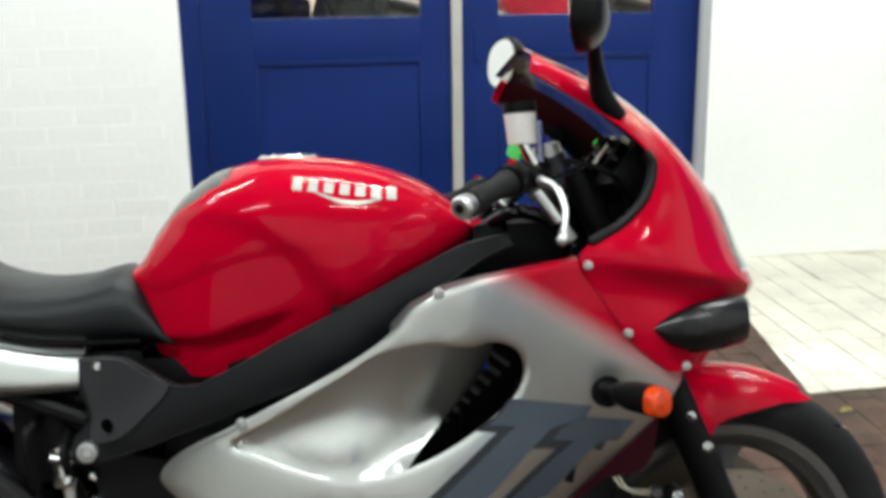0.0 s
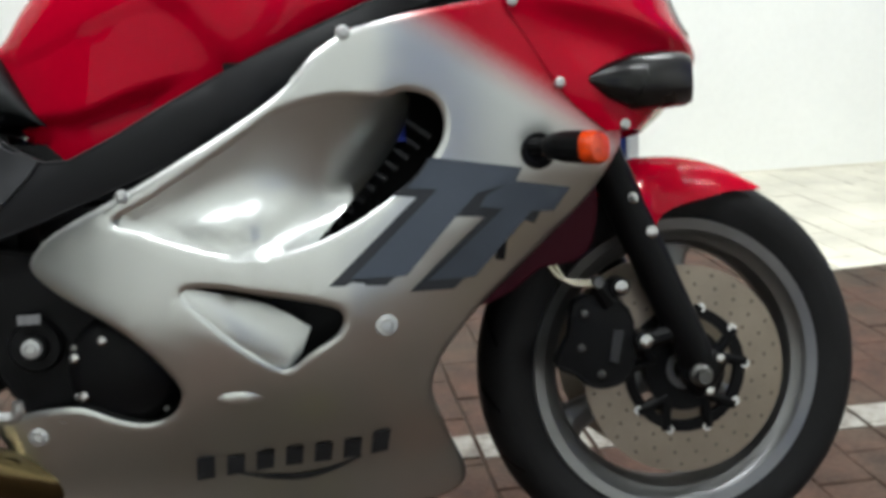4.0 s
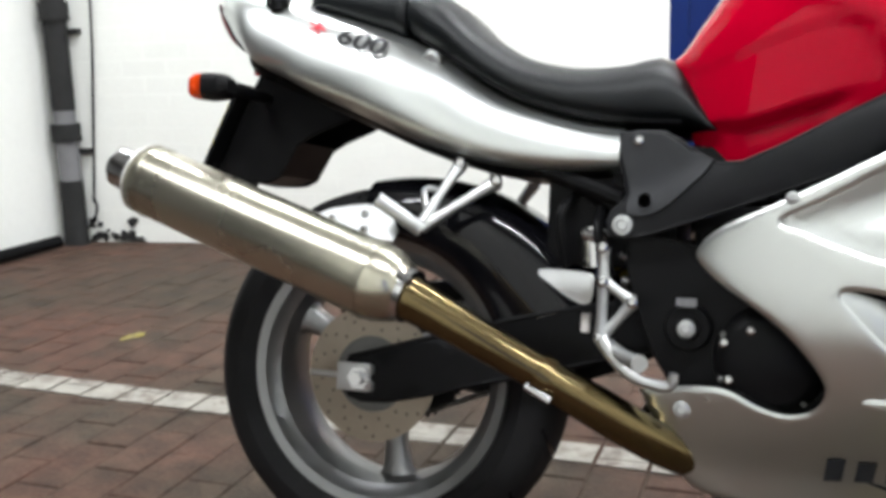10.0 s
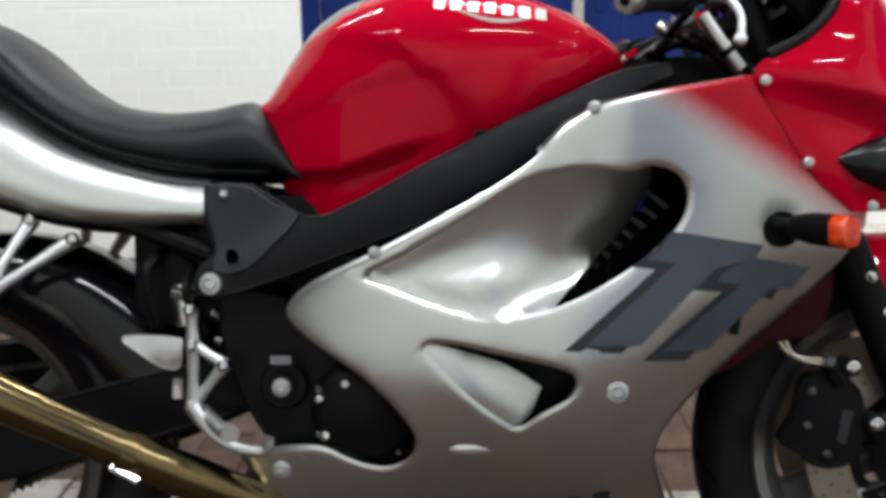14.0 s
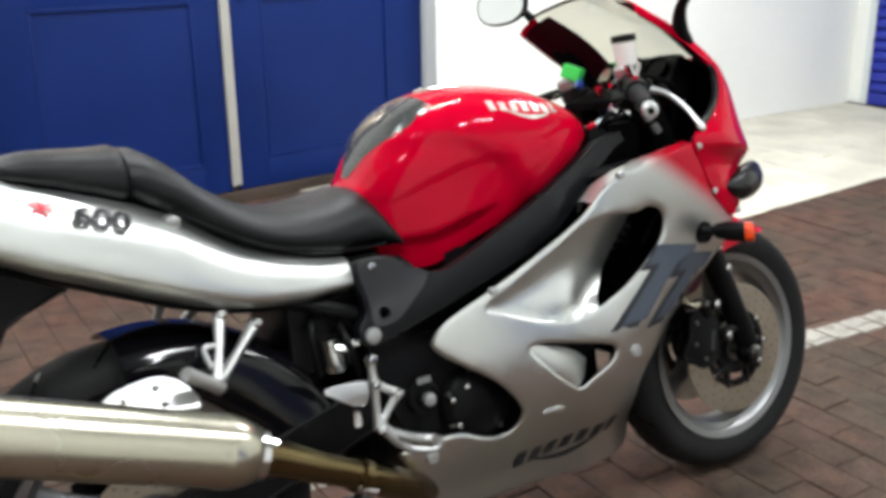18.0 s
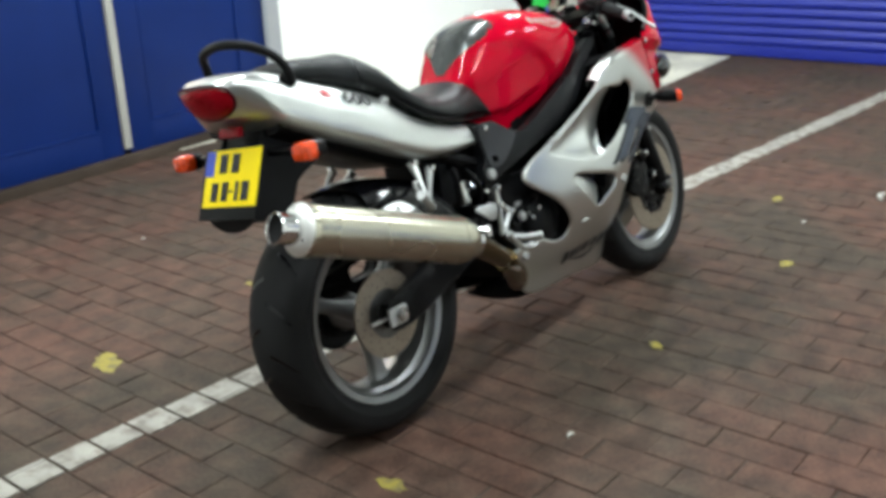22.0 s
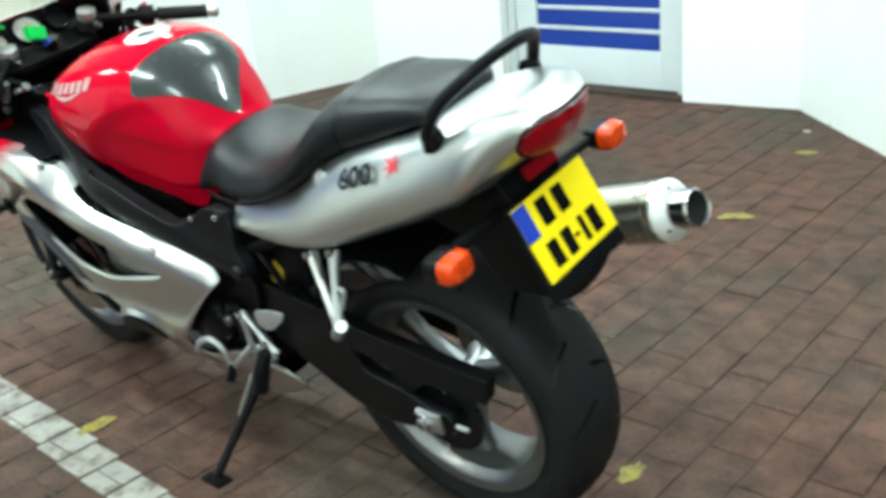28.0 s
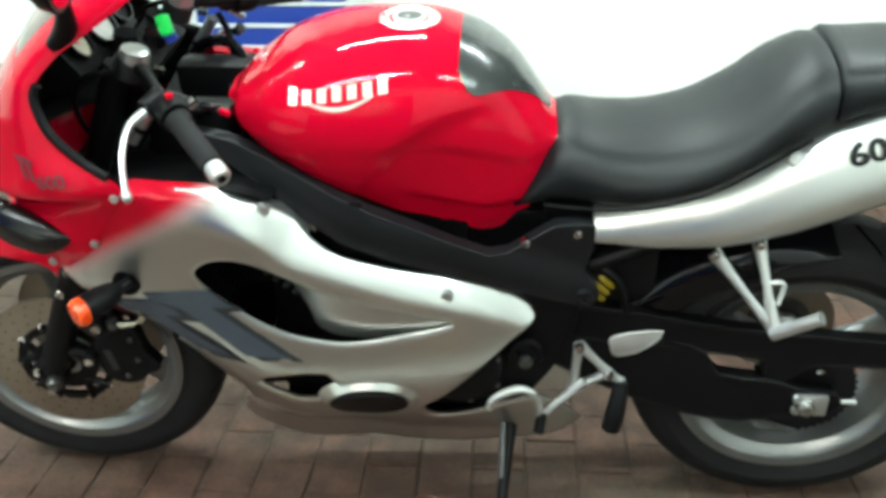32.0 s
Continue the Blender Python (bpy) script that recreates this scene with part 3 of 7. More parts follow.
# drainpipe and grime in the west corner
pipe = tagged(new("drainpipe"), "black drainpipe in the corner of the white walls", "pipe")
PX, PY = -3.215, slope_y(-3.17) - 0.07
pipe.matrix_world = pose(PX, PY, 0)
link("pipe", *tube([(0, 0, 0.62), (0, 0, 1.2), (0, 0, 3.6)], 0.052, 16, 1), M["dirt"], pipe)
link("lower_pipe", *tube([(0, 0, 0.30), (0, 0, 0.62)], 0.05, 16, 1), M["oldpipe"], pipe, "weathered grey length")
link("pipe_foot", *tube([(0, 0, 0.0), (0, 0, 0.02), (0, 0, 0.30)], [0.062, 0.056, 0.053], 16, 1), M["dirt"], pipe)
link("cable", *tube([(-3.05 - 0.0886 * (1.3 - z) + dx, slope_y(-3.1) - 0.014 - dy, z) for z, dx, dy in ((2.7, -0.12, 0), (1.3, 0, 0), (0.28, 0, 0.0), (0.22, 0.01, 0.02), (0.17, 0.03, 0.02), (0.10, 0.0, 0.01), (0.05, -0.05, 0.01))], 0.006, 8, 3), M["dirt"], None, "thin black cable hanging down the wall", category="cable")
for z in (0.48, 1.02, 2.3):
    link("collar", *tube([(0, 0, z), (0, 0, z + 0.08)], 0.066, 16, 1), M["dirt"], pipe)
    part("clamp", box_bm(0.16, 0.03, 0.025, 0.004, Matrix.Translation((0, 0.06, z - 0.05))), M["dirt"], pipe)
link("hose", *tube([(-3.20, 2.12, 0.04), (-3.24, 1.9, 0.032), (-3.26, 1.5, 0.03), (-3.25, 1.0, 0.03)], 0.028, 10), M["black"], None, "black hose lying along the foot of the wall", category="hose")
gr = random.Random(9)
gv, gf = [], []
for k in range(22):
    gx, gz, gw = -3.17 + 0.24 * gr.random() ** 1.6, 0.01 + 0.10 * gr.random() ** 1.8, gr.uniform(0.010, 0.034)
    b = len(gv)
    for i in range(11):
        a, q = 2 * math.pi * i / 11, gw * gr.uniform(0.5, 1.1)
        gv.append((gx + q * math.cos(a), slope_y(gx + q * math.cos(a)) - 0.0055 - 0.0001 * k, max(0.004, gz + q * math.sin(a))))
    gf.append(tuple(range(b, b + 11)))
link("grime", gv, gf, M["dirt"], None, "black crumbling grime at the foot of the wall", 0, "grime", kind="stuff")

# showroom behind the door panes
for nm, a in (("showroom_wall_back", (-1.6, 3.4, 6.0, 6.2)), ("showroom_wall_west", (-1.8, -1.6, 2.95, 6.2)), ("showroom_wall_east", (3.4, 3.6, 3.4, 6.2))):
    tagged(part(nm, span(a[0], a[1], a[2], a[3], 0, 3.3), M["cream"], None), "cream wall of the showroom behind the panes", "wall", kind="structure")
tagged(part("showroom_ceiling", span(-1.8, 3.6, 3.35, 6.2, 3.3, 3.4), M["plaster"], None), "white ceiling of the showroom", "ceiling", kind="structure")
tagged(part("showroom_floor", span(-1.6, 3.4, 3.05, 6.0, -0.004, 0.006), M["slab"], None), "pale floor of the showroom", "floor", kind="structure")


def shelf(x, y):
    e = tagged(new("display_shelf"), "pale wall shelf with helmets in the showroom", "shelf")
    e.matrix_world = pose(x, y, 0)
    for z in (1.1, 1.56, 1.83):
        part("board", box_bm(1.3, 0.32, 0.04, 0.004, Matrix.Translation((0, 0, z))), M["white"], e)
    for sx in (-0.63, 0.63):
        part("upright", box_bm(0.03, 0.3, 2.3, 0.003, Matrix.Translation((sx, 0, 1.15))), M["wood"], e)


def helmet(x, y, z, m, label):
    e = tagged(new("helmet"), label, "helmet", "helmets on the shelf")
    e.matrix_world = pose(x, y, z, 0, 0, random.uniform(-40, 40))
    rings = []
    for i in range(10):
        a = math.pi * (0.02 + 0.8 * i / 9)
        rings.append([(0.125 * math.sin(a) * math.cos(b) * (1.1 if math.cos(b) > 0 else 1), 0.115 * math.sin(a) * math.sin(b), 0.12 + 0.12 * math.cos(a)) for b in (2 * math.pi * k / 18 for k in range(18))])
    link("shell", *skin(rings), m, e)
    vr = [[(0.142 * math.cos(b), 0.12 * math.sin(b), z0) for b in (-0.9 + 1.8 * k / 10 for k in range(11))] for z0 in (0.1, 0.135, 0.165)]
    link("visor", [p for r in vr for p in r], grid_faces(3, 11), M["gloss_black"], e)


shelf(1.75, 5.75)
for k, (z, m) in enumerate(((1.12, "red"), (1.12, "black"), (1.58, "black"), (1.58, "red"), (1.85, "white"), (1.85, "red"))):
    helmet(1.42 + 0.46 * (k % 2) + 0.05 * (k // 2), 5.72, z, M[m], {"red": "red helmet on the shelf", "black": "black helmet on the shelf", "white": "white helmet on the shelf"}[m])
tagged(part("timber_post", span(0.385, 0.56, 4.95, 5.1, 0, 3.3, 0.005), M["wood"], None), "brown timber post in the showroom", "post", kind="structure")
tagged(part("notice", span(0.395, 0.455, 4.943, 4.949, 1.5, 1.64), M["white"], None), "white notice pinned to the timber post", "notice")


def jacket(x, y, z):
    rows = [(0.0, 0.17, 0.11), (0.2, 0.18, 0.12), (0.4, 0.2, 0.12), (0.52, 0.2, 0.11), (0.58, 0.13, 0.08), (0.62, 0.07, 0.06)]
    rings = [[(x + w * math.cos(a), y + d * math.sin(a), z + h) for a in (2 * math.pi * k / 20 for k in range(20))] for h, w, d in ((r[0], r[1], r[2]) for r in rows)]
    body = skin(rings)
    arms = [tube([(x + s * 0.17, y, z + 0.5), (x + s * 0.24, y - 0.02, z + 0.3), (x + s * 0.25, y - 0.06, z + 0.05)], [0.06, 0.055, 0.04], 10) for s in (-1, 1)]
    return link("leather_jacket", *merge(body, *arms), M["gloss_black"], None, "black leather jacket on a stand in the showroom", category="jacket")


jacket(0.19, 4.3, 0.80)


def racing_suit(x, y):
    """Leather suit hung edge-on, in coloured panels."""
    e = tagged(new("racing_suit"), "hanging leather racing suit in yellow, red and blue panels", "leather suit")
    e.matrix_world = pose(x, y, 0)
    panels = [("leg", 0.75, 1.40, 0.07, "black"), ("blue_panel", 1.405, 1.52, 0.055, "bluepanel"), ("brown_panel", 1.525, 1.63, 0.06, "wood"), ("white_panel", 1.635, 1.68, 0.05, "white"),
              ("red_panel", 1.685, 1.73, 0.055, "red"), ("dark_panel", 1.735, 1.82, 0.06, "bluedoor"), ("yellow_panel", 1.825, 2.05, 0.05, "yellow")]
    for nm, z0, z1, w, m in panels:
        rings = [[(w * q * math.cos(a), 0.16 * q * math.sin(a), z0 + (z1 - z0) * t) for a in (2 * math.pi * k / 14 for k in range(14))] for t, q in ((0, 0.85), (0.3, 1), (0.7, 1), (1, 0.85))]
        link(nm, *skin(rings), M[m], e)
    link("hanger", *tube([(0, 0, 2.05), (0, 0, 2.2), (0, 0.04, 2.24), (0, 0.07, 2.2)], 0.006, 8), M["chrome"], e)


racing_suit(-0.40, 4.62)
tagged(part("garment_rail", span(-1.58, -0.3, 4.61, 4.635, 2.235, 2.26, 0.004), M["chrome"], None), "thin metal garment rail in the showroom", "rail", kind="structure")
stand = tagged(new("clothes_stand"), "thin metal stand that carries the jacket", "stand")
stand.matrix_world = pose(0.16, 4.3, 0)
link("pole", *tube([(0, 0, 0.02), (0, 0, 1.55)], 0.012, 8, 1), M["chrome"], stand)
link("foot", *turned([(0, 0.0), (0.17, 0.0), (0.17, 0.015), (0, 0.03)], 24), M["black"], stand).matrix_local = pose(0, 0, 0.006, 90)


def showroom_bike(x, y, turn, m, label):
    """A parked motorcycle in the showroom, of which little shows over the sill."""
    e = tagged(new("parked_motorcycle"), label, "motorcycle", "showroom motorcycles")
    e.matrix_world = pose(x, y, 0.256, 0, 0, turn)
    for s, nm in ((-0.68, "rear_wheel"), (0.68, "front_wheel")):
        link(nm, *turned([(0.2, -0.05), (0.28, -0.06), (0.31, 0), (0.28, 0.06), (0.2, 0.05)], 32, (s, 0, 0.31), True), M["rubber"], e)
    rings = []
    for u in range(9):
        q = u / 8
        w, h = 0.04 + 0.13 * math.sin(math.pi * min(1, q * 1.1)) ** 0.7, 0.05 + 0.1 * math.sin(math.pi * q) ** 0.6
        rings.append([(-0.2 + 0.55 * q, w * math.cos(a), 0.92 + h * math.sin(a)) for a in (2 * math.pi * k / 16 for k in range(16))])
    link("tank", *skin(rings), m, e)
    rings = [[(-0.85 + 0.65 * q, 0.12 * math.cos(a), 0.86 + 0.05 * math.sin(a) + 0.1 * (1 - q) ** 2) for a in (2 * math.pi * k / 14 for k in range(14))] for q in (0, 0.3, 0.6, 1)]
    link("seat", *skin(rings), M["seat"], e)
    link("engine", *merge(tube([(-0.25, 0, 0.45), (0.35, 0, 0.5)], 0.19, 14, 1)), M["alu"], e)
    link("handlebar", *tube([(0.28, -0.36, 1.12), (0.36, -0.2, 1.12), (0.4, 0, 1.06), (0.36, 0.2, 1.12), (0.28, 0.36, 1.12)], 0.014, 8), M["black"], e)
    for s in (-1, 1):
        link("fork_leg", *tube([(0.68, s * 0.09, 0.31), (0.42, s * 0.09, 1.05)], 0.025, 10, 1), M["black"], e)
    link("headlamp", *turned([(0, -0.08), (0.06, -0.07), (0.085, 0.0), (0.08, 0.05), (0, 0.07)], 20, (0.55, 0, 1.0)), M["chrome"], e)


tagged(part("display_platform", span(-1.5, -0.02, 3.6, 4.9, 0.006, 0.256, 0.01), M["wood"], None), "low wooden display platform in the showroom", "platform")
tagged(part("display_platform", span(0.35, 3.2, 3.55, 4.9, 0.006, 0.256, 0.01), M["wood"], None), "low wooden display platform by the shelf", "platform")
showroom_bike(-0.45, 4.25, 8, M["gloss_black"], "black parked motorcycle in the showroom")
showroom_bike(1.1, 3.95, 15, M["red"], "red parked motorcycle in the showroom")
showroom_bike(2.2, 4.4, 30, M["red"], "red parked motorcycle by the showroom shelf")


# ---- the motorcycle ----
bike = new("motorcycle")
bike.matrix_world = pose(0, 0, 0.0015, -11.27)
tagged(bike, "red and silver sport motorcycle leaning on its side stand", "motorcycle")
RA, FA = (-0.702, 0.310), (0.6975, 0.300)


def wheel(name, cx, cz, R, half, rimw, label, spoke):
    """Cast three-spoke wheel with tyre; the rim is the part, tyre and spokes hang on it."""
    rr = 0.2159
    prof = [(rr - 0.008, -rimw), (rr + 0.008, -rimw - 0.004), (rr + 0.010, -rimw + 0.004), (rr - 0.006, -rimw + 0.012), (rr - 0.024, -rimw * 0.5), (rr - 0.03, 0), (rr - 0.024, rimw * 0.5), (rr - 0.006, rimw - 0.012),
            (rr + 0.010, rimw - 0.004), (rr + 0.008, rimw + 0.004), (rr - 0.008, rimw), (rr - 0.013, rimw * 0.86), (rr - 0.026, rimw * 0.72), (rr - 0.034, rimw * 0.3), (rr - 0.035, 0), (rr - 0.034, -rimw * 0.3), (rr - 0.026, -rimw * 0.72), (rr - 0.013, -rimw * 0.86)]
    rim = link(name, *turned(prof, 72, (cx, 0, cz), True), M["rim"], bike, label)
    tp = [(rr + 0.002, -rimw + 0.006)]
    depth = R - rr
    for k in range(15):
        a = math.pi * (k / 14)
        y = -half * math.cos(a)
        rad = rr + depth * (0.42 + 0.58 * math.sin(a) ** 0.75) if 0 < k < 14 else rr + depth * 0.38
        tp.append((rad, y))
    tp.append((rr + 0.002, rimw - 0.006))
    link("tyre", *turned(tp, 96, (cx, 0, cz), True), M["rubber"], rim, "black tyre with a worn tread")
    hub = turned([(0.018, -0.075), (0.045, -0.075), (0.05, -0.05), (0.038, 0), (0.05, 0.05), (0.045, 0.075), (0.018, 0.075)], 32, (cx, 0, cz), True)
    link("hub", *hub, M["rim"], rim)
    for k in range(3):
        a = radians(spoke + 120 * k)
        d, q = Vector((math.cos(a), 0, math.sin(a))), Vector((-math.sin(a), 0, math.cos(a)))
        rings = []
        for t, w, h in ((0.03, 0.028, 0.026), (0.08, 0.02, 0.02), (0.13, 0.018, 0.017), (0.17, 0.024, 0.018), (0.19, 0.042, 0.022)):
            c = Vector((cx, 0, cz)) + d * t
            rings.append([c + q * w * math.copysign(abs(math.cos(b)) ** 0.6, math.cos(b)) + Vector((0, 1, 0)) * h * math.copysign(abs(math.sin(b)) ** 0.6, math.sin(b)) for b in (2 * math.pi * j / 16 for j in range(16))])
        link("spoke", *skin(rings), M["rim"], rim)
    return rim


fw = wheel("front_wheel", FA[0], FA[1], 0.300, 0.060, 0.049, "silver cast front wheel", 85)
rw = wheel("rear_wheel", RA[0], RA[1], 0.310, 0.090, 0.074, "silver cast rear wheel", 35)


def tread(rim, cx, cz, R, half, depth, n):
    """Curved grooves cut as slim dark inlays over the crown of the tyre."""
    bodies = []
    rr = R - depth
    for k in range(n):
        for s in (-1, 1):
            a0 = 2 * math.pi * (k + (0.5 if s > 0 else 0)) / n
            line = []
            for t in range(6):
                u = 0.12 + 0.72 * t / 5
                y = s * half * u
                sn = math.sqrt(max(0.0, 1 - u * u))
                rad = rr + depth * (0.42 + 0.58 * sn ** 0.75) + 0.0004
                th = a0 + 0.16 * u * u + 0.05 * u
                line.append((rad, y, th, 0.0055 * (1 - 0.5 * u)))
            v = []
            for rad, y, th, w in line:
                for q in (-1, 1):
                    v.append((cx + rad * math.cos(th + q * w / rad), y, cz + rad * math.sin(th + q * w / rad)))
            bodies.append((v, [(2 * i, 2 * i + 1, 2 * i + 3, 2 * i + 2) for i in range(5)]))
    link("tread_groove", *merge(*bodies), M["gloss_black"], rim, kind="stuff")


tread(rw, RA[0], RA[1], 0.310, 0.090, 0.0941, 16)
tread(fw, FA[0], FA[1], 0.300, 0.060, 0.0841, 18)


def disc(rim, cx, cz, y, r0, r1, holes, carrier):
    body = turned([(r0, -0.0025), (r1, -0.0025), (r1, 0.0025), (r0, 0.0025)], 72, (cx, y, cz), True)
    d = link("brake_disc", *body, M["disc"], rim, "drilled steel brake disc")
    hs = []
    s = -1 if y < 0 else 1
    for k in range(holes):
        for j, r in enumerate((r0 + (r1 - r0) * 0.25, r0 + (r1 - r0) * 0.55, r0 + (r1 - r0) * 0.82)):
            a = 2 * math.pi * (k + j * 0.33) / holes
            cxh, czh = cx + r * math.cos(a), cz + r * math.sin(a)
            v = [(cxh + 0.0031 * math.cos(b), y + s * 0.0029, czh + 0.0031 * math.sin(b)) for b in (2 * math.pi * q / 8 for q in range(8))]
            hs.append((v, [tuple(range(8))]))
    link("drilling", *merge(*hs), M["hole"], rim, kind="stuff")
    if carrier:
        link("disc_carrier", *turned([(0.03, -0.006), (0.062, -0.006), (0.062, 0.006), (0.03, 0.006)], 32, (cx, y, cz), True), M["black"], rim)
        for k in range(5):
            a = 2 * math.pi * k / 5 + 0.3
            for da in (-0.28, 0.28):
                p0 = (cx + 0.05 * math.cos(a), y, cz + 0.05 * math.sin(a))
                p1 = (cx + (r0 + 0.004) * math.cos(a + da), y, cz + (r0 + 0.004) * math.sin(a + da))
                link("carrier_arm", *tube([p0, p1], 0.0085, 8, 1), M["black"], rim)
        link("carrier_ring", *turned([(r0 - 0.014, -0.005), (r0 + 0.002, -0.005), (r0 + 0.002, 0.005), (r0 - 0.014, 0.005)], 48, (cx, y, cz), True), M["black"], rim)
        for k in range(10):
            a = 2 * math.pi * k / 10
            link("disc_bobbin", *turned([(0, s * 0.006), (0.007, s * 0.006), (0.008, 0), (0.008, -s * 0.006)], 12, (cx + (r0 + 0.002) * math.cos(a), y, cz + (r0 + 0.002) * math.sin(a))), M["chrome"], rim)


for s in (-1, 1):
    disc(fw, FA[0], FA[1], s * 0.072, 0.092, 0.155, 24, True)
disc(rw, RA[0], RA[1], -0.095, 0.062, 0.11, 14, False)
link("disc_mount", *turned([(0.03, -0.012), (0.066, -0.012), (0.066, 0.0), (0.03, 0.0)], 24, (RA[0], -0.083, RA[1]), True), M["darksteel"], rw)
# sprocket and chain on the left
teeth = []
for k in range(84):
    r = 0.104 if (k % 2) else 0.097
    teeth.append((r * math.cos(2 * math.pi * k / 84), r * math.sin(2 * math.pi * k / 84)))
n = len(teeth)
sv = [(RA[0] + a * q, 0.098 + dy, RA[1] + b * q) for dy in (-0.003, 0.003) for q in (1, 0.62) for a, b in teeth]
sf = []
for i in range(n):
    j = (i + 1) % n
    sf += [(i, j, j + n, i + n), (2 * n + i, 3 * n + i, 3 * n + j, 2 * n + j), (i, i + 2 * n, j + 2 * n, j), (i + n, j + n, j + 3 * n, i + 3 * n)]
link("sprocket", sv, sf, M["frame"], rw, "dark steel sprocket")
link("sprocket_carrier", *turned([(0.02, 0.0), (0.068, 0.0), (0.068, 0.02), (0.04, 0.028), (0.02, 0.028)], 32, (RA[0], 0.075, RA[1]), True), M["black"], rw)
for k in range(6):
    link("sprocket_nut", *turned([(0, 0.010), (0.007, 0.010), (0.008, 0.0)], 6, (RA[0] + 0.055 * math.cos(k * math.pi / 3), 0.097, RA[1] + 0.055 * math.sin(k * math.pi / 3))), M["chrome"], rw, smooth=20)


# fairing sides
def fair_y(x, z):
    """Half width of the fairing."""
    k = 0.34 if x < 0.24 else 0.34 + 1.36 * min(1.0, max(0.0, (0.60 - z) / 0.16))
    y = 0.256 - k * (x - 0.24) ** 2
    if x > 0.5:
        y -= 1.0 * (x - 0.5) ** 2
    if z < 0.49:
        d = 0.49 - z
        y -= 1.75 * (0.35 + 0.65 * min(1.0, max(0.0, (x + 0.25) / 0.35))) * (d * d if d < 0.26 else 0.0676 + 0.22 * (d - 0.26))
    if x > 0.2 and z < 0.54:
        y -= 1.4 * (x - 0.2) * min(0.17, 0.54 - z)
    if z > 0.6:
        y += 0.16 * (z - 0.6) * min(1, max(0, (x + 0.05) / 0.3))
    return y


CREASE = [(-0.22, 0.500), (-0.161, 0.526), (-0.105, 0.554), (-0.01, 0.591), (0.078, 0.626), (0.174, 0.668), (0.224, 0.721), (0.278, 0.749), (0.37, 0.769), (0.45, 0.785)]


def left_y(x, z):
    """Half width of the left fairing, whose top edge leans in above a crease."""
    d = max(0.0, z - table(CREASE, x)[0])
    return fair_y(x, z) - 0.8 * d * d / (d + 0.007) * min(1.0, max(0.0, (0.40 - x) / 0.14))


SIL = curve([(-0.262, 0.330), (-0.221, 0.337), (-0.188, 0.343), (-0.141, 0.343), (-0.098, 0.324), (-0.060, 0.316), (-0.028, 0.328), (-0.016, 0.358), (-0.044, 0.402), (-0.086, 0.442),
             (-0.141, 0.480), (-0.180, 0.512), (-0.184, 0.535), (-0.150, 0.566), (-0.070, 0.604), (0.003, 0.641), (0.090, 0.688), (0.140, 0.722), (0.175, 0.758), (0.225, 0.785),
             (0.310, 0.803), (0.412, 0.820)], 3)
SIL += curve([(0.462, 0.772), (0.512, 0.702), (0.570, 0.650), (0.545, 0.597), (0.517, 0.560), (0.460, 0.506), (0.410, 0.463), (0.364, 0.424), (0.318, 0.371), (0.304, 0.331),
              (0.313, 0.296), (0.331, 0.252), (0.363, 0.176), (0.338, 0.147), (0.250, 0.149), (0.066, 0.165), (-0.075, 0.175), (-0.152, 0.183), (-0.197, 0.206), (-0.235, 0.280)], 3)
VENT1 = curve([(-0.079, 0.574), (-0.021, 0.604), (0.075, 0.660), (0.127, 0.692), (0.193, 0.706), (0.251, 0.702), (0.284, 0.710), (0.317, 0.699), (0.330, 0.673), (0.322, 0.639), (0.289, 0.604),
               (0.240, 0.569), (0.195, 0.545), (0.151, 0.529), (0.107, 0.522), (0.049, 0.526), (-0.002, 0.541), (-0.051, 0.560)], 3, True)
VENT2 = curve([(-0.003, 0.482), (0.033, 0.486), (0.090, 0.474), (0.148, 0.461), (0.184, 0.449), (0.191, 0.434), (0.179, 0.414), (0.146, 0.394), (0.122, 0.377), (0.102, 0.381), (0.066, 0.408), (0.031, 0.442)], 3, True)
OVAL = [(0.075 + 0.074 * math.cos(a), 0.362 + 0.047 * math.sin(a)) for a in (2 * math.pi * k / 36 for k in range(36))]
SIL_L = curve([(-0.309, 0.232), (-0.280, 0.278), (-0.245, 0.318), (-0.209, 0.335), (-0.160, 0.326), (-0.118, 0.306), (-0.070, 0.291), (-0.034, 0.294), (-0.020, 0.326), (-0.060, 0.366), (-0.115, 0.425),
               (-0.165, 0.478), (-0.202, 0.512), (-0.210, 0.528), (-0.186, 0.558), (-0.132, 0.590), (-0.072, 0.611), (0.013, 0.638), (0.100, 0.673), (0.145, 0.706), (0.175, 0.743), (0.225, 0.778), (0.310, 0.801), (0.412, 0.820)], 3)
SIL_L += SIL[66:113] + [(-0.12, 0.184), (-0.17, 0.190), (-0.225, 0.198), (-0.27, 0.208)]
VENT_L = curve([(0.331, 0.660), (0.304, 0.684), (0.265, 0.689), (0.231, 0.679), (0.182, 0.650), (0.133, 0.620), (0.060, 0.590), (-0.020, 0.561), (-0.073, 0.536), (0.020, 0.520), (0.094, 0.512), (0.149, 0.520), (0.206, 0.538), (0.273, 0.582), (0.319, 0.630)], 3, True)
WEDGE = curve([(0.262, 0.408), (0.212, 0.436), (0.140, 0.440), (0.128, 0.384), (0.200, 0.373)], 2, True)


UPPER = [(-0.085, 0.574), (-0.02, 0.606), (0.075, 0.662), (0.127, 0.694), (0.193, 0.708), (0.30, 0.712)]
LOWER = [(-0.085, 0.566), (-0.051, 0.556), (-0.002, 0.538), (0.049, 0.524), (0.107, 0.520), (0.151, 0.527), (0.195, 0.543), (0.30, 0.61)]


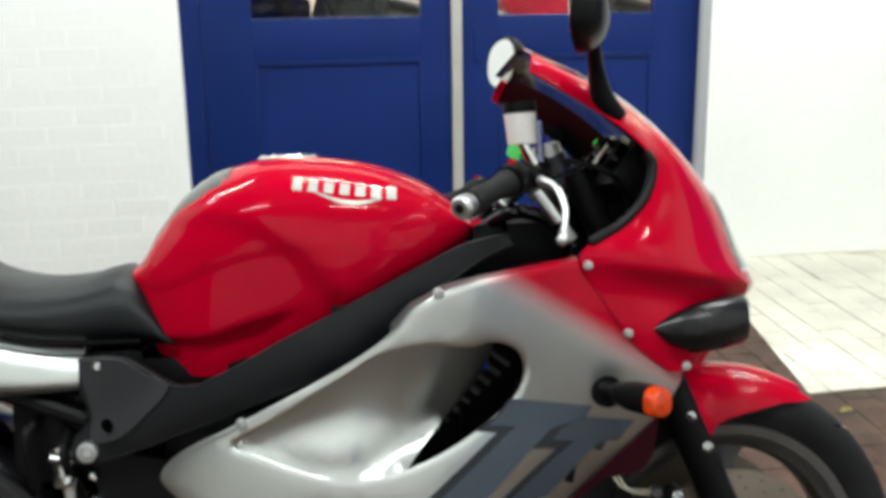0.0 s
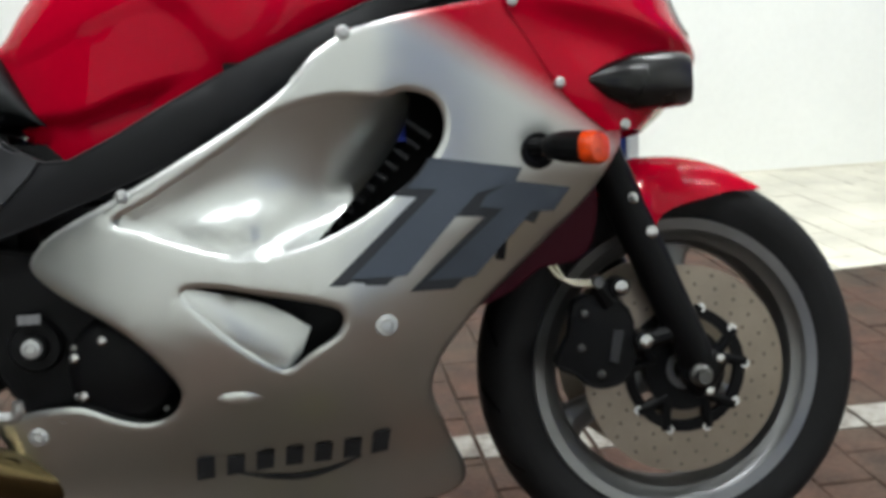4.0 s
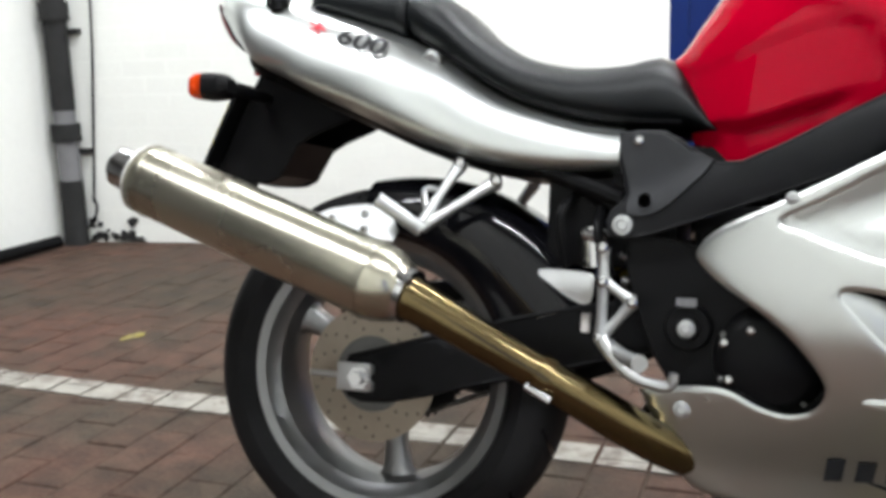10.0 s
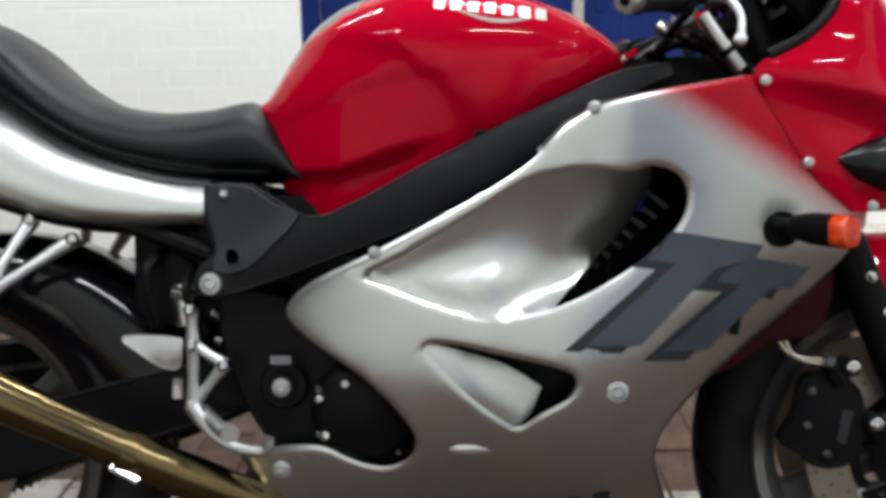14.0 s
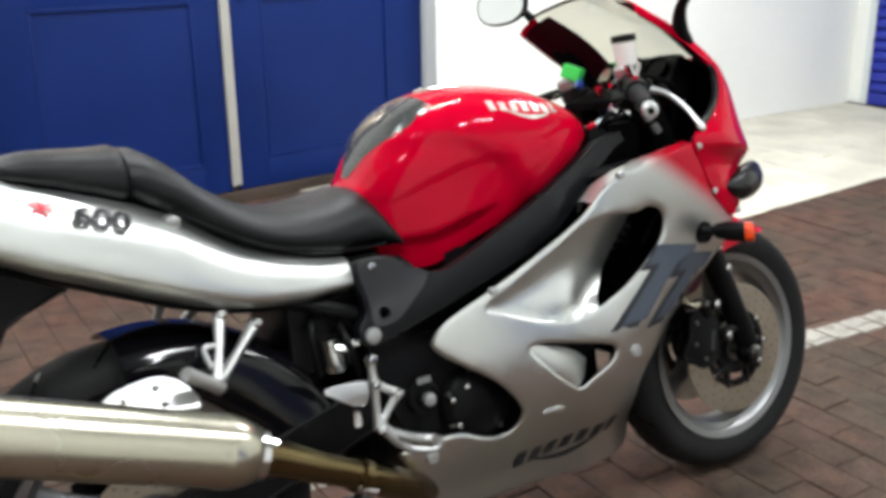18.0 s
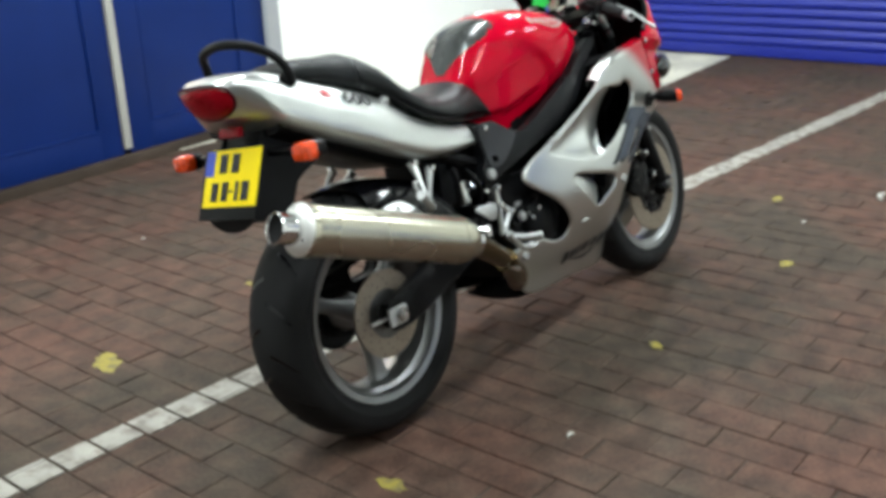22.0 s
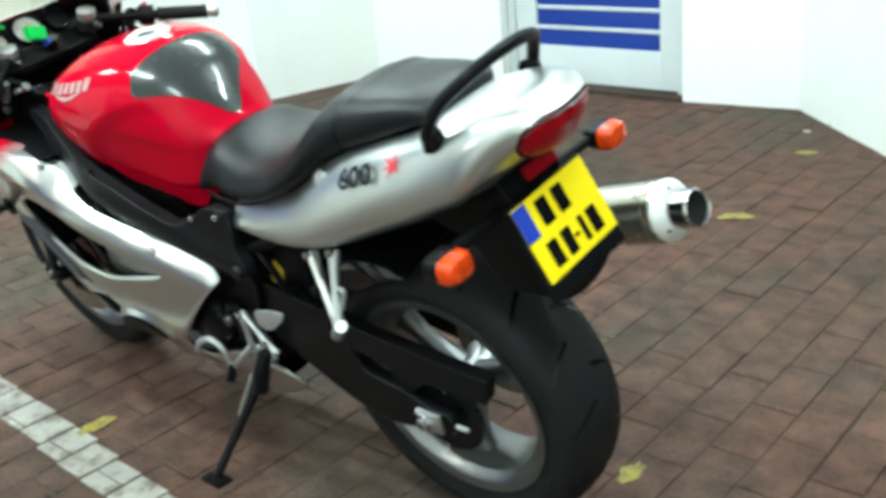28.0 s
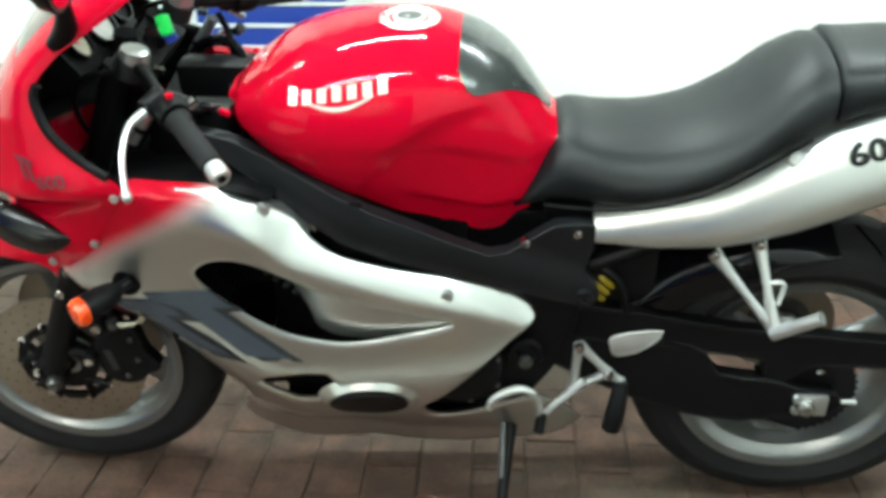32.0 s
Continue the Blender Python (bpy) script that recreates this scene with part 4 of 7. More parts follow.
def fairing(side):
    right = side < 0
    fy = fair_y if right else left_y
    holes = [VENT1, VENT2] if right else [VENT_L, WEDGE]
    link("side_fairing", *shell(SIL if right else SIL_L, holes, fy, 0.004, side, 0.026 if right else 0.018, 0.0, (0.009, 0.0035)), M["livery"], bike,
                "silver side fairing fading to red", smooth=50)

    grow = lambda loop, k: [(sum(p[0] for p in loop) / len(loop) * (1 - k) + x * k, sum(p[1] for p in loop) / len(loop) * (1 - k) + z * k) for x, z in loop]
    link("fairing_lining", *shell(grow(SIL if right else SIL_L, 0.975), [grow(h, 1.05) for h in holes], lambda x, z: fy(x, z) - 0.010, 0.002, side, 0.05), M["black"], bike, "black inner face of the fairing")

    # scoop behind the upper opening, sinking towards the front
    def scoop_y(x, z):
        u = min(1, max(0, (x + 0.08) / 0.30))
        if not right:
            return fair_y(x, z) - 0.012 - 0.070 * u ** 1.6 * (0.65 + 0.6 * max(0, min(1, (z - 0.53) / 0.12))) - 2.6 * max(0.0, x - 0.11) ** 2
        zt, zl = table(UPPER, x)[0], table(LOWER, x)[0]
        v = min(1.0, max(0.0, (z - zl) / max(0.01, zt - zl)))
        sink = (0.010 + 0.066 * u ** 1.3) * (1 - v) ** 0.8 * (1 - math.exp(-v / 0.12))
        drop = 0.030 * math.exp(-((x - 0.085) / (0.050 if x > 0.085 else 0.085)) ** 2) * math.exp(-((v - 0.24) / 0.24) ** 2)
        return fair_y(x, z) - 0.009 - sink + drop - 2.2 * max(0.0, x - 0.165) ** 2
    sc = curve([(-0.085, 0.573), (0.0, 0.624), (0.075, 0.668), (0.127, 0.700), (0.20, 0.714), (0.285, 0.716), (0.290, 0.680), (0.265, 0.635), (0.225, 0.592), (0.185, 0.552), (0.15, 0.522), (0.107, 0.514), (0.049, 0.518), (-0.002, 0.533), (-0.055, 0.554)], 3, True)
    if not right:
        sc = curve([(-0.082, 0.536), (-0.020, 0.568), (0.060, 0.598), (0.133, 0.629), (0.180, 0.659), (0.232, 0.688), (0.240, 0.645), (0.212, 0.59), (0.172, 0.552), (0.150, 0.514), (0.094, 0.504), (0.020, 0.512)], 3, True)
    link("scoop", *shell(sc, [], scoop_y, 0.004, side, 0.014), M["silver"], bike, smooth=70)
    # cooler fins inside the opening
    for k in range(10):
        x0, z0 = 0.165 + 0.0155 * k, 0.545 + 0.0132 * k
        link("engine_fin", *tube([(x0 - 0.012, side * 0.158, z0 + 0.02), (x0 + 0.02, side * 0.165, z0 - 0.005)], 0.0046, 8, 1), M["bracket"], bike)
    link("coolant_pipe", *tube([(0.15, side * 0.15, 0.56), (0.24, side * 0.145, 0.63), (0.29, side * 0.145, 0.67)], 0.017, 10), M["frame"], bike)
    back = [(-0.02, 0.50), (0.43, 0.50), (0.49, 0.56), (0.50, 0.78), (0.30, 0.80), (0.10, 0.74)]
    link("vent_backing", *shell(back, [], lambda x, z: 0.062, 0.003, side, 0.2), M["black"], bike)
    if right:
        def blade_y(x, z):
            return fair_y(x, z) - 0.004 - 0.38 * max(0.0, z - 0.482 + 0.84 * (x + 0.003)) - 0.012 * max(0, x - 0.05) / 0.1
        bl = curve([(-0.008, 0.487), (0.04, 0.478), (0.10, 0.458), (0.145, 0.428), (0.148, 0.418), (0.118, 0.372), (0.06, 0.40), (0.02, 0.44)], 2, True)
        link("vent_backing", *shell([(0.0, 0.355), (0.205, 0.355), (0.205, 0.50), (0.0, 0.50)], [], lambda x, z: 0.165, 0.003, side, 0.2), M["black"], bike)
        link("vent_blade", *shell(bl, [], blade_y, 0.003, side, 0.02), M["silver"], bike)
    else:
        ring = [(x, side * (fair_y(x, z) + 0.010), z) for x, z in [(0.075 + (p[0] - 0.075) * 1.0, p[1]) for p in OVAL]]
        base = [(0.075 + (p[0] - 0.075) * 1.25, side * (fair_y(p[0], p[1]) - 0.003), 0.362 + (p[1] - 0.362) * 1.3 + 0.004) for p in OVAL]
        link("clutch_bulge", *skin([base, ring, [(0.075 + (x - 0.075) * 0.93, y, 0.362 + (z - 0.362) * 0.93) for x, y, z in ring]]), M["livery"], bike)
        link("oval_cover", [(0.075 + (x - 0.075) * 0.93, y + side * 0.002, 0.362 + (z - 0.362) * 0.93) for x, y, z in ring] + [(0.075 + (x - 0.075) * 0.80, y + side * 0.006, 0.362 + (z - 0.362) * 0.80) for x, y, z in ring],
             grid_faces(2, 36, True) + [tuple(range(36, 72))], M["black"], bike, "black oval engine cover")
        link("wedge_backing", *shell([(0.11, 0.35), (0.28, 0.35), (0.28, 0.46), (0.11, 0.46)], [], lambda x, z: 0.165, 0.003, side, 0.2), M["black"], bike)
    edge = [(0.150, 0.735), (0.178, 0.764), (0.225, 0.788), (0.270, 0.797), (0.310, 0.804), (0.360, 0.812), (0.408, 0.819)]
    if not right:
        edge = [(x, z - 0.025 * min(1.0, max(0.0, (0.30 - x) / 0.12))) for x, z in edge]
    rows = [[(x, side * (fy(x, z) - 0.006), z - 0.001), (x, side * (fy(x, z) - 0.03), z + 0.004), (x - 0.003, side * (fy(x, z) - 0.042), z + 0.001), (x - 0.003, side * (fy(x, z) - 0.045), z - 0.02)] for x, z in edge]
    link("fairing_shelf", [p for r in rows for p in r], grid_faces(len(rows), 4), M["livery"], bike, smooth=60)
    for x, z in ((-0.065, 0.604), (0.212, 0.781)):
        z -= 0 if right else 0.014
        screw(bike, x, side * (fy(x, z) + 0.0005), z, 0.0085 if right else 0.0108, side, material=M["alu"])
    if right:
        screw(bike, 0.244, side * (fair_y(0.244, 0.423) + 0.001), 0.423, 0.0150, side, material=M["alu"])
        screw(bike, -0.200, side * (fair_y(-0.2, 0.308) + 0.001), 0.308, 0.0130, side, material=M["alu"])
        dent = link("fairing_boss", *turned([(0, 0.003), (0.012, 0.0026), (0.022, 0.0006), (0.028, -0.002)], 20), M["livery"], bike)
        dent.matrix_local = pose(0.058, side * fair_y(0.058, 0.345), 0.345, 180) @ Matrix.Diagonal((1.1, 1, 0.5, 1))

    # two slanted graphic letters as plain decals
    def decal(pts, off, m, nm, ln):
        link(nm, *shell(pts, [], lambda x, z: fair_y(x, z) + off, 0.0012, side, 0.03), m, bike, ln)
    d1 = [(0.26, 0.584), (0.29, 0.605), (0.308, 0.628), (0.428, 0.609), (0.418, 0.591), (0.38, 0.578), (0.368, 0.582), (0.339, 0.553), (0.273, 0.484), (0.258, 0.483), (0.247, 0.474), (0.175, 0.478), (0.29, 0.58)]
    f1 = [(0.296, 0.608), (0.311, 0.628), (0.428, 0.609), (0.418, 0.591), (0.368, 0.581), (0.339, 0.553), (0.273, 0.484), (0.203, 0.485), (0.317, 0.588), (0.279, 0.592)]
    d2 = [(0.418, 0.593), (0.495, 0.58), (0.473, 0.551), (0.455, 0.552), (0.446, 0.537), (0.432, 0.542), (0.364, 0.474), (0.349, 0.473), (0.334, 0.461), (0.276, 0.463), (0.378, 0.55), (0.339, 0.553), (0.368, 0.582), (0.38, 0.578)]
    f2 = [(0.418, 0.593), (0.495, 0.58), (0.473, 0.551), (0.442, 0.553), (0.43, 0.542), (0.364, 0.474), (0.3, 0.475), (0.402, 0.559), (0.371, 0.563), (0.381, 0.578)]
    for d, f, e in ((d1, f1, 0.0), (d2, f2, 0.0004)):
        decal(d, 0.0012 + e, M["decal_d"], "graphic", "charcoal slanted graphic")
        decal(f, 0.0026 + e, M["decal_m"], "graphic_face", "slate graphic")
    if right:
        word_bars(lambda x, z: fair_y(x, z) + 0.0028, side, (-0.014, 0.240), (0.256, 0.255), 0.030, M["decal_d"], "wordmark", "charcoal wordmark")


def word_bars(yf, side, p0, p1, h, m, nm, label):
    """A wordmark drawn as seven plain bars over a curved underline."""
    wm = None
    d = Vector(p1) - Vector(p0)
    for k in range(7):
        a, b = Vector(p0) + d * (k / 7 + 0.008), Vector(p0) + d * ((k + 0.66) / 7)
        hh = h * (1.15 if k in (0, 6) else 1.0)
        lean = 0.12 * h
        bar = (shell([(a.x, a.y - h / 2), (b.x, b.y - h / 2), (b.x + lean, b.y - h / 2 + hh), (a.x + lean, a.y - h / 2 + hh)], [], lambda x, z: yf(x, z), 0.001, side, 0.02))
        if wm is None:
            wm = link(nm, *bar, m, bike, label)
        else:
            link("bar", *bar, m, wm)
    low = [Vector(p0) + d * (0.22 + 0.6 * t / 12) + Vector((0, -h * 0.55 - h * 0.75 * math.sin(math.pi * t / 12))) for t in range(13)]
    up = [q + Vector((0, h * 0.22 * math.sin(math.pi * (i + 0.5) / 13) + 0.002)) for i, q in enumerate(low)]
    link("swash", *shell([tuple(q) for q in low] + [tuple(q) for q in reversed(up)], [], lambda x, z: yf(x, z), 0.001, side, 0.03), m, wm)


fairing(-1)
fairing(1)
# belly pan that closes the fairing below
bp = []
for k in range(15):
    x = -0.16 + 0.45 * k / 14
    w = fair_y(x, 0.165) - 0.016
    bp.append([(x, w * math.cos(a), 0.185 - 0.022 * math.sin(a)) for a in (math.pi * q / 14 for q in range(15))])
link("belly_pan", [p for r in bp for p in r], grid_faces(15, 15), M["black"], bike, "black belly pan")

# nose cowl: rows from the chin up to the top of the screen, half width and back edge against front centre
ROWS = [(0.0, 0.545, 0.2345, 0.650, 0.655, 0.652), (0.12, 0.490, 0.2530, 0.695, 0.715, 0.690), (0.24, 0.440, 0.2708, 0.765, 0.754, 0.746), (0.36, 0.408, 0.2835, 0.824, 0.732, 0.805),
        (0.46, 0.473, 0.262, 0.864, 0.703, 0.872), (0.56, 0.512, 0.249, 0.898, 0.668, 0.925), (0.66, 0.530, 0.236, 0.935, 0.628, 0.970), (0.74, 0.527, 0.228, 0.962, 0.592, 1.004),
        (0.82, 0.490, 0.218, 1.002, 0.545, 1.045), (0.90, 0.440, 0.213, 1.036, 0.480, 1.092), (1.0, 0.352, 0.198, 1.094, 0.372, 1.145)]


def cowl(s, q, off=0.0):
    """A point of the cowl: s from chin to screen top, q from -1 (right edge) to 1 (left edge)."""
    xb, yb, zb, xf, zf = table(ROWS, s)
    a = q * math.pi / 2
    c, n = abs(math.cos(a)) ** 0.85, math.copysign(abs(math.sin(a)) ** 1.35, q)
    p = Vector((xb + (xf - xb) * c, yb * n, zb + (zf - zb) * c))
    fold = 0.25 + 0.105 * abs(q) ** 1.5
    swell = math.sin(math.pi * min(1.0, abs(q)))
    over = (s - fold) / 0.12 if s > fold else (fold - s) / 0.028
    ridge = 0.014 * math.exp(-over ** 2) * swell ** 0.7
    hollow = 0.024 * math.exp(-((s - fold + 0.10) / 0.065) ** 2) * swell ** 0.8
    p += Vector((c * 0.5, n, 0.0)) * (ridge - hollow)
    if off:
        p += Vector((c + 0.15, n * 0.8, 0.3 * c)).normalized() * off
    return p


def cowl_patch(s0, s1, q0, q1, ns, nq, off=0.0, th=0.004, bulge=0.0):
    def pt(i, j, d):
        t, q = i / (ns - 1), 2 * j / (nq - 1) - 1
        return cowl(s0 + (s1 - s0) * t, q0 + (q1 - q0) * j / (nq - 1), off - d + bulge * (1 - q * q) * math.sin(math.pi * (0.15 + 0.7 * t)))
    g = [[pt(i, j, 0.0) for j in range(nq)] for i in range(ns)]
    h = [[pt(i, j, th) for j in range(nq)] for i in range(ns)]
    v = [p for r in g for p in r] + [p for r in h for p in r]
    n = ns * nq
    f = grid_faces(ns, nq) + [tuple(i + n for i in reversed(t)) for t in grid_faces(ns, nq)]
    edge = [i for i in range(nq)] + [i * nq + nq - 1 for i in range(1, ns)] + [(ns - 1) * nq + j for j in range(nq - 2, -1, -1)] + [i * nq for i in range(ns - 2, 0, -1)]
    f += [(a, b, b + n, a + n) for a, b in zip(edge, edge[1:] + edge[:1])]
    return v, f


link("nose_cowl", *cowl_patch(0.0, 0.72, -1, 1, 64, 57), M["red"], bike, "glossy red nose cowl", smooth=60)
for s in (-1, 1):
    link("screen_rim", *cowl_patch(0.722, 0.985, s * 1.0, s * 0.62, 16, 8), M["red"], bike, "glossy red rim beside the screen", smooth=60)
link("windscreen", *cowl_patch(0.725, 1.0, -0.60, 0.60, 16, 25, -0.002, 0.003, 0.016), M["screen"], bike, "smoked clear windscreen", smooth=60)
for s in (-1, 1):
    link("headlight", *cowl_patch(0.32, 0.52, s * 0.08, s * 0.42, 12, 12, 0.004, 0.002), M["lens"], bike, "clear headlight lens")
    link("headlight_bowl", *cowl_patch(0.31, 0.53, s * 0.07, s * 0.43, 8, 8, 0.0012, 0.001), M["chrome"], bike)
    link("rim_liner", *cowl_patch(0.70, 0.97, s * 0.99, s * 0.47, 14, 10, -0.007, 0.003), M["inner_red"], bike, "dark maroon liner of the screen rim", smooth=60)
    # black edging of the cockpit opening
    edge = [cowl(0.40 + 0.35 * k / 14, s) + Vector((-0.004, 0, 0)) for k in range(15)]
    link("cockpit_edging", *tube([tuple(p) for p in edge], 0.0075, 10, 2), M["black"], bike)
    inner = [[tuple(cowl(0.36 + 0.5 * i / 9, s * (1 - 0.3 * j / 5), -0.012)) for j in range(6)] for i in range(10)]
    link("cockpit_liner", [p for r in inner for p in r], grid_faces(10, 6), M["black"], bike)
    # air intake mouth under the nose
    rings = []
    for x, y, z, w, h in ((0.520, 0.252, 0.715, 0.004, 0.004), (0.545, 0.246, 0.712, 0.016, 0.022), (0.585, 0.232, 0.711, 0.030, 0.036), (0.635, 0.210, 0.714, 0.036, 0.038), (0.672, 0.188, 0.716, 0.037, 0.036), (0.684, 0.182, 0.716, 0.033, 0.031), (0.676, 0.182, 0.716, 0.026, 0.024), (0.63, 0.19, 0.714, 0.018, 0.018)):
        rings.append([(x - 0.3 * w * math.cos(a), s * (y + w * math.cos(a)), z + h * math.sin(a)) for a in (2 * math.pi * k / 22 for k in range(22))])
    link("air_intake", *skin(rings), M["intake"], bike, "black air intake mouth")
    for x, y, z in ((0.419, 0.282, 0.811), (0.480, 0.2565, 0.712), (0.571, 0.2305, 0.657)):
        screw(bike, x, s * (y + 0.0005), z, 0.0072, s, material=M["alu"])

link("cockpit_lining", *cowl_patch(0.22, 0.715, -0.97, 0.97, 20, 31, -0.008, 0.003), M["black"], bike, "black lining inside the nose", smooth=60)

# fuel tank: rows of x, top z, widest z, half width, bottom z
TANK = [(-0.238, 0.822, 0.80, 0.080, 0.790), (-0.200, 0.877, 0.79, 0.118, 0.674), (-0.160, 0.927, 0.80, 0.141, 0.656), (-0.114, 0.960, 0.82, 0.159, 0.655), (-0.041, 0.982, 0.84, 0.178, 0.688), (0.049, 0.983, 0.84, 0.191, 0.728),
        (0.140, 0.968, 0.85, 0.190, 0.772), (0.213, 0.939, 0.855, 0.166, 0.806), (0.265, 0.903, 0.86, 0.122, 0.836), (0.298, 0.872, 0.862, 0.05, 0.852)]


# upper edge of the knee recess
KNEE = [(-0.28, 0.87), (-0.20, 0.903), (-0.12, 0.910), (-0.045, 0.893), (0.014, 0.857), (0.054, 0.81), (0.08, 0.768), (0.12, 0.70)]


def tank_pt(x, q, off=0.0):
    """q from -1 (right foot) over 0 (ridge) to 1 (left foot)."""
    zt, zw, w, zb = table(TANK, x)
    a = abs(q)
    if a < 0.62:
        t = a / 0.62 * math.pi / 2
        y, z = w * math.sin(t) ** 0.86, zw + (zt - zw) * math.cos(t) ** 0.8
    else:
        t = (a - 0.62) / 0.38
        y, z = w * (1 - 0.16 * t * t), zw + (zb - zw) * t
        zz = zw + (zb - zw) * t
        y -= 0.006 * math.exp(-((x + 0.06) / 0.13) ** 2) * math.exp(-((zz - 0.79) / 0.065) ** 2)
        if x < 0.02:
            crease = 0.716 + 0.30 * max(0.0, x + 0.13)
            y -= 0.016 * min(1.0, max(0.0, (crease - zz) / 0.012)) * min(1, (0.02 - x) / 0.06)
    d = table(KNEE, x)[0] - z
    if d > 0 and x < 0.12:
        k = min(1.0, d / 0.035)
        y -= min(0.010, 0.08 * w) * k * k * (3 - 2 * k) * min(1.0, (0.12 - x) / 0.04)
    n = Vector((0, y * 1.3 / max(w, 0.01), max(0, (z - zw)) / max(zt - zw, 0.01))).normalized() if off else Vector()
    return Vector((x, math.copysign(y, q), z)) + n * off


xs = [-0.238 + 0.536 * (0.5 - 0.5 * math.cos(math.pi * k / 59)) for k in range(60)]
qs = [-1 + 2 * k / 120 for k in range(121)]
tv, tf = skin([[tank_pt(x, q) for q in qs] for x in xs])
link("fuel_tank", tv, tf, M["red"], bike, "glossy red fuel tank", smooth=70)
px = [-0.228 + 0.145 * k / 11 for k in range(12)]
pv = []
for x in px:
    wq = 0.07 + 0.31 * min(1.0, (x + 0.228) / 0.115) ** 0.8 - 0.10 * max(0.0, (x + 0.105) / 0.022) ** 2
    pv.append([tank_pt(x, -wq + 2 * wq * k / 16, 0.0025) for k in range(17)])
link("tank_pad", [p for r in pv for p in r], grid_faces(12, 17), M["pad"], bike, "dark grey protective pad on the tank", smooth=70)
for s in (-1, 1):
    part("frame_rubber", box_bm(0.022, 0.008, 0.010, 0.003, Matrix.Translation((0.076, s * 0.203, 0.757))), M["black"], bike)
screw(bike, -0.191, 0.165, 0.667, 0.008, 1)


def tank_side(x, z):
    """Half width of the tank's upper side at a height."""
    zt, zw, w, zb = table(TANK, x)
    if z <= zw:
        return w
    c = min(1, max(0, (z - zw) / (zt - zw))) ** (1 / 0.8)
    return w * max(0.0, 1 - c * c) ** 0.43


for s in (-1, 1):
    word_bars(lambda x, z: tank_side(x, z) + 0.0015, s, (0.012, 0.938) if s < 0 else (0.172, 0.917), (0.172, 0.917) if s < 0 else (0.012, 0.938), 0.0165, M["decal_w"], "wordmark", "pale silver wordmark")
# filler cap
cap = link("filler_cap", *turned([(0, 0.004), (0.03, 0.004), (0.034, 0.0), (0.04, 0.003), (0.052, 0.003), (0.056, 0.0), (0.056, -0.010)], 40), M["silver"], bike, "brushed aluminium filler cap")
cap.matrix_local = pose(0.0, 0, 0.9825, 90) @ Matrix.Diagonal((0.88, 1, 0.88, 1))
link("keyhole_cover", *turned([(0, 0.007), (0.02, 0.006), (0.024, 0.003)], 24), M["darksteel"], cap)
for k in range(6):
    sc = screw(cap, 0.046 * math.cos(k * math.pi / 3), 0.0015, 0.046 * math.sin(k * math.pi / 3), 0.004, 1)

# seat: x, top z, half width, bottom z
SEAT = [(-0.850, 0.932, 0.07, 0.915), (-0.832, 0.948, 0.092, 0.906), (-0.79, 0.955, 0.105, 0.893), (-0.69, 0.950, 0.120, 0.860), (-0.645, 0.948, 0.128, 0.842), (-0.586, 0.915, 0.142, 0.815), (-0.534, 0.866, 0.150, 0.778),
        (-0.465, 0.825, 0.156, 0.742), (-0.388, 0.808, 0.154, 0.718), (-0.315, 0.811, 0.145, 0.706), (-0.245, 0.822, 0.128, 0.702), (-0.205, 0.775, 0.124, 0.702), (-0.172, 0.712, 0.118, 0.698)]


def seat_part(name, x0, x1, label, crown):
    rings = []
    n = 22
    for k in range(n + 1):
        x = x0 + (x1 - x0) * k / n
        zt, w, zb = table(SEAT, x)
        e = 0.006 * (1 if k in (0, n) else 0)
        ring = []
        for j in range(32):
            a = 2 * math.pi * j / 32
            c, sn = math.cos(a), math.sin(a)
            zc, h = zb + (zt - zb) * 0.4, (zt - zb) * (0.6 if sn > 0 else 0.4)
            dent = 1 - 0.06 * math.exp(-((x + 0.42) / 0.10) ** 2) * math.exp(-((sn - 0.45) / 0.32) ** 2)
            ring.append((x, dent * (w - e) * math.copysign(abs(c) ** (crown if sn > 0 else 0.62), c), zc + (h - e) * math.copysign(abs(sn) ** (crown + 0.1 if sn > 0 else 0.72), sn)))
        rings.append(ring)
    link(name, *skin(rings), M["seat"], bike, label, smooth=60)


seat_part("rider_seat", -0.652, -0.172, "black grained vinyl rider's seat", 0.78)
seat_part("pillion_seat", -0.850, -0.656, "black vinyl pillion seat", 0.66)
for s in (-1, 1):
    seam = [(x, s * table(SEAT, x)[1] * 0.99, table(SEAT, x)[2] + 0.012) for x in (-0.62, -0.55, -0.47, -0.38, -0.3, -0.22)]
    link("seat_piping", *tube(seam, 0.003, 6, 3), M["black"], bike)

# tail unit: x, top z, half width, bottom z
TAIL = [(-1.047, 0.930, 0.082, 0.915), (-1.030, 0.937, 0.104, 0.866), (-1.018, 0.947, 0.120, 0.852), (-0.985, 0.951, 0.137, 0.834), (-0.945, 0.948, 0.148, 0.816), (-0.89, 0.938, 0.154, 0.797), (-0.81, 0.908, 0.163, 0.760), (-0.70, 0.876, 0.171, 0.715), (-0.60, 0.836, 0.173, 0.674), (-0.50, 0.776, 0.166, 0.647),
        (-0.40, 0.742, 0.154, 0.638), (-0.302, 0.716, 0.144, 0.642)]


TPROF = curve([(0.0, 0.0), (0.50, 0.0), (0.80, 0.025), (0.95, 0.11), (1.0, 0.23), (0.985, 0.40), (0.93, 0.60), (0.84, 0.78), (0.68, 0.92), (0.40, 0.99), (0.0, 1.0)], 3)


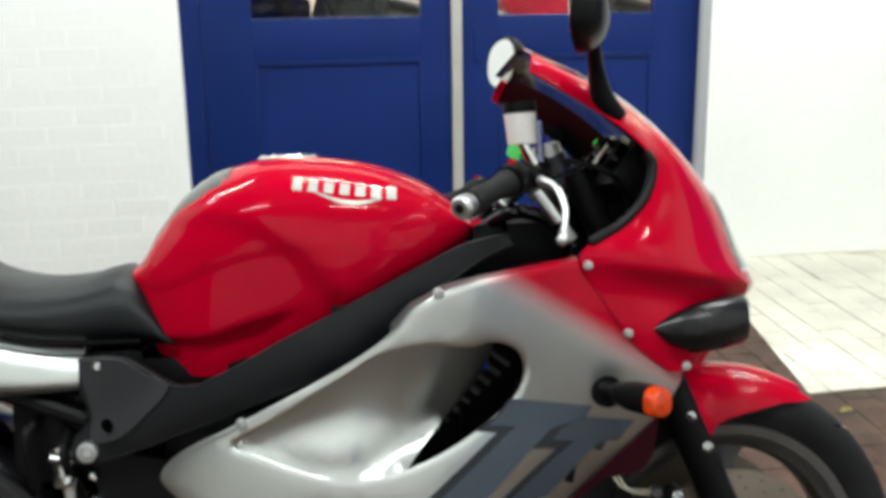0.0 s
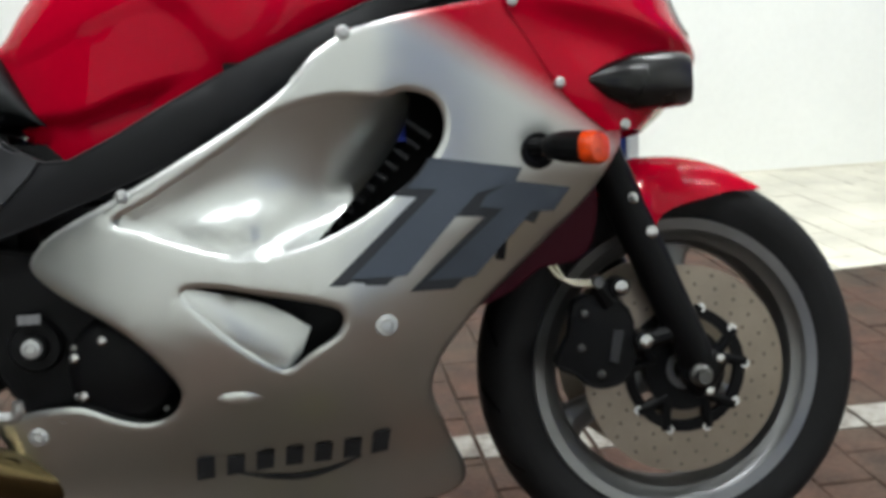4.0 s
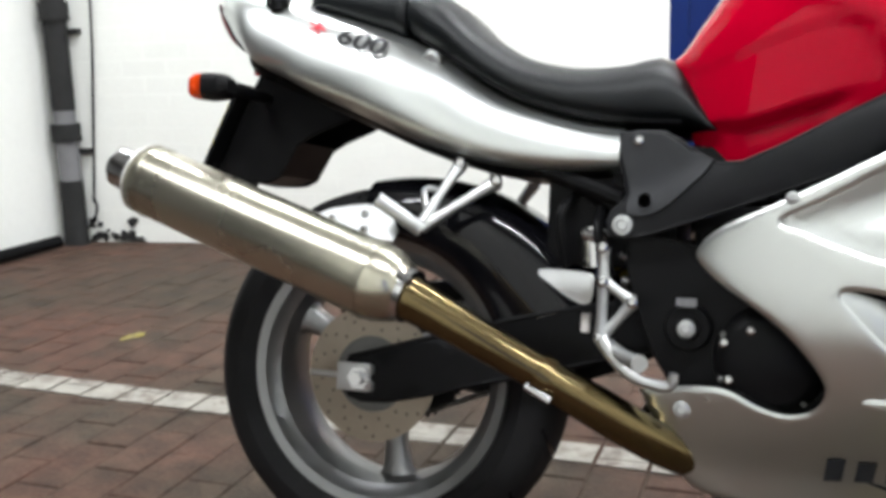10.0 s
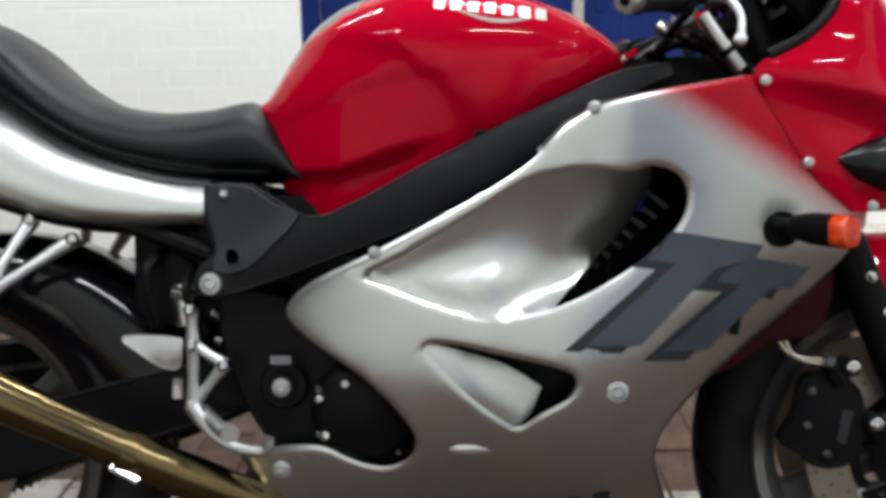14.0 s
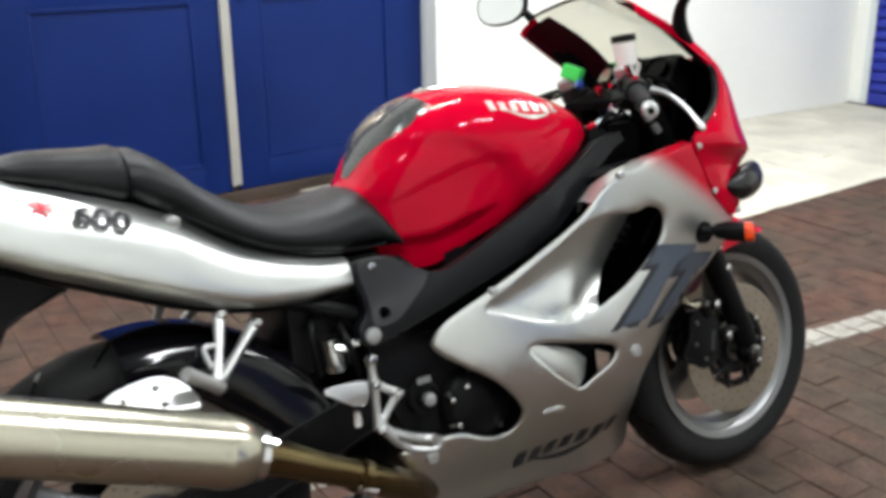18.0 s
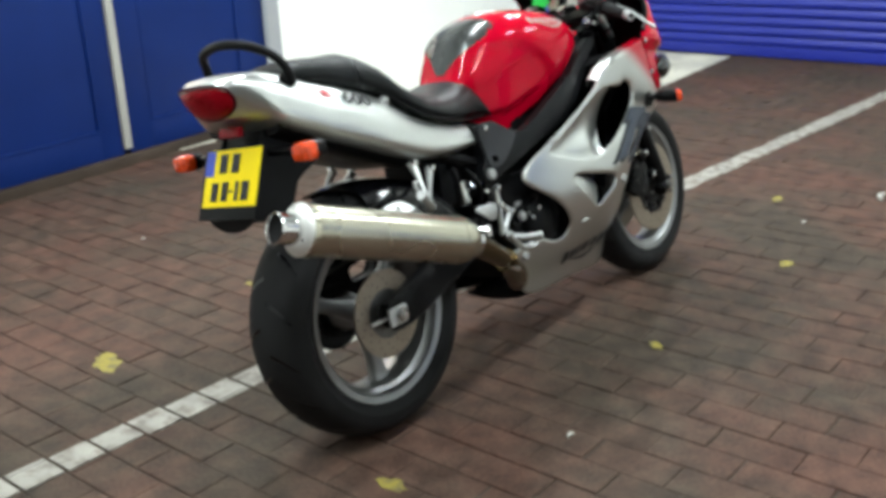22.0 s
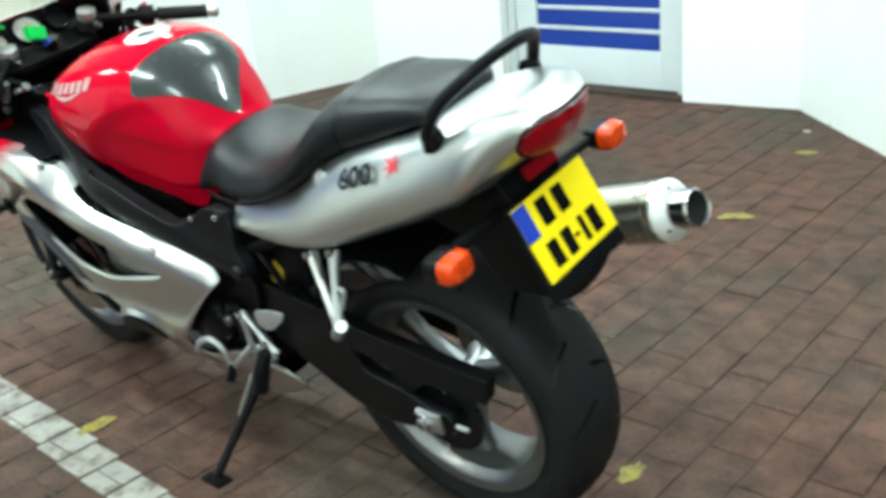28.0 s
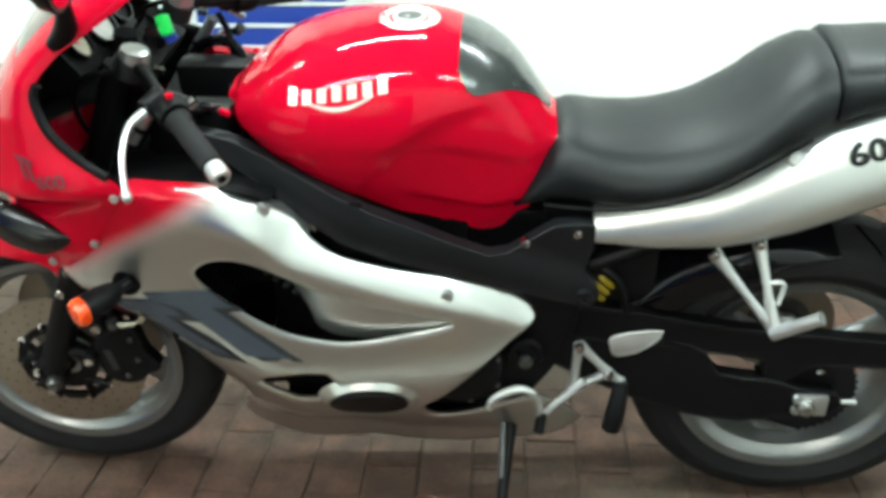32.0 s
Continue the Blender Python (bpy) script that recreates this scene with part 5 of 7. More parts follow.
def tail_ring(x):
    """A section of the tail: broad sloping sides under a rounded top."""
    zt, w, zb = table(TAIL, x)
    back = min(1.0, max(0.0, (-0.90 - x) / 0.14)) ** 1.3
    half = [(w * p[0], zb + (zt - zb) * p[1]) for p in TPROF]
    ring = half + [(-y, z) for y, z in reversed(half[1:-1])]
    return [(x + back * (0.55 * (zt - z) + 0.022 * (y / max(w, 0.01)) ** 2), y, z) for y, z in ring]


link("tail_fairing", *skin([tail_ring(x) for x in [-1.047 + 0.745 * (k / 40) ** 1.2 for k in range(41)]]), M["silver"], bike, "silver tail fairing", smooth=50)
link("tail_underside", *skin([[(x, y * 0.86, min(z, table(TAIL, x)[2] + 0.03) - 0.010) for q, y, z in tail_ring(x)] for x in [-0.93 + 0.61 * k / 12 for k in range(13)]]), M["black"], bike)
# rear lamp set into the slanted end of the tail
LC, LN, LU = Vector((-1.014, 0, 0.899)), Vector((-0.876, 0, -0.482)), Vector((-0.482, 0, 0.876))


def lamp_pt(y, u, off):
    return LC + LU * u + LN * (off - 0.020 * (y / 0.09) ** 2) + Vector((0, y, 0))


lamp = [[lamp_pt(0.084 * r * math.copysign(abs(math.cos(a)) ** 0.8, math.cos(a)), 0.042 * r * math.copysign(abs(math.sin(a)) ** 0.85, math.sin(a)), 0.012 * (1 - r ** 4) + 0.010) for a in (2 * math.pi * k / 28 for k in range(28))] for r in (math.sin(math.pi / 2 * u / 8) for u in range(9))]
link("rear_lamp", *skin(lamp, False), M["redlens"], bike, "dark red oval rear lamp")
rim_l = [tuple(lamp_pt(0.086 * math.copysign(abs(math.cos(a)) ** 0.8, math.cos(a)), 0.044 * math.copysign(abs(math.sin(a)) ** 0.85, math.sin(a)), 0.008)) for a in (2 * math.pi * k / 30 for k in range(30))]
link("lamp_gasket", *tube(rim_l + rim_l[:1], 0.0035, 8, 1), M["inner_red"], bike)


def tail_half(x, z):
    """Half width of the tail's upper side at a place in side view."""
    zt, w, zb = table(TAIL, x)
    f = min(1.0, max(0.0, (z - zb) / (zt - zb)))
    for p, q in zip(TPROF[3:], TPROF[4:]):
        if f <= q[1]:
            return w * (p[0] + (q[0] - p[0]) * max(0.0, f - p[1]) / max(1e-6, q[1] - p[1]))
    return 0.0


rail = [(-0.876, 0.134, 0.900), (-0.884, 0.135, 0.938), (-0.902, 0.120, 0.971), (-0.928, 0.088, 0.996), (-0.940, 0.045, 1.008), (-0.944, 0.0, 1.012)]
link("grab_rail", *tube(rail + [(x, -y, z) for x, y, z in reversed(rail[:-1])], 0.0108, 14, 6), M["black"], bike, "black bent grab rail")
for s in (-1, 1):
    link("rail_grommet", *turned([(0.010, s * 0.006), (0.018, s * 0.004), (0.021, -s * 0.01)], 18, (-0.880, s * 0.132, 0.916)), M["black"], bike)
for s in (-1, 1):
    lug = link("seat_lock_lug", *turned([(0, 0.007), (0.005, 0.007), (0.0055, 0.004), (0.011, 0.005), (0.015, 0.002), (0.016, -0.01)], 18), M["alu"], bike)
    lug.matrix_local = pose(-0.602, s * (tail_half(-0.602, 0.812) - 0.001), 0.812, 180 if s < 0 else 0, 0, 0) @ pose(0, 0, 0, 25)
    lettering("600", 0.039, M["frame"], bike, pose(-0.716, 0, 0.826, 90, 0, 0 if s < 0 else 180) @ pose(0, 0, 0, 0, 0, -17 * -s if s > 0 else -17) @ Matrix.Diagonal((1.5, 1, 1, 1)), lambda p: Vector((p.x, s * (tail_half(p.x, p.z) + 0.0082), p.z + 0.001)), "model_number", "black model number")
    for k in range(4):
        a = math.pi * k / 4 + 0.3
        c, d = Vector((-0.795, 0.868)), Vector((math.cos(a), math.sin(a)))
        n = Vector((-d.y, d.x)) * 0.0016
        e = d * (0.017 if k != 1 else 0.011)
        link("flag_ray", *shell([tuple(c - e - n), tuple(c + e - n), tuple(c + e + n), tuple(c - e + n)], [], lambda x, z: tail_half(x, z) + 0.0052 + 0.0003 * k, 0.0006, s, 0.01), M["decal_r"], bike, "red ray of a small flag")


CG_PTS = [cowl(0.25 + 0.45 * i / 60, 0.3 + 0.7 * j / 80) for i in range(61) for j in range(81)]


def cowl_half(x, z):
    """Half width of the nose cowl at a place in side view."""
    near = sorted(CG_PTS, key=lambda p: (p.x - x) ** 2 + (p.z - z) ** 2)[:6]
    wts = [1 / ((p.x - x) ** 2 + (p.z - z) ** 2 + 1e-6) for p in near]
    return sum(p.y * w for p, w in zip(near, wts)) / sum(wts)


for s in (1,):
    bend = lambda p: Vector((p.x, s * (cowl_half(p.x, p.z) + 0.003), p.z))
    lettering("600", 0.026, M["badge"], bike, pose(0.512, 0, 0.824, 90, 0, 0 if s < 0 else 180) @ pose(0, 0, 0, 0, 0, -12 if s < 0 else 12) @ Matrix.Diagonal((1.3, 1, 1, 1)), bend, "model_number", "small grey model number")
    for q in (0, 1):
        x0 = 0.553 + 0.014 * q
        bars = [[(x0 - 0.010, 0.858), (x0 + 0.010, 0.862), (x0 + 0.009, 0.856), (x0 - 0.011, 0.852)], [(x0 - 0.005, 0.853), (x0 + 0.003, 0.854), (x0 - 0.005, 0.828), (x0 - 0.013, 0.828)]]
        for b in bars:
            link("badge_bar", *shell(b, [], lambda x, z: cowl_half(x, z) + 0.003, 0.0006, s, 0.05), M["badge"], bike, "small slanted grey badge bar")

# mudguard bracket under the tail with number plate and rear indicators
UT = curve([(-0.930, 0.815), (-0.962, 0.755), (-1.004, 0.660), (-1.012, 0.628), (-0.940, 0.622), (-0.897, 0.633), (-0.867, 0.687), (-0.805, 0.717), (-0.753, 0.737), (-0.72, 0.735), (-0.80, 0.77), (-0.88, 0.80)], 2, True)
link("undertail", *merge(shell(UT, [], lambda x, z: 0.070, 0.005, -1, 0.05, 0.004), shell(UT, [], lambda x, z: 0.070, 0.005, 1, 0.05, 0.004)), M["black"], bike, "black plastic undertail")
bm = box_bm(0.008, 0.205, 0.165, 0.003, pose(-0.997, 0, 0.7125, 0, 25))
part("plate_carrier", bm, M["black"], bike, "black number plate carrier")
link("undertail_back", [(x, y, z) for x, z in ((-0.928, 0.818), (-0.958, 0.757), (-1.003, 0.657), (-1.010, 0.626), (-0.94, 0.620), (-0.895, 0.632), (-0.862, 0.69)) for y in (-0.069, 0.069)], [(2 * i, 2 * i + 1, 2 * i + 3, 2 * i + 2) for i in range(6)], M["black"], bike)
tab = [[(-1.022, 0.085 * math.cos(a), 0.655 - 0.05 * math.sin(a)) for a in (math.pi * k / 12 for k in range(13))]]
tab.append([(x + 0.006, y, z) for x, y, z in tab[0]])
link("mudflap", tab[0] + tab[1], [tuple(range(13)), tuple(range(25, 12, -1))] + [(i, i + 1, i + 14, i + 13) for i in range(12)], M["black"], bike)
plate = part("number_plate", box_bm(0.0016, 0.204, 0.140, 0.0008), M["yellow"], bike, "yellow number plate with dark bars")
plate.matrix_local = pose(-0.9955, -0.004, 0.726, 0, 25) @ Matrix.Diagonal((1, 0.945, 0.94, 1))
part("country_strip", box_bm(0.001, 0.034, 0.062, 0, Matrix.Translation((-0.0020, 0.086, 0.037))), M["blue"], plate, "blue strip")
for y, z, w in ((0.034, 0.035, 0.036), (-0.012, 0.035, 0.036), (0.058, -0.033, 0.032), (0.019, -0.033, 0.030), (-0.026, -0.033, 0.016), (-0.058, -0.033, 0.034)):
    part("plate_bar", box_bm(0.001, w * 0.8, 0.046, 0, Matrix.Translation((-0.0020, y, z))), M["gloss_black"], plate)
part("plate_bar", box_bm(0.001, 0.012, 0.007, 0, Matrix.Translation((-0.0020, -0.004, -0.033))), M["gloss_black"], plate)
bm = box_bm(0.012, 0.075, 0.024, 0.004, pose(-0.966, 0, 0.822, 0, 20))
part("reflector", bm, M["redlens"], bike, "dark red reflector")


def indicator(base, tip, s, r, label):
    """Front flasher on its stalk: black housing with an amber end."""
    P0, P1 = Vector((base[0], s * base[1], base[2])), Vector((tip[0], s * tip[1], tip[2]))
    d = (P1 - P0).normalized()
    u = Vector((0, 0, 1))
    w = d.cross(u).normalized()
    n = (P1 - P0).length
    ring = lambda t, q: [P0 + d * n * t + (w * math.copysign(abs(math.cos(a)) ** 0.75, math.cos(a)) * 1.15 + u * math.copysign(abs(math.sin(a)) ** 0.75, math.sin(a))) * r * q for a in (2 * math.pi * k / 20 for k in range(20))]
    st = link("indicator_stalk", *tube([tuple(P0 - d * 0.012), tuple(P0 + d * 0.03)], 0.010, 10, 1), M["black"], bike)
    link("indicator_housing", *skin([ring(0.10, 0.45), ring(0.2, 0.75), ring(0.45, 0.97), ring(0.79, 1.0)]), M["black"], st)
    link("indicator_lens", *skin([ring(0.795, 1.0), ring(0.92, 0.98), ring(0.98, 0.85), ring(1.0, 0.5)]), M["amber"], st, label)


def rear_indicator(s):
    """Rear flasher: the lens faces backwards at the end of a short stalk."""
    st = link("indicator_stalk", *tube([(-0.925, s * 0.06, 0.765), (-0.925, s * 0.19, 0.762)], 0.010, 10, 1), M["black"], bike)
    for nm, m, x0, x1 in (("indicator_housing", "black", -0.905, -0.945), ("indicator_lens", "amber", -0.9455, -0.972)):
        rings = []
        for t, q in (((0, 0.5), (0.3, 0.9), (1, 1)) if nm == "indicator_housing" else ((0, 1), (0.55, 0.97), (0.9, 0.8), (1, 0.4))):
            x = x0 + (x1 - x0) * t
            rings.append([(x, s * 0.218 + 0.031 * q * math.copysign(abs(math.cos(a)) ** 0.55, math.cos(a)), 0.762 + 0.0215 * q * math.copysign(abs(math.sin(a)) ** 0.55, math.sin(a))) for a in (2 * math.pi * k / 20 for k in range(20))])
        link(nm, *skin(rings), M[m], st, "amber rear flasher lens" if m == "amber" else "")


for s in (-1, 1):
    rear_indicator(s)
    indicator((0.448, 0.262, 0.634), (0.507, 0.332, 0.625), s, 0.0205, "amber front flasher lens")
    base = link("indicator_base", *turned([(0, 0.002), (0.016, 0.002), (0.018, 0.005), (0.024, 0.005), (0.025, -0.004)], 18), M["black"], bike)
    base.matrix_local = pose(0.450, s * (fair_y(0.450, 0.629) + 0.001), 0.629, 180 if s < 0 else 0) @ Matrix.Diagonal((0.95, 1, 0.95, 1))
    screw(base, 0.004, 0.003, 0, 0.007, 1)

# exhaust
A, B = Vector((-1.040, -0.243, 0.614)), Vector((-0.568, -0.294, 0.455))
ax = (B - A).normalized()
at = lambda t: tuple(A + ax * t)
LEN = (B - A).length
muf = link("silencer", *tube([at(0.0), at(0.004), at(0.03), at(LEN - 0.06), at(LEN - 0.035), at(LEN - 0.008), at(LEN)], [0.052, 0.0555, 0.0565, 0.0565, 0.055, 0.044, 0.036], 40, 1), M["titan"], bike, "satin titanium silencer", smooth=40)
link("end_cap", *tube([at(-0.016), at(-0.012), at(-0.003), at(0.001), at(0.003)], [0.037, 0.045, 0.0545, 0.0572, 0.0572], 40, 1), M["endcap"], muf, "pale machined end cap")
px_, py_ = ax.cross(Vector((0, 0, 1))).normalized(), ax.cross(Vector((0, 0, 1))).normalized().cross(ax)
circ = lambda t, r: [A + ax * t + (px_ * math.cos(q) + py_ * math.sin(q)) * r for q in (2 * math.pi * k / 32 for k in range(32))]
link("outlet", *skin([circ(0.0, 0.034), circ(-0.052, 0.034), circ(-0.058, 0.0335), circ(-0.060, 0.032), circ(-0.058, 0.0305), circ(-0.045, 0.030)], False), M["chrome"], muf, "short outlet pipe", smooth=50)
link("outlet_bore", *skin([circ(-0.046, 0.0301), circ(0.0, 0.0295), circ(0.06, 0.028), circ(0.061, 0.002)]), M["rubber"], muf)
link("silencer_strap", *tube([at(0.02), at(0.028)], 0.0575, 40, 1), M["titan"], muf)
link("silencer_band", *tube([at(LEN - 0.062), at(LEN - 0.05)], 0.0575, 40, 1), M["titan"], muf)
for k in range(3):
    q = A + ax * -0.007 + Matrix.Rotation(2.1 * k, 3, ax) @ Vector((0.01, 0.0, 0.043))
    link("rivet", *tube([tuple(q), tuple(q - ax * 0.004)], 0.004, 8, 1), M["chrome"], muf)
clampv = merge(tube([at(LEN - 0.014), at(LEN + 0.008)], 0.039, 28, 1), tube([tuple(Vector(at(LEN)) + Vector((0, -0.03, 0.03))), tuple(Vector(at(LEN)) + Vector((0.02, -0.04, 0.02)))], 0.006, 8, 1))
link("clamp", *clampv, M["chrome"], muf)
link("link_pipe", *tube([(-0.575, -0.292, 0.456), (-0.54, -0.285, 0.438), (-0.46, -0.265, 0.394), (-0.385, -0.24, 0.352)], [0.034, 0.031, 0.027, 0.026], 24, 5), M["gold"], bike, "heat-tinted link pipe")
link("collector", *merge(tube([(-0.392, -0.243, 0.356), (-0.376, -0.238, 0.346)], 0.031, 24, 1), tube([(-0.38, -0.238, 0.348), (-0.32, -0.206, 0.311), (-0.26, -0.168, 0.272), (-0.205, -0.122, 0.238), (-0.15, -0.075, 0.215)], [0.027, 0.030, 0.031, 0.030, 0.028], 24, 5)), M["gold"], bike, "golden heat-tinted collector pipe")
link("collector_bolt", *tube([(-0.40, -0.262, 0.338), (-0.365, -0.262, 0.32)], 0.006, 8, 1), M["chrome"], bike)

SB = curve([(-0.762, 0.566), (-0.71, 0.580), (-0.665, 0.580), (-0.634, 0.560), (-0.624, 0.528), (-0.706, 0.542)], 2, True)
sb = link("silencer_bracket", *shell(SB, [], lambda x, z: 0.212 - 0.7 * (z - 0.53), 0.004, -1, 0.03, 0.002), M["alu"], bike, "polished silencer bracket")
for x, z in ((-0.735, 0.560), (-0.682, 0.568), (-0.676, 0.545)):
    screw(sb, x, -0.213 + 0.7 * (z - 0.53), z, 0.006, -1)

# frame spars and rear frame
FR = curve([(-0.300, 0.694), (-0.238, 0.695), (-0.185, 0.662), (-0.130, 0.652), (-0.009, 0.712), (0.120, 0.775), (0.225, 0.824), (0.270, 0.842), (0.330, 0.852)], 2) + curve([(0.338, 0.838), (0.300, 0.824), (0.256, 0.800), (0.195, 0.760), (0.105, 0.690), (-0.05, 0.625), (-0.20, 0.570), (-0.285, 0.545), (-0.312, 0.556), (-0.308, 0.582), (-0.288, 0.607), (-0.30, 0.65)], 2)
HOLE = [(-0.262 + 0.0115 * math.cos(a), 0.598 + 0.0125 * math.sin(a)) for a in (2 * math.pi * k / 14 for k in range(14))]


def frame_y(x, z):
    return 0.155 + 0.05 * min(1, max(0, (x + 0.28) / 0.33)) - 0.25 * max(0, x - 0.1) + 0.012 * math.cos(max(-1, min(1, (z - (0.64 + 0.42 * (x + 0.1))) / 0.05)) * math.pi / 2)


FB = curve([(-0.297, 0.692), (-0.240, 0.692), (-0.205, 0.668), (-0.170, 0.655), (-0.205, 0.615), (-0.245, 0.582), (-0.285, 0.580), (-0.283, 0.61), (-0.292, 0.65)], 2, True)
for s in (-1, 1):
    if s < 0:
        link("frame_bracket", *shell(FB, [HOLE], lambda x, z: frame_y(x, z) + 0.004, 0.006, s, 0.022, 0.002), M["bracket"], bike, "satin grey rear frame bracket", smooth=50)
    link("frame_spar", *shell(FR, [HOLE] if s < 0 else [], frame_y, 0.03, s, 0.022, 0.003), M["frame"], bike, "dark anodised frame spar", smooth=50)
    screw(bike, -0.291, s * (frame_y(-0.291, 0.563) + 0.004), 0.563, 0.0155, s, "pivot_bolt", M["alu"] if s < 0 else M["frame"])
    screw(bike, -0.274, s * (frame_y(-0.274, 0.684) + 0.006), 0.684, 0.008, s)
    link("subframe_tube", *tube([(-0.30, s * 0.125, 0.60), (-0.45, s * 0.115, 0.655), (-0.62, s * 0.10, 0.70), (-0.80, s * 0.08, 0.76)], 0.014, 10), M["black"], bike)
    link("subframe_lower", *tube([(-0.29, s * 0.11, 0.575), (-0.40, s * 0.10, 0.645), (-0.47, s * 0.10, 0.662)], 0.016, 10), M["black"], bike)
    # swingarm
    SWG = curve([(-0.724, 0.340), (-0.66, 0.358), (-0.47, 0.412), (-0.34, 0.442), (-0.22, 0.452)], 2) + curve([(-0.20, 0.405), (-0.25, 0.385), (-0.36, 0.352), (-0.50, 0.316), (-0.66, 0.276), (-0.724, 0.280), (-0.731, 0.310)], 2)
    if s > 0:
        SWG = curve([(-0.755, 0.326), (-0.705, 0.332), (-0.675, 0.342), (-0.63, 0.356), (-0.545, 0.362), (-0.522, 0.395), (-0.49, 0.425), (-0.34, 0.460), (-0.22, 0.462)], 2) + curve([(-0.20, 0.405), (-0.25, 0.365), (-0.358, 0.314), (-0.479, 0.272), (-0.59, 0.262), (-0.672, 0.278), (-0.710, 0.288), (-0.755, 0.292), (-0.765, 0.310)], 2)
    link("swingarm_arm", *shell(SWG, [], lambda x, z: 0.135 - 0.03 * max(0, (x + 0.6) / 0.4) if x > -0.6 else 0.135, 0.034, s, 0.03, 0.005), M["black"], bike, "black box-section swingarm", smooth=50)
    part("axle_block", span(-0.741, -0.684, min(s * 0.136, s * 0.146), max(s * 0.136, s * 0.146), 0.288, 0.332, 0.003), M["alu"], bike)
    link("axle_nut", *turned([(0, s * 0.012), (0.011, s * 0.012), (0.012, 0.0), (0.019, 0.0), (0.019, -s * 0.006)], 6, (RA[0], s * 0.150, RA[1])), M["chrome"], bike, smooth=20)
    link("chain_adjuster", *tube([(-0.795, s * 0.13, 0.310), (-0.74, s * 0.13, 0.310)], 0.005, 8, 1), M["alu"], bike)
    for z in (0.297, 0.323):
        link("adjuster_nut", *tube([(-0.690, s * 0.14, z), (-0.680, s * 0.14, z)], 0.008, 6, 1), M["alu"], bike)
link("axle", *tube([(RA[0], -0.16, RA[1]), (RA[0], 0.16, RA[1])], 0.011, 14, 1), M["alu"], bike)
link("swingarm_bridge", *tube([(-0.27, -0.12, 0.43), (-0.27, 0.12, 0.43)], 0.045, 16, 1), M["black"], bike)
# hugger over the rear wheel
HN = 26
hv = []
for i in range(HN):
    a = radians(92 - 71 * i / (HN - 1))
    R = 0.322 + 0.072 * (i / (HN - 1)) ** 1.1
    sec = curve([(-0.116, 0.232), (-0.122, 0.275), (-0.117, R - 0.042), (-0.095, R - 0.014), (-0.05, R - 0.002), (0.0, R), (0.05, R - 0.002), (0.095, R - 0.014), (0.108, R - 0.016 - 0.03 * min(1.0, i / 9)), (0.112, R - 0.018 - 0.052 * min(1.0, i / 9))], 3)
    hv.append([(RA[0] + r * math.cos(a), y, RA[1] + r * math.sin(a)) for y, r in sec])
hn = len(hv[0])
n = HN * hn
vv = [p for r in hv for p in r]
vv += [(RA[0] + (p[0] - RA[0]) * 0.986, p[1] * 0.97, RA[1] + (p[2] - RA[1]) * 0.986) for p in vv]
hf = grid_faces(HN, hn)
rim_e = list(range(hn)) + [i * hn + hn - 1 for i in range(1, HN)] + [(HN - 1) * hn + j for j in range(hn - 2, -1, -1)] + [i * hn for i in range(HN - 2, 0, -1)]
ff = hf + [tuple(i + n for i in reversed(t)) for t in hf] + [(p, q, q + n, p + n) for p, q in zip(rim_e, rim_e[1:] + rim_e[:1])]
link("rear_hugger", vv, ff, M["gloss_black"], bike, "gloss black rear hugger", smooth=60)
CG = curve([(-0.862, 0.440), (-0.734, 0.450), (-0.564, 0.464), (-0.35, 0.500), (-0.26, 0.51)], 2) + curve([(-0.27, 0.445), (-0.37, 0.430), (-0.50, 0.416), (-0.612, 0.402), (-0.622, 0.385), (-0.628, 0.358), (-0.660, 0.352), (-0.690, 0.378), (-0.72, 0.390), (-0.80, 0.388), (-0.850, 0.390)], 2)
link("chain_guard", *shell(CG, [], lambda x, z: 0.125, 0.03, 1, 0.03, 0.004), M["black"], bike, "black chain guard")
ch = []
for k in range(52):
    for z0, z1 in ((RA[1] + 0.100, 0.465), (RA[1] - 0.100, 0.385)):
        t = k / 52
        x, z = RA[0] + 0.45 * t, z0 + (z1 - z0) * t
        ch.append(tube([(x, 0.09, z), (x, 0.106, z)], 0.0055, 6, 1))
        ch.append(tube([(x - 0.003, 0.092 if k % 2 else 0.104, z), (x + 0.0115, 0.092 if k % 2 else 0.104, z + (z1 - z0) / 52)], 0.0045, 5, 1))
link("chain", *merge(*ch), M["darksteel"], bike, "greasy steel drive chain", kind="stuff")
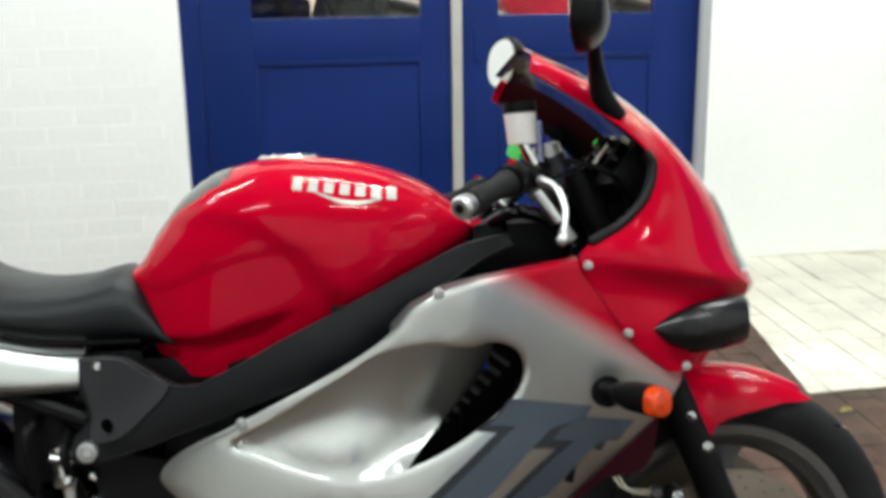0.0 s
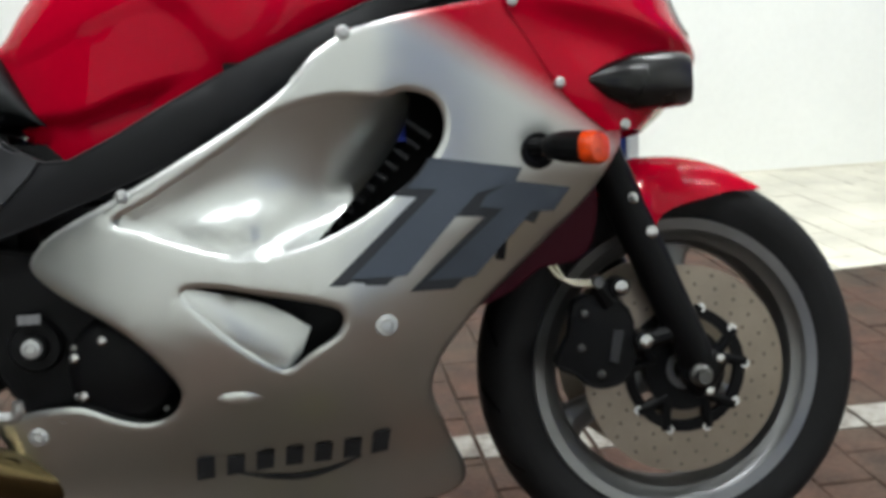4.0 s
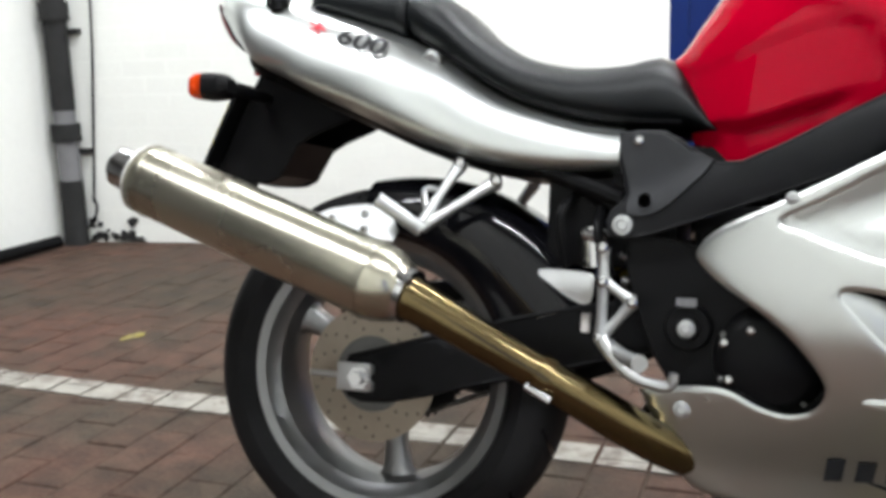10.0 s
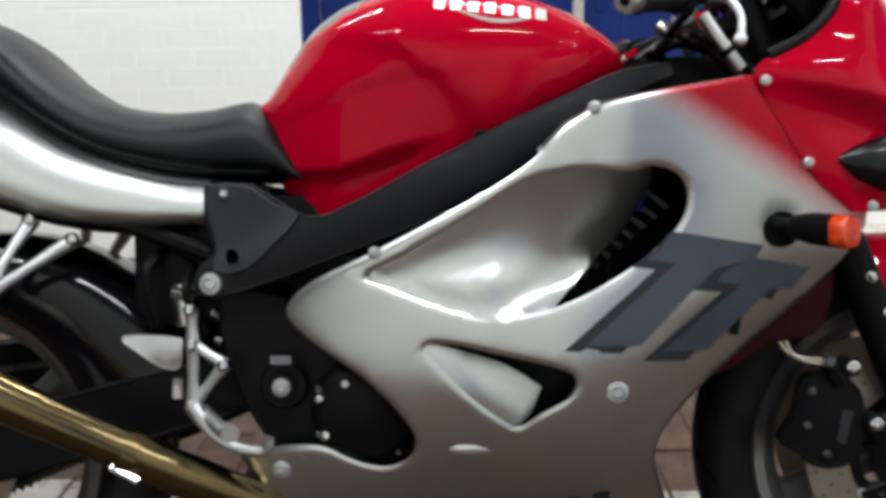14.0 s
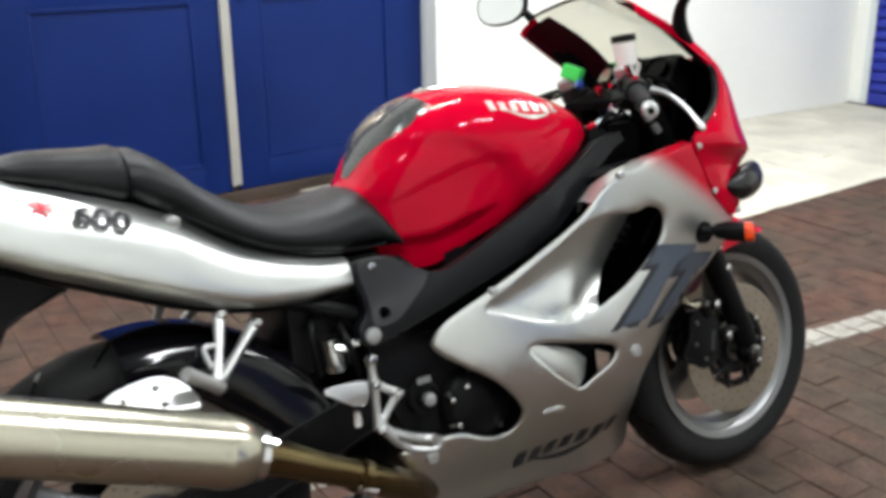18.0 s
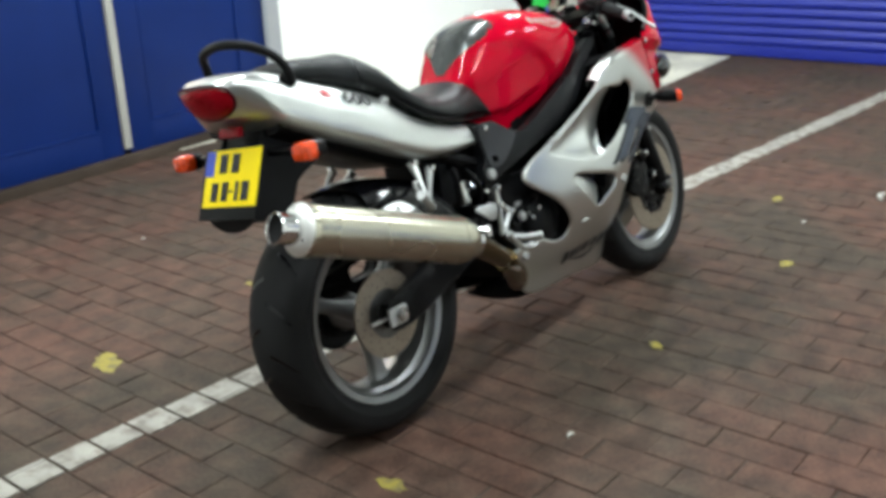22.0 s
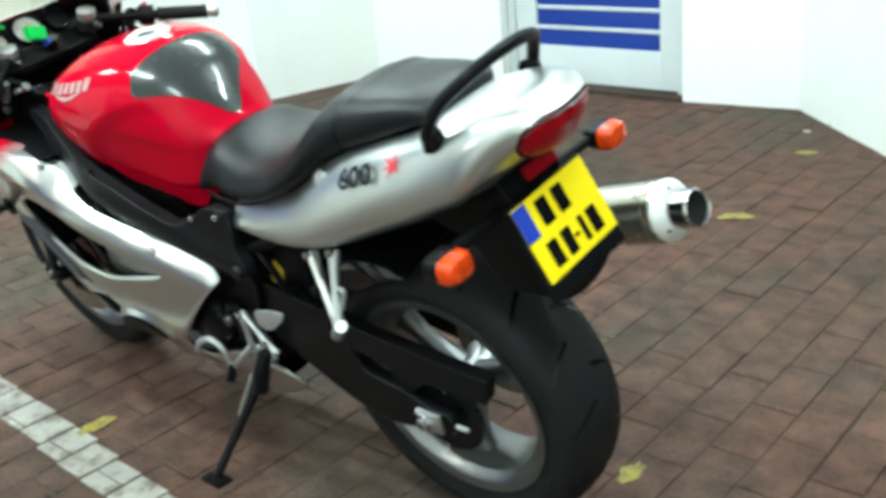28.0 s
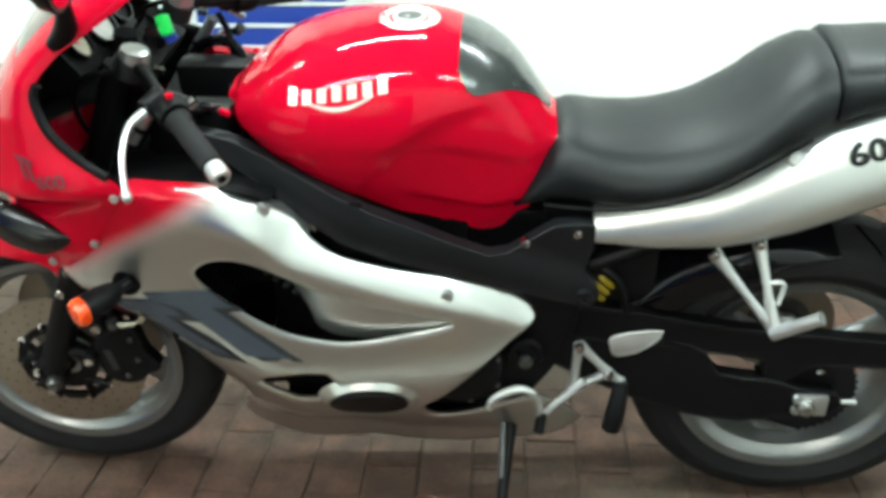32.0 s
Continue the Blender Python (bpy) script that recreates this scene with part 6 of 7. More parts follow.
for s in (-1, 1):
    # passenger foot rest hangers
    ax0, bx0, ft, tip = ((-0.548, 0.652), (-0.489, 0.625), (-0.588, 0.550), (-0.644, 0.590)) if s < 0 else ((-0.570, 0.655), (-0.500, 0.634), (-0.602, 0.524), (-0.660, 0.580))
    mid = (ax0[0] * 0.55 + ft[0] * 0.45, ax0[1] * 0.55 + ft[1] * 0.45)
    hg = link("passenger_hanger", *merge(tube([(ax0[0], s * 0.13, ax0[1]), (mid[0], s * 0.165, mid[1]), (ft[0], s * 0.195, ft[1])], [0.012, 0.0075, 0.012], 10), tube([(bx0[0], s * 0.13, bx0[1]), (bx0[0] * 0.5 + ft[0] * 0.5, s * 0.165, bx0[1] * 0.5 + ft[1] * 0.5), (ft[0], s * 0.193, ft[1])], [0.012, 0.0075, 0.011], 10),
                                      tube([(mid[0], s * 0.165, mid[1]), (mid[0] - 0.026, s * 0.168, mid[1] + 0.002), (mid[0] - 0.02, s * 0.178, mid[1] - 0.032)], 0.0048, 8)), M["alu"], bike, "cast aluminium footrest hanger")
    link("passenger_peg", *tube([(ft[0] + 0.003, s * 0.20, ft[1] - 0.003), (ft[0] * 0.7 + tip[0] * 0.3, s * 0.212, ft[1] * 0.7 + tip[1] * 0.3), (tip[0], s * 0.232, tip[1])], [0.0125, 0.0115, 0.0115], 12, 2), M["alu"], hg, "folded passenger footrest")
    screw(hg, ft[0], s * 0.207, ft[1], 0.008, s, material=M["darksteel"])
    screw(hg, ax0[0], s * 0.143, ax0[1], 0.009, s)
    screw(hg, bx0[0], s * 0.143, bx0[1], 0.009, s)
    # rider's rear set: a triangle of cast struts with a heel guard
    if s < 0:
        nodes_rs = [(-0.313, 0.530), (-0.311, 0.483), (-0.269, 0.456), (-0.313, 0.402)]
        struts = [(0, 1), (1, 3), (1, 2), (2, 3)]
        heel = [(-0.405, 0.494), (-0.335, 0.492), (-0.326, 0.481), (-0.331, 0.453), (-0.353, 0.455), (-0.384, 0.475)]
    else:
        nodes_rs = [(-0.287, 0.477), (-0.340, 0.417), (-0.280, 0.378), (-0.364, 0.395)]
        struts = [(0, 1), (1, 2), (1, 3), (0, 2)]
        heel = [(-0.425, 0.507), (-0.345, 0.497), (-0.340, 0.478), (-0.350, 0.457), (-0.385, 0.468)]
    bars = [tube([(nodes_rs[p][0], s * 0.190, nodes_rs[p][1]), (nodes_rs[p][0] * 0.5 + nodes_rs[q][0] * 0.5, s * 0.190, nodes_rs[p][1] * 0.5 + nodes_rs[q][1] * 0.5), (nodes_rs[q][0], s * 0.190, nodes_rs[q][1])], [0.010, 0.0075, 0.010], 10, 3) for p, q in struts]
    rs = link("rearset_plate", *merge(*bars), M["alu"], bike, "cast aluminium rear set struts")
    link("heel_guard", *shell(curve(heel, 3, True), [], lambda x, z: 0.196 - 0.25 * abs(z - 0.475), 0.005, s, 0.015, 0.002), M["alu"], rs)
    for x, z in nodes_rs:
        screw(rs, x, s * 0.200, z, 0.0085, s)
    if s < 0:
        link("footrest", *tube([(-0.300, s * 0.190, 0.395), (-0.270, s * 0.23, 0.382), (-0.246, s * 0.268, 0.380)], [0.009, 0.010, 0.012], 12, 3), M["alu"], rs, "ribbed footrest")
    if s < 0:
        link("brake_pedal", *tube([(-0.309, s * 0.205, 0.404), (-0.286, s * 0.208, 0.373), (-0.258, s * 0.21, 0.352), (-0.215, s * 0.213, 0.345), (-0.207, s * 0.216, 0.364)], [0.011, 0.009, 0.0075, 0.008, 0.0065], 10), M["alu"], bike, "aluminium brake pedal")
        link("brake_cylinder", *tube([(-0.339, s * 0.165, 0.435), (-0.340, s * 0.165, 0.408)], 0.007, 10, 1), M["fluid"], bike)
    else:
        link("gear_lever", *tube([(-0.30, s * 0.20, 0.405), (-0.245, s * 0.215, 0.355), (-0.225, s * 0.22, 0.335), (-0.215, s * 0.222, 0.385), (-0.185, s * 0.225, 0.403), (-0.145, s * 0.23, 0.385), (-0.135, s * 0.235, 0.365)], [0.008, 0.007, 0.007, 0.007, 0.008, 0.008, 0.007], 10), M["alu"], bike, "bent aluminium gear lever")
        link("lever_rubber", *tube([(-0.228, s * 0.218, 0.345), (-0.222, s * 0.235, 0.312)], 0.010, 10, 1), M["black"], bike)
        link("footrest_rubber", *tube([(-0.360, s * 0.215, 0.415), (-0.353, s * 0.235, 0.375), (-0.345, s * 0.245, 0.336)], [0.013, 0.017, 0.016], 12, 2), M["black"], bike)

# engine mass, covers and radiator behind the fairing
EN = curve([(-0.285, 0.545), (-0.18, 0.535), (-0.05, 0.52), (0.0, 0.42), (0.0, 0.32), (-0.08, 0.295), (-0.18, 0.305), (-0.22, 0.345), (-0.26, 0.42)], 3, True)
for s in (-1, 1):
    link("frame_plate", *shell(EN, [], lambda x, z: 0.150 + 0.01 * math.sin(6 * x), 0.02, s, 0.03, 0.004), M["black"], bike)
    pv = link("pivot_boss", *turned([(0, 0.018), (0.009, 0.018), (0.010, 0.010), (0.016, 0.010), (0.018, 0.0), (0.030, 0.0), (0.034, -0.008)], 24), M["black"], bike)
    pv.matrix_local = pose(-0.197, s * 0.158, 0.422, 180 if s < 0 else 0)
    screw(pv, 0, 0.018, 0, 0.013, 1, "pivot_bolt", M["alu"] if s < 0 else M["darksteel"])
    cov = link("clutch_cover", *turned([(0, 0.026), (0.055, 0.024), (0.07, 0.014), (0.076, 0.0), (0.078, -0.012)], 40), M["black"], bike, "black ribbed engine cover")
    cov.matrix_local = pose(-0.085, s * 0.150, 0.385, 180 if s < 0 else 0)
    for k in range(7):
        screw(cov, 0.071 * math.cos(k * 0.9), 0.012, 0.071 * math.sin(k * 0.9), 0.005, 1, material=M["darksteel"])
for x, z, l in ((-0.352, 0.548, 0.022), (-0.326, 0.552, 0.018), (-0.296, 0.520, 0.012), (-0.292, 0.482, 0.010)):
    link("hose_clip", *tube([(x, -0.135, z), (x + l, -0.140, z - 0.004)], 0.008, 10, 1), M["chrome"], bike)
for x, z in ((-0.147, 0.406), (-0.139, 0.356), (-0.112, 0.425), (-0.165, 0.33)):
    screw(bike, x, -0.172, z, 0.0065, -1)
part("tag_plate", box_bm(0.028, 0.002, 0.012, 0.0, Matrix.Translation((-0.199, -0.1665, 0.458))), M["oldpipe"], bike)
part("engine_block", span(-0.20, 0.26, -0.10, 0.10, 0.24, 0.60, 0.03), M["black"], bike, "black engine block")
part("airbox", span(-0.1, 0.2, -0.12, 0.12, 0.60, 0.78, 0.03), M["black"], bike)
part("frame_infill", span(-0.29, -0.05, -0.095, 0.095, 0.60, 0.685, 0.02), M["black"], bike)
part("battery_box", span(-0.42, -0.22, -0.10, 0.10, 0.50, 0.70, 0.02), M["black"], bike)
rad = part("radiator", box_bm(0.035, 0.30, 0.24, 0.004, pose(0.33, 0, 0.50, 0, 18)), M["black"], bike, "black radiator core")
for k in range(18):
    part("radiator_fin", box_bm(0.038, 0.28, 0.003, 0, pose(0.33, 0, 0.50, 0, 18) @ Matrix.Translation((0, 0, -0.11 + 0.013 * k))), M["gloss_black"], rad)
part("radiator_shroud", box_bm(0.012, 0.44, 0.30, 0.004, pose(0.425, 0, 0.640, 0, 10)), M["black"], bike, "black shroud round the radiator")
link("blue_cap", *tube([(0.285, -0.165, 0.655), (0.285, -0.165, 0.675)], 0.0075, 10, 1), M["blue"], bike, "blue plastic plug")
# shock absorber with yellow spring
sp = []
for k in range(64):
    a, u = k / 9, k / 63
    c = Vector((-0.335 + 0.055 * u, 0.075, 0.548 - 0.095 * u))
    sp.append(tuple(c + Vector((0.79, 0, 0.62)) * 0.027 * math.cos(2 * math.pi * a) + Vector((0, 1, 0)) * 0.027 * math.sin(2 * math.pi * a)))
link("shock_spring", *tube(sp, 0.006, 8, 1, False), M["spring"], bike, "yellow shock absorber spring")
link("shock_body", *tube([(-0.365, 0.075, 0.60), (-0.26, 0.075, 0.42)], 0.019, 14, 1), M["black"], bike)
link("shock_reservoir", *tube([(-0.34, -0.10, 0.50), (-0.345, -0.10, 0.56)], 0.022, 14, 1), M["chrome"], bike)
for p0, p1, p2 in (((-0.36, -0.08, 0.62), (-0.39, -0.13, 0.58), (-0.38, -0.12, 0.50)), ((-0.33, -0.10, 0.60), (-0.33, -0.15, 0.55), (-0.31, -0.13, 0.49)), ((-0.30, 0.12, 0.6), (-0.35, 0.13, 0.57), (-0.37, 0.12, 0.5))):
    link("hose", *tube([p0, p1, p2], 0.007, 8), M["black"], bike)
# side stand
st = link("side_stand", *tube([(-0.175, 0.125, 0.245), (-0.165, 0.20, 0.175), (-0.150, 0.318, 0.072)], [0.014, 0.011, 0.0105], 12, 4), M["black"], bike, "black side stand, folded out")
part("stand_foot", box_bm(0.065, 0.04, 0.008, 0.003, pose(-0.150, 0.322, 0.0665, 11.27)), M["black"], st)
link("stand_spring", *tube([(-0.16, 0.14, 0.25), (-0.158, 0.215, 0.172)], 0.006, 8, 1), M["darksteel"], st)

# front end
def guard_y(x, z):
    """Half width of the front mudguard: rounded over the tyre, reaching out to the fork below."""
    r = math.hypot(x - FA[0], z - FA[1])
    y = 0.079 * math.sqrt(max(0.05, 1 - (max(0.0, r - 0.245) / 0.078) ** 2)) - 0.05 * max(0, x - 0.76)
    return y + 0.05 * min(1.0, max(0, 0.665 - x) / 0.06) * min(1.0, max(0.0, (0.60 - z) / 0.04))


for s in (-1, 1):
    leg = link("fork_leg", *tube([(0.712, s * 0.105, 0.300), (0.690, s * 0.105, 0.355), (0.610, s * 0.105, 0.545), (0.565, s * 0.105, 0.66)], [0.024, 0.027, 0.028, 0.0285], 20, 2), M["black"], bike, "black fork leg")
    link("fork_tube", *tube([(0.565, s * 0.105, 0.66), (0.445, s * 0.105, 0.945)], 0.0225, 18, 1), M["black"], leg)
    link("fork_foot", *tube([(0.735, s * 0.105, 0.325), (0.705, s * 0.105, 0.292), (0.69, s * 0.105, 0.28)], [0.02, 0.028, 0.02], 14, 3), M["black"], leg)
    link("axle_end", *turned([(0, s * 0.02), (0.010, s * 0.02), (0.013, 0.012 * s), (0.016, s * 0.010), (0.016, 0.0)], 20, (FA[0], s * 0.130, FA[1])), M["darksteel"], leg)
    for dx, dz in ((0.03, 0.022), (0.012, -0.024)):
        screw(leg, FA[0] + dx, s * 0.134, FA[1] + dz, 0.007, s)
    # brake caliper behind the leg
    cal = curve([(0.522, 0.423), (0.565, 0.428), (0.606, 0.402), (0.612, 0.35), (0.602, 0.302), (0.566, 0.288), (0.534, 0.294), (0.512, 0.312), (0.486, 0.325), (0.492, 0.345), (0.508, 0.372)], 3, True)
    cal = [(0.558 + (x - 0.558) * 0.88, 0.362 + (z - 0.362) * 0.92) for x, z in cal]
    cp = link("brake_caliper", *merge(shell(cal, [], lambda x, z: 0.122 - 1.8 * (x - 0.555) ** 2 - 0.9 * (z - 0.36) ** 2, 0.030, s, 0.02, 0.004)), M["black"], bike, "black four-piston brake caliper", smooth=50)
    for x, z in ((0.586, 0.436), (0.618, 0.357)):
        screw(cp, x, s * 0.134, z, 0.010, s)
        link("caliper_lug", *tube([(x, s * 0.105, z), (x, s * 0.133, z)], 0.014, 12, 1), M["black"], cp)
    link("caliper_badge", *shell([(0.576, 0.374), (0.592, 0.372), (0.580, 0.326), (0.568, 0.330)], [], lambda x, z: 0.124 - 1.8 * (x - 0.555) ** 2, 0.002, s, 0.03), M["bracket"], cp, "grey caliper badge")
    for x, z in ((0.535, 0.40), (0.528, 0.352), (0.555, 0.312)):
        screw(cp, x, s * 0.119, z, 0.006, s, material=M["darksteel"])
    link("caliper_bridge", *tube([(0.60, s * 0.10, 0.345), (0.665, s * 0.108, 0.36)], 0.014, 10, 1), M["black"], cp)
    for dx, dz in ((0.0, 0.0), (0.011, -0.006)):
        link("brake_pipe", *tube([(0.485 + dx, s * 0.12, 0.58 + dz), (0.480 + dx, s * 0.13, 0.501 + dz), (0.484 + dx, s * 0.13, 0.476 + dz), (0.502 + dx, s * 0.13, 0.453 + dz), (0.545 + dx * 0.5, s * 0.13, 0.446 + dz)], 0.0032, 8), M["titan"], bike)
    link("banjo_union", *turned([(0, s * 0.010), (0.008, s * 0.010), (0.010, 0.0), (0.010, -s * 0.010)], 6, (0.553, s * 0.13, 0.445)), M["darksteel"], bike, smooth=20)
    link("pipe_bracket", *tube([(0.553, s * 0.12, 0.445), (0.575, s * 0.112, 0.415)], [0.012, 0.018], 10, 1), M["black"], bike)
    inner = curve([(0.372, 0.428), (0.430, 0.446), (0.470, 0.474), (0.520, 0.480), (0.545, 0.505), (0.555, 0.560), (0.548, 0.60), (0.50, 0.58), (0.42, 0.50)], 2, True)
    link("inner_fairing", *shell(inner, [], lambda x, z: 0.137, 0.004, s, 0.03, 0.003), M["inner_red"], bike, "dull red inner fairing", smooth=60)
    # mudguard sides reach down to two bolts
    side_o = curve([(0.590, 0.560), (0.590, 0.590), (0.612, 0.606), (0.657, 0.611), (0.742, 0.602), (0.80, 0.583), (0.842, 0.560), (0.79, 0.560), (0.738, 0.551), (0.690, 0.540), (0.668, 0.524), (0.655, 0.498), (0.640, 0.490), (0.625, 0.502), (0.607, 0.540)], 2, True)
    link("mudguard_side", *shell(side_o, [], guard_y, 0.004, s, 0.012, 0.0), M["red"], bike, smooth=60)
    for x, z in ((0.611, 0.559), (0.637, 0.510)):
        screw(bike, x, s * 0.128, z, 0.0095, s)
mv = []
for i in range(20):
    a = radians(114 - 53 * i / 19)
    R = 0.322 - 0.012 * (i / 19) ** 2
    w = 0.055 * math.sqrt(max(0.02, 1 - ((i - 11) / 8) ** 2)) if i > 11 else 0.055
    mv.append([(FA[0] + (R - 0.030 * abs((k - 7) / 7) ** 2.6) * math.cos(a), w * (k - 7) / 7, FA[1] + (R - 0.030 * abs((k - 7) / 7) ** 2.6) * math.sin(a)) for k in range(15)])
n = 20 * 15
vv = [p for r in mv for p in r]
vv += [(FA[0] + (p[0] - FA[0]) * 0.985, p[1] * 0.97, FA[1] + (p[2] - FA[1]) * 0.985) for p in vv]
link("front_mudguard", vv, grid_faces(20, 15) + [tuple(i + n for i in reversed(t)) for t in grid_faces(20, 15)], M["red"], bike, "glossy red front mudguard", smooth=60)
link("axle_front", *tube([(FA[0], -0.13, FA[1]), (FA[0], 0.13, FA[1])], 0.010, 14, 1), M["alu"], bike)
# yokes, bars, controls
part("lower_yoke", box_bm(0.09, 0.25, 0.03, 0.01, pose(0.535, 0, 0.735, 0, -23)), M["black"], bike)
part("top_yoke", box_bm(0.07, 0.22, 0.022, 0.008, pose(0.440, 0, 0.922, 0, -23)), M["black"], bike, "black top yoke")
link("steering_nut", *tube([(0.425, 0, 0.935), (0.418, 0, 0.955)], 0.018, 6, 1), M["chrome"], bike, smooth=20)
link("ignition_barrel", *tube([(0.475, 0, 0.925), (0.468, 0, 0.955)], 0.02, 16, 1), M["black"], bike)
part("key_fob", box_bm(0.020, 0.050, 0.032, 0.006, pose(0.383, 0.046, 0.986, 22, 10, 20)), M["green"], bike, "green plastic key fob")
part("key_tag", box_bm(0.02, 0.008, 0.02, 0.003, pose(0.385, 0.028, 0.960, 0, 30, 20)), M["blue"], bike, "blue key tag")
for s in (-1, 1):
    g0, g1 = (Vector((0.418, 0.110, 0.950)), Vector((0.240, 0.333, 0.889))) if s > 0 else (Vector((0.405, -0.102, 0.963)), Vector((0.247, -0.337, 0.899)))
    bar = link("handlebar", *tube([tuple(g0), tuple(g1)], 0.011, 12, 1), M["black"], bike)
    link("bar_clamp", *tube([tuple(g0 + Vector((0.012, 0, -0.02))), tuple(g0 + Vector((0.0, 0, 0.005)))], 0.026, 18, 1), M["bracket"], bar, "cast alloy clamp")
    link("fork_cap", *tube([tuple(g0 + Vector((0.0, 0, 0.005))), tuple(g0 + Vector((-0.006, 0, 0.022))), tuple(g0 + Vector((-0.007, 0, 0.026)))], [0.022, 0.022, 0.014], 16, 1), M["alu"], bar)
    link("clamp_bolt", *tube([tuple(g0 + Vector((-0.03, 0, -0.01))), tuple(g0 + Vector((-0.045, 0, -0.014)))], 0.007, 6, 1), M["chrome"], bar)
    d = (g1 - g0).normalized()
    gp = [tuple(g1 - d * t) for t in (0.128, 0.120, 0.016, 0.010)]
    link("grip", *tube(gp, [0.021, 0.017, 0.0165, 0.018], 18, 1), M["rubber"], bar, "black rubber grip")
    link("bar_end", *tube([tuple(g1 - d * 0.009), tuple(g1 + d * 0.012), tuple(g1 + d * 0.018)], [0.015, 0.016, 0.012], 18, 1), M["alu"], bar, "aluminium bar end weight")
    link("bar_end_bolt", *tube([tuple(g1 + d * 0.0175), tuple(g1 + d * 0.0192)], 0.0065, 12, 1), M["black"], bar)
    link("switch_block", *tube([tuple(g1 - d * 0.175), tuple(g1 - d * 0.165), tuple(g1 - d * 0.135)], [0.02, 0.026, 0.024], 14, 1), M["black"], bar)
    link("red_switch", *tube([tuple(g1 - d * 0.15 + Vector((0, 0, 0.02))), tuple(g1 - d * 0.15 + Vector((0, 0, 0.03)))], 0.006, 8, 1), M["red"], bar)
    p0, p1 = g1 - d * 0.165 + Vector((0.032, s * 0.01, -0.004)), Vector((0.372, s * 0.342, 0.851))
    link("lever", *tube([tuple(p0), tuple(p0.lerp(p1, 0.22) + Vector((0.016, 0, 0.006))), tuple(p0.lerp(p1, 0.55) + Vector((0.018, 0, 0.004))), tuple(p0.lerp(p1, 0.88) + Vector((0.006, 0, 0))), tuple(p1), tuple(p1 + Vector((-0.003, 0, -0.006)))], [0.008, 0.006, 0.0048, 0.0048, 0.008, 0.0055], 10, 5), M["alu"], bar, "polished aluminium lever")
    link("lever_perch", *tube([tuple(g1 - d * 0.19 + Vector((0, 0, 0.0))), tuple(g1 - d * 0.165 + Vector((0.035, s * 0.008, 0.0)))], [0.02, 0.013], 12, 1), M["black"], bar)
    # mirrors
    C = Vector((0.407, 0.322, 1.172)) if s > 0 else Vector((0.412, -0.318, 1.146))
    arm = link("mirror_arm", *tube([(0.490, s * 0.205, 1.018), (0.464, s * 0.212, 1.046), (0.450, s * 0.232, 1.085), (0.440, s * 0.262, C.z - 0.037), (0.427, s * 0.285, C.z - 0.014)], [0.013, 0.0165, 0.012, 0.0105, 0.011], 12, 5), M["black"], bike, "black mirror arm")
    tilt = pose(*C, 0, 0, 0) @ pose(0, 0, 0, 0, 2, 11 if s > 0 else -19)
    rings = []
    for x, q in ((0.034, 0.3), (0.028, 0.62), (0.012, 0.9), (-0.004, 1.0), (-0.008, 0.98)):
        rings.append([tilt @ Vector((x, 0.084 * q * math.copysign(abs(math.cos(a)) ** 0.85, math.cos(a)), 0.050 * q * math.copysign(abs(math.sin(a)) ** 0.85, math.sin(a)))) for a in (2 * math.pi * k / 28 for k in range(28))])
    link("mirror_shell", *skin(rings), M["black"], arm)
    glassv = [tilt @ Vector((-0.0095, 0.077 * math.copysign(abs(math.cos(a)) ** 0.85, math.cos(a)), 0.044 * math.copysign(abs(math.sin(a)) ** 0.85, math.sin(a)))) for a in (2 * math.pi * k / 28 for k in range(28))]
    glassv += [v + (tilt.to_3x3() @ Vector((0.001, 0, 0))) for v in glassv]
    link("mirror_glass", glassv, [tuple(range(28)), tuple(range(55, 27, -1))] + [(i, (i + 1) % 28, 28 + (i + 1) % 28, 28 + i) for i in range(28)], M["mirror"], arm, "mirror glass", smooth=0)
    link("cable", *tube([tuple(g0 + Vector((0.02, s * 0.03, 0))), (0.50, s * 0.14, 0.93), (0.53, s * 0.10, 0.84), (0.48, s * 0.08, 0.74)], 0.005, 8), M["black"], bike)
    # dark inner trim beside the yokes
    tr = [[(x, s * y, z + k) for y, z in ((0.10, 0.79), (0.17, 0.794), (0.232, 0.800))] for x, k in ((0.20, -0.02), (0.25, -0.004), (0.32, 0.0), (0.41, 0.0), (0.47, 0.0))]
    link("inner_trim", [p for r in tr for p in r], grid_faces(5, 3), M["black"], bike, "black inner fairing trim")
    ht = link("hose_union", *tube([(0.372, s * 0.165, 0.915), (0.424, s * 0.165, 0.842)], 0.0095, 14, 1), M["silver"], bike, "pale metal tube beside the fork")
    link("band", *tube([(0.404, s * 0.165, 0.870), (0.409, s * 0.165, 0.863)], 0.0115, 14, 1), M["black"], ht)
    link("wiring_loom", *tube([(0.30, s * 0.09, 0.86), (0.34, s * 0.13, 0.885), (0.39, s * 0.14, 0.875), (0.43, s * 0.15, 0.83)], 0.011, 10), M["gloss_black"], bike, "bound black wiring loom")
    link("throttle_cable", *tube([(0.36, s * 0.16, 0.925), (0.335, s * 0.13, 0.895), (0.33, s * 0.11, 0.86), (0.36, s * 0.10, 0.80)], 0.006, 8), M["gloss_black"], bike)
    link("connector", *tube([(0.318, s * 0.145, 0.905), (0.330, s * 0.150, 0.897)], 0.010, 12, 1), M["chrome"], bike)
    link("connector", *tube([(0.352, s * 0.150, 0.893), (0.360, s * 0.155, 0.888)], 0.0065, 10, 1), M["chrome"], bike)
    part("headstock_side", span(0.28, 0.42, min(s * 0.055, s * 0.115), max(s * 0.055, s * 0.115), 0.78, 0.872, 0.02), M["black"], bike)
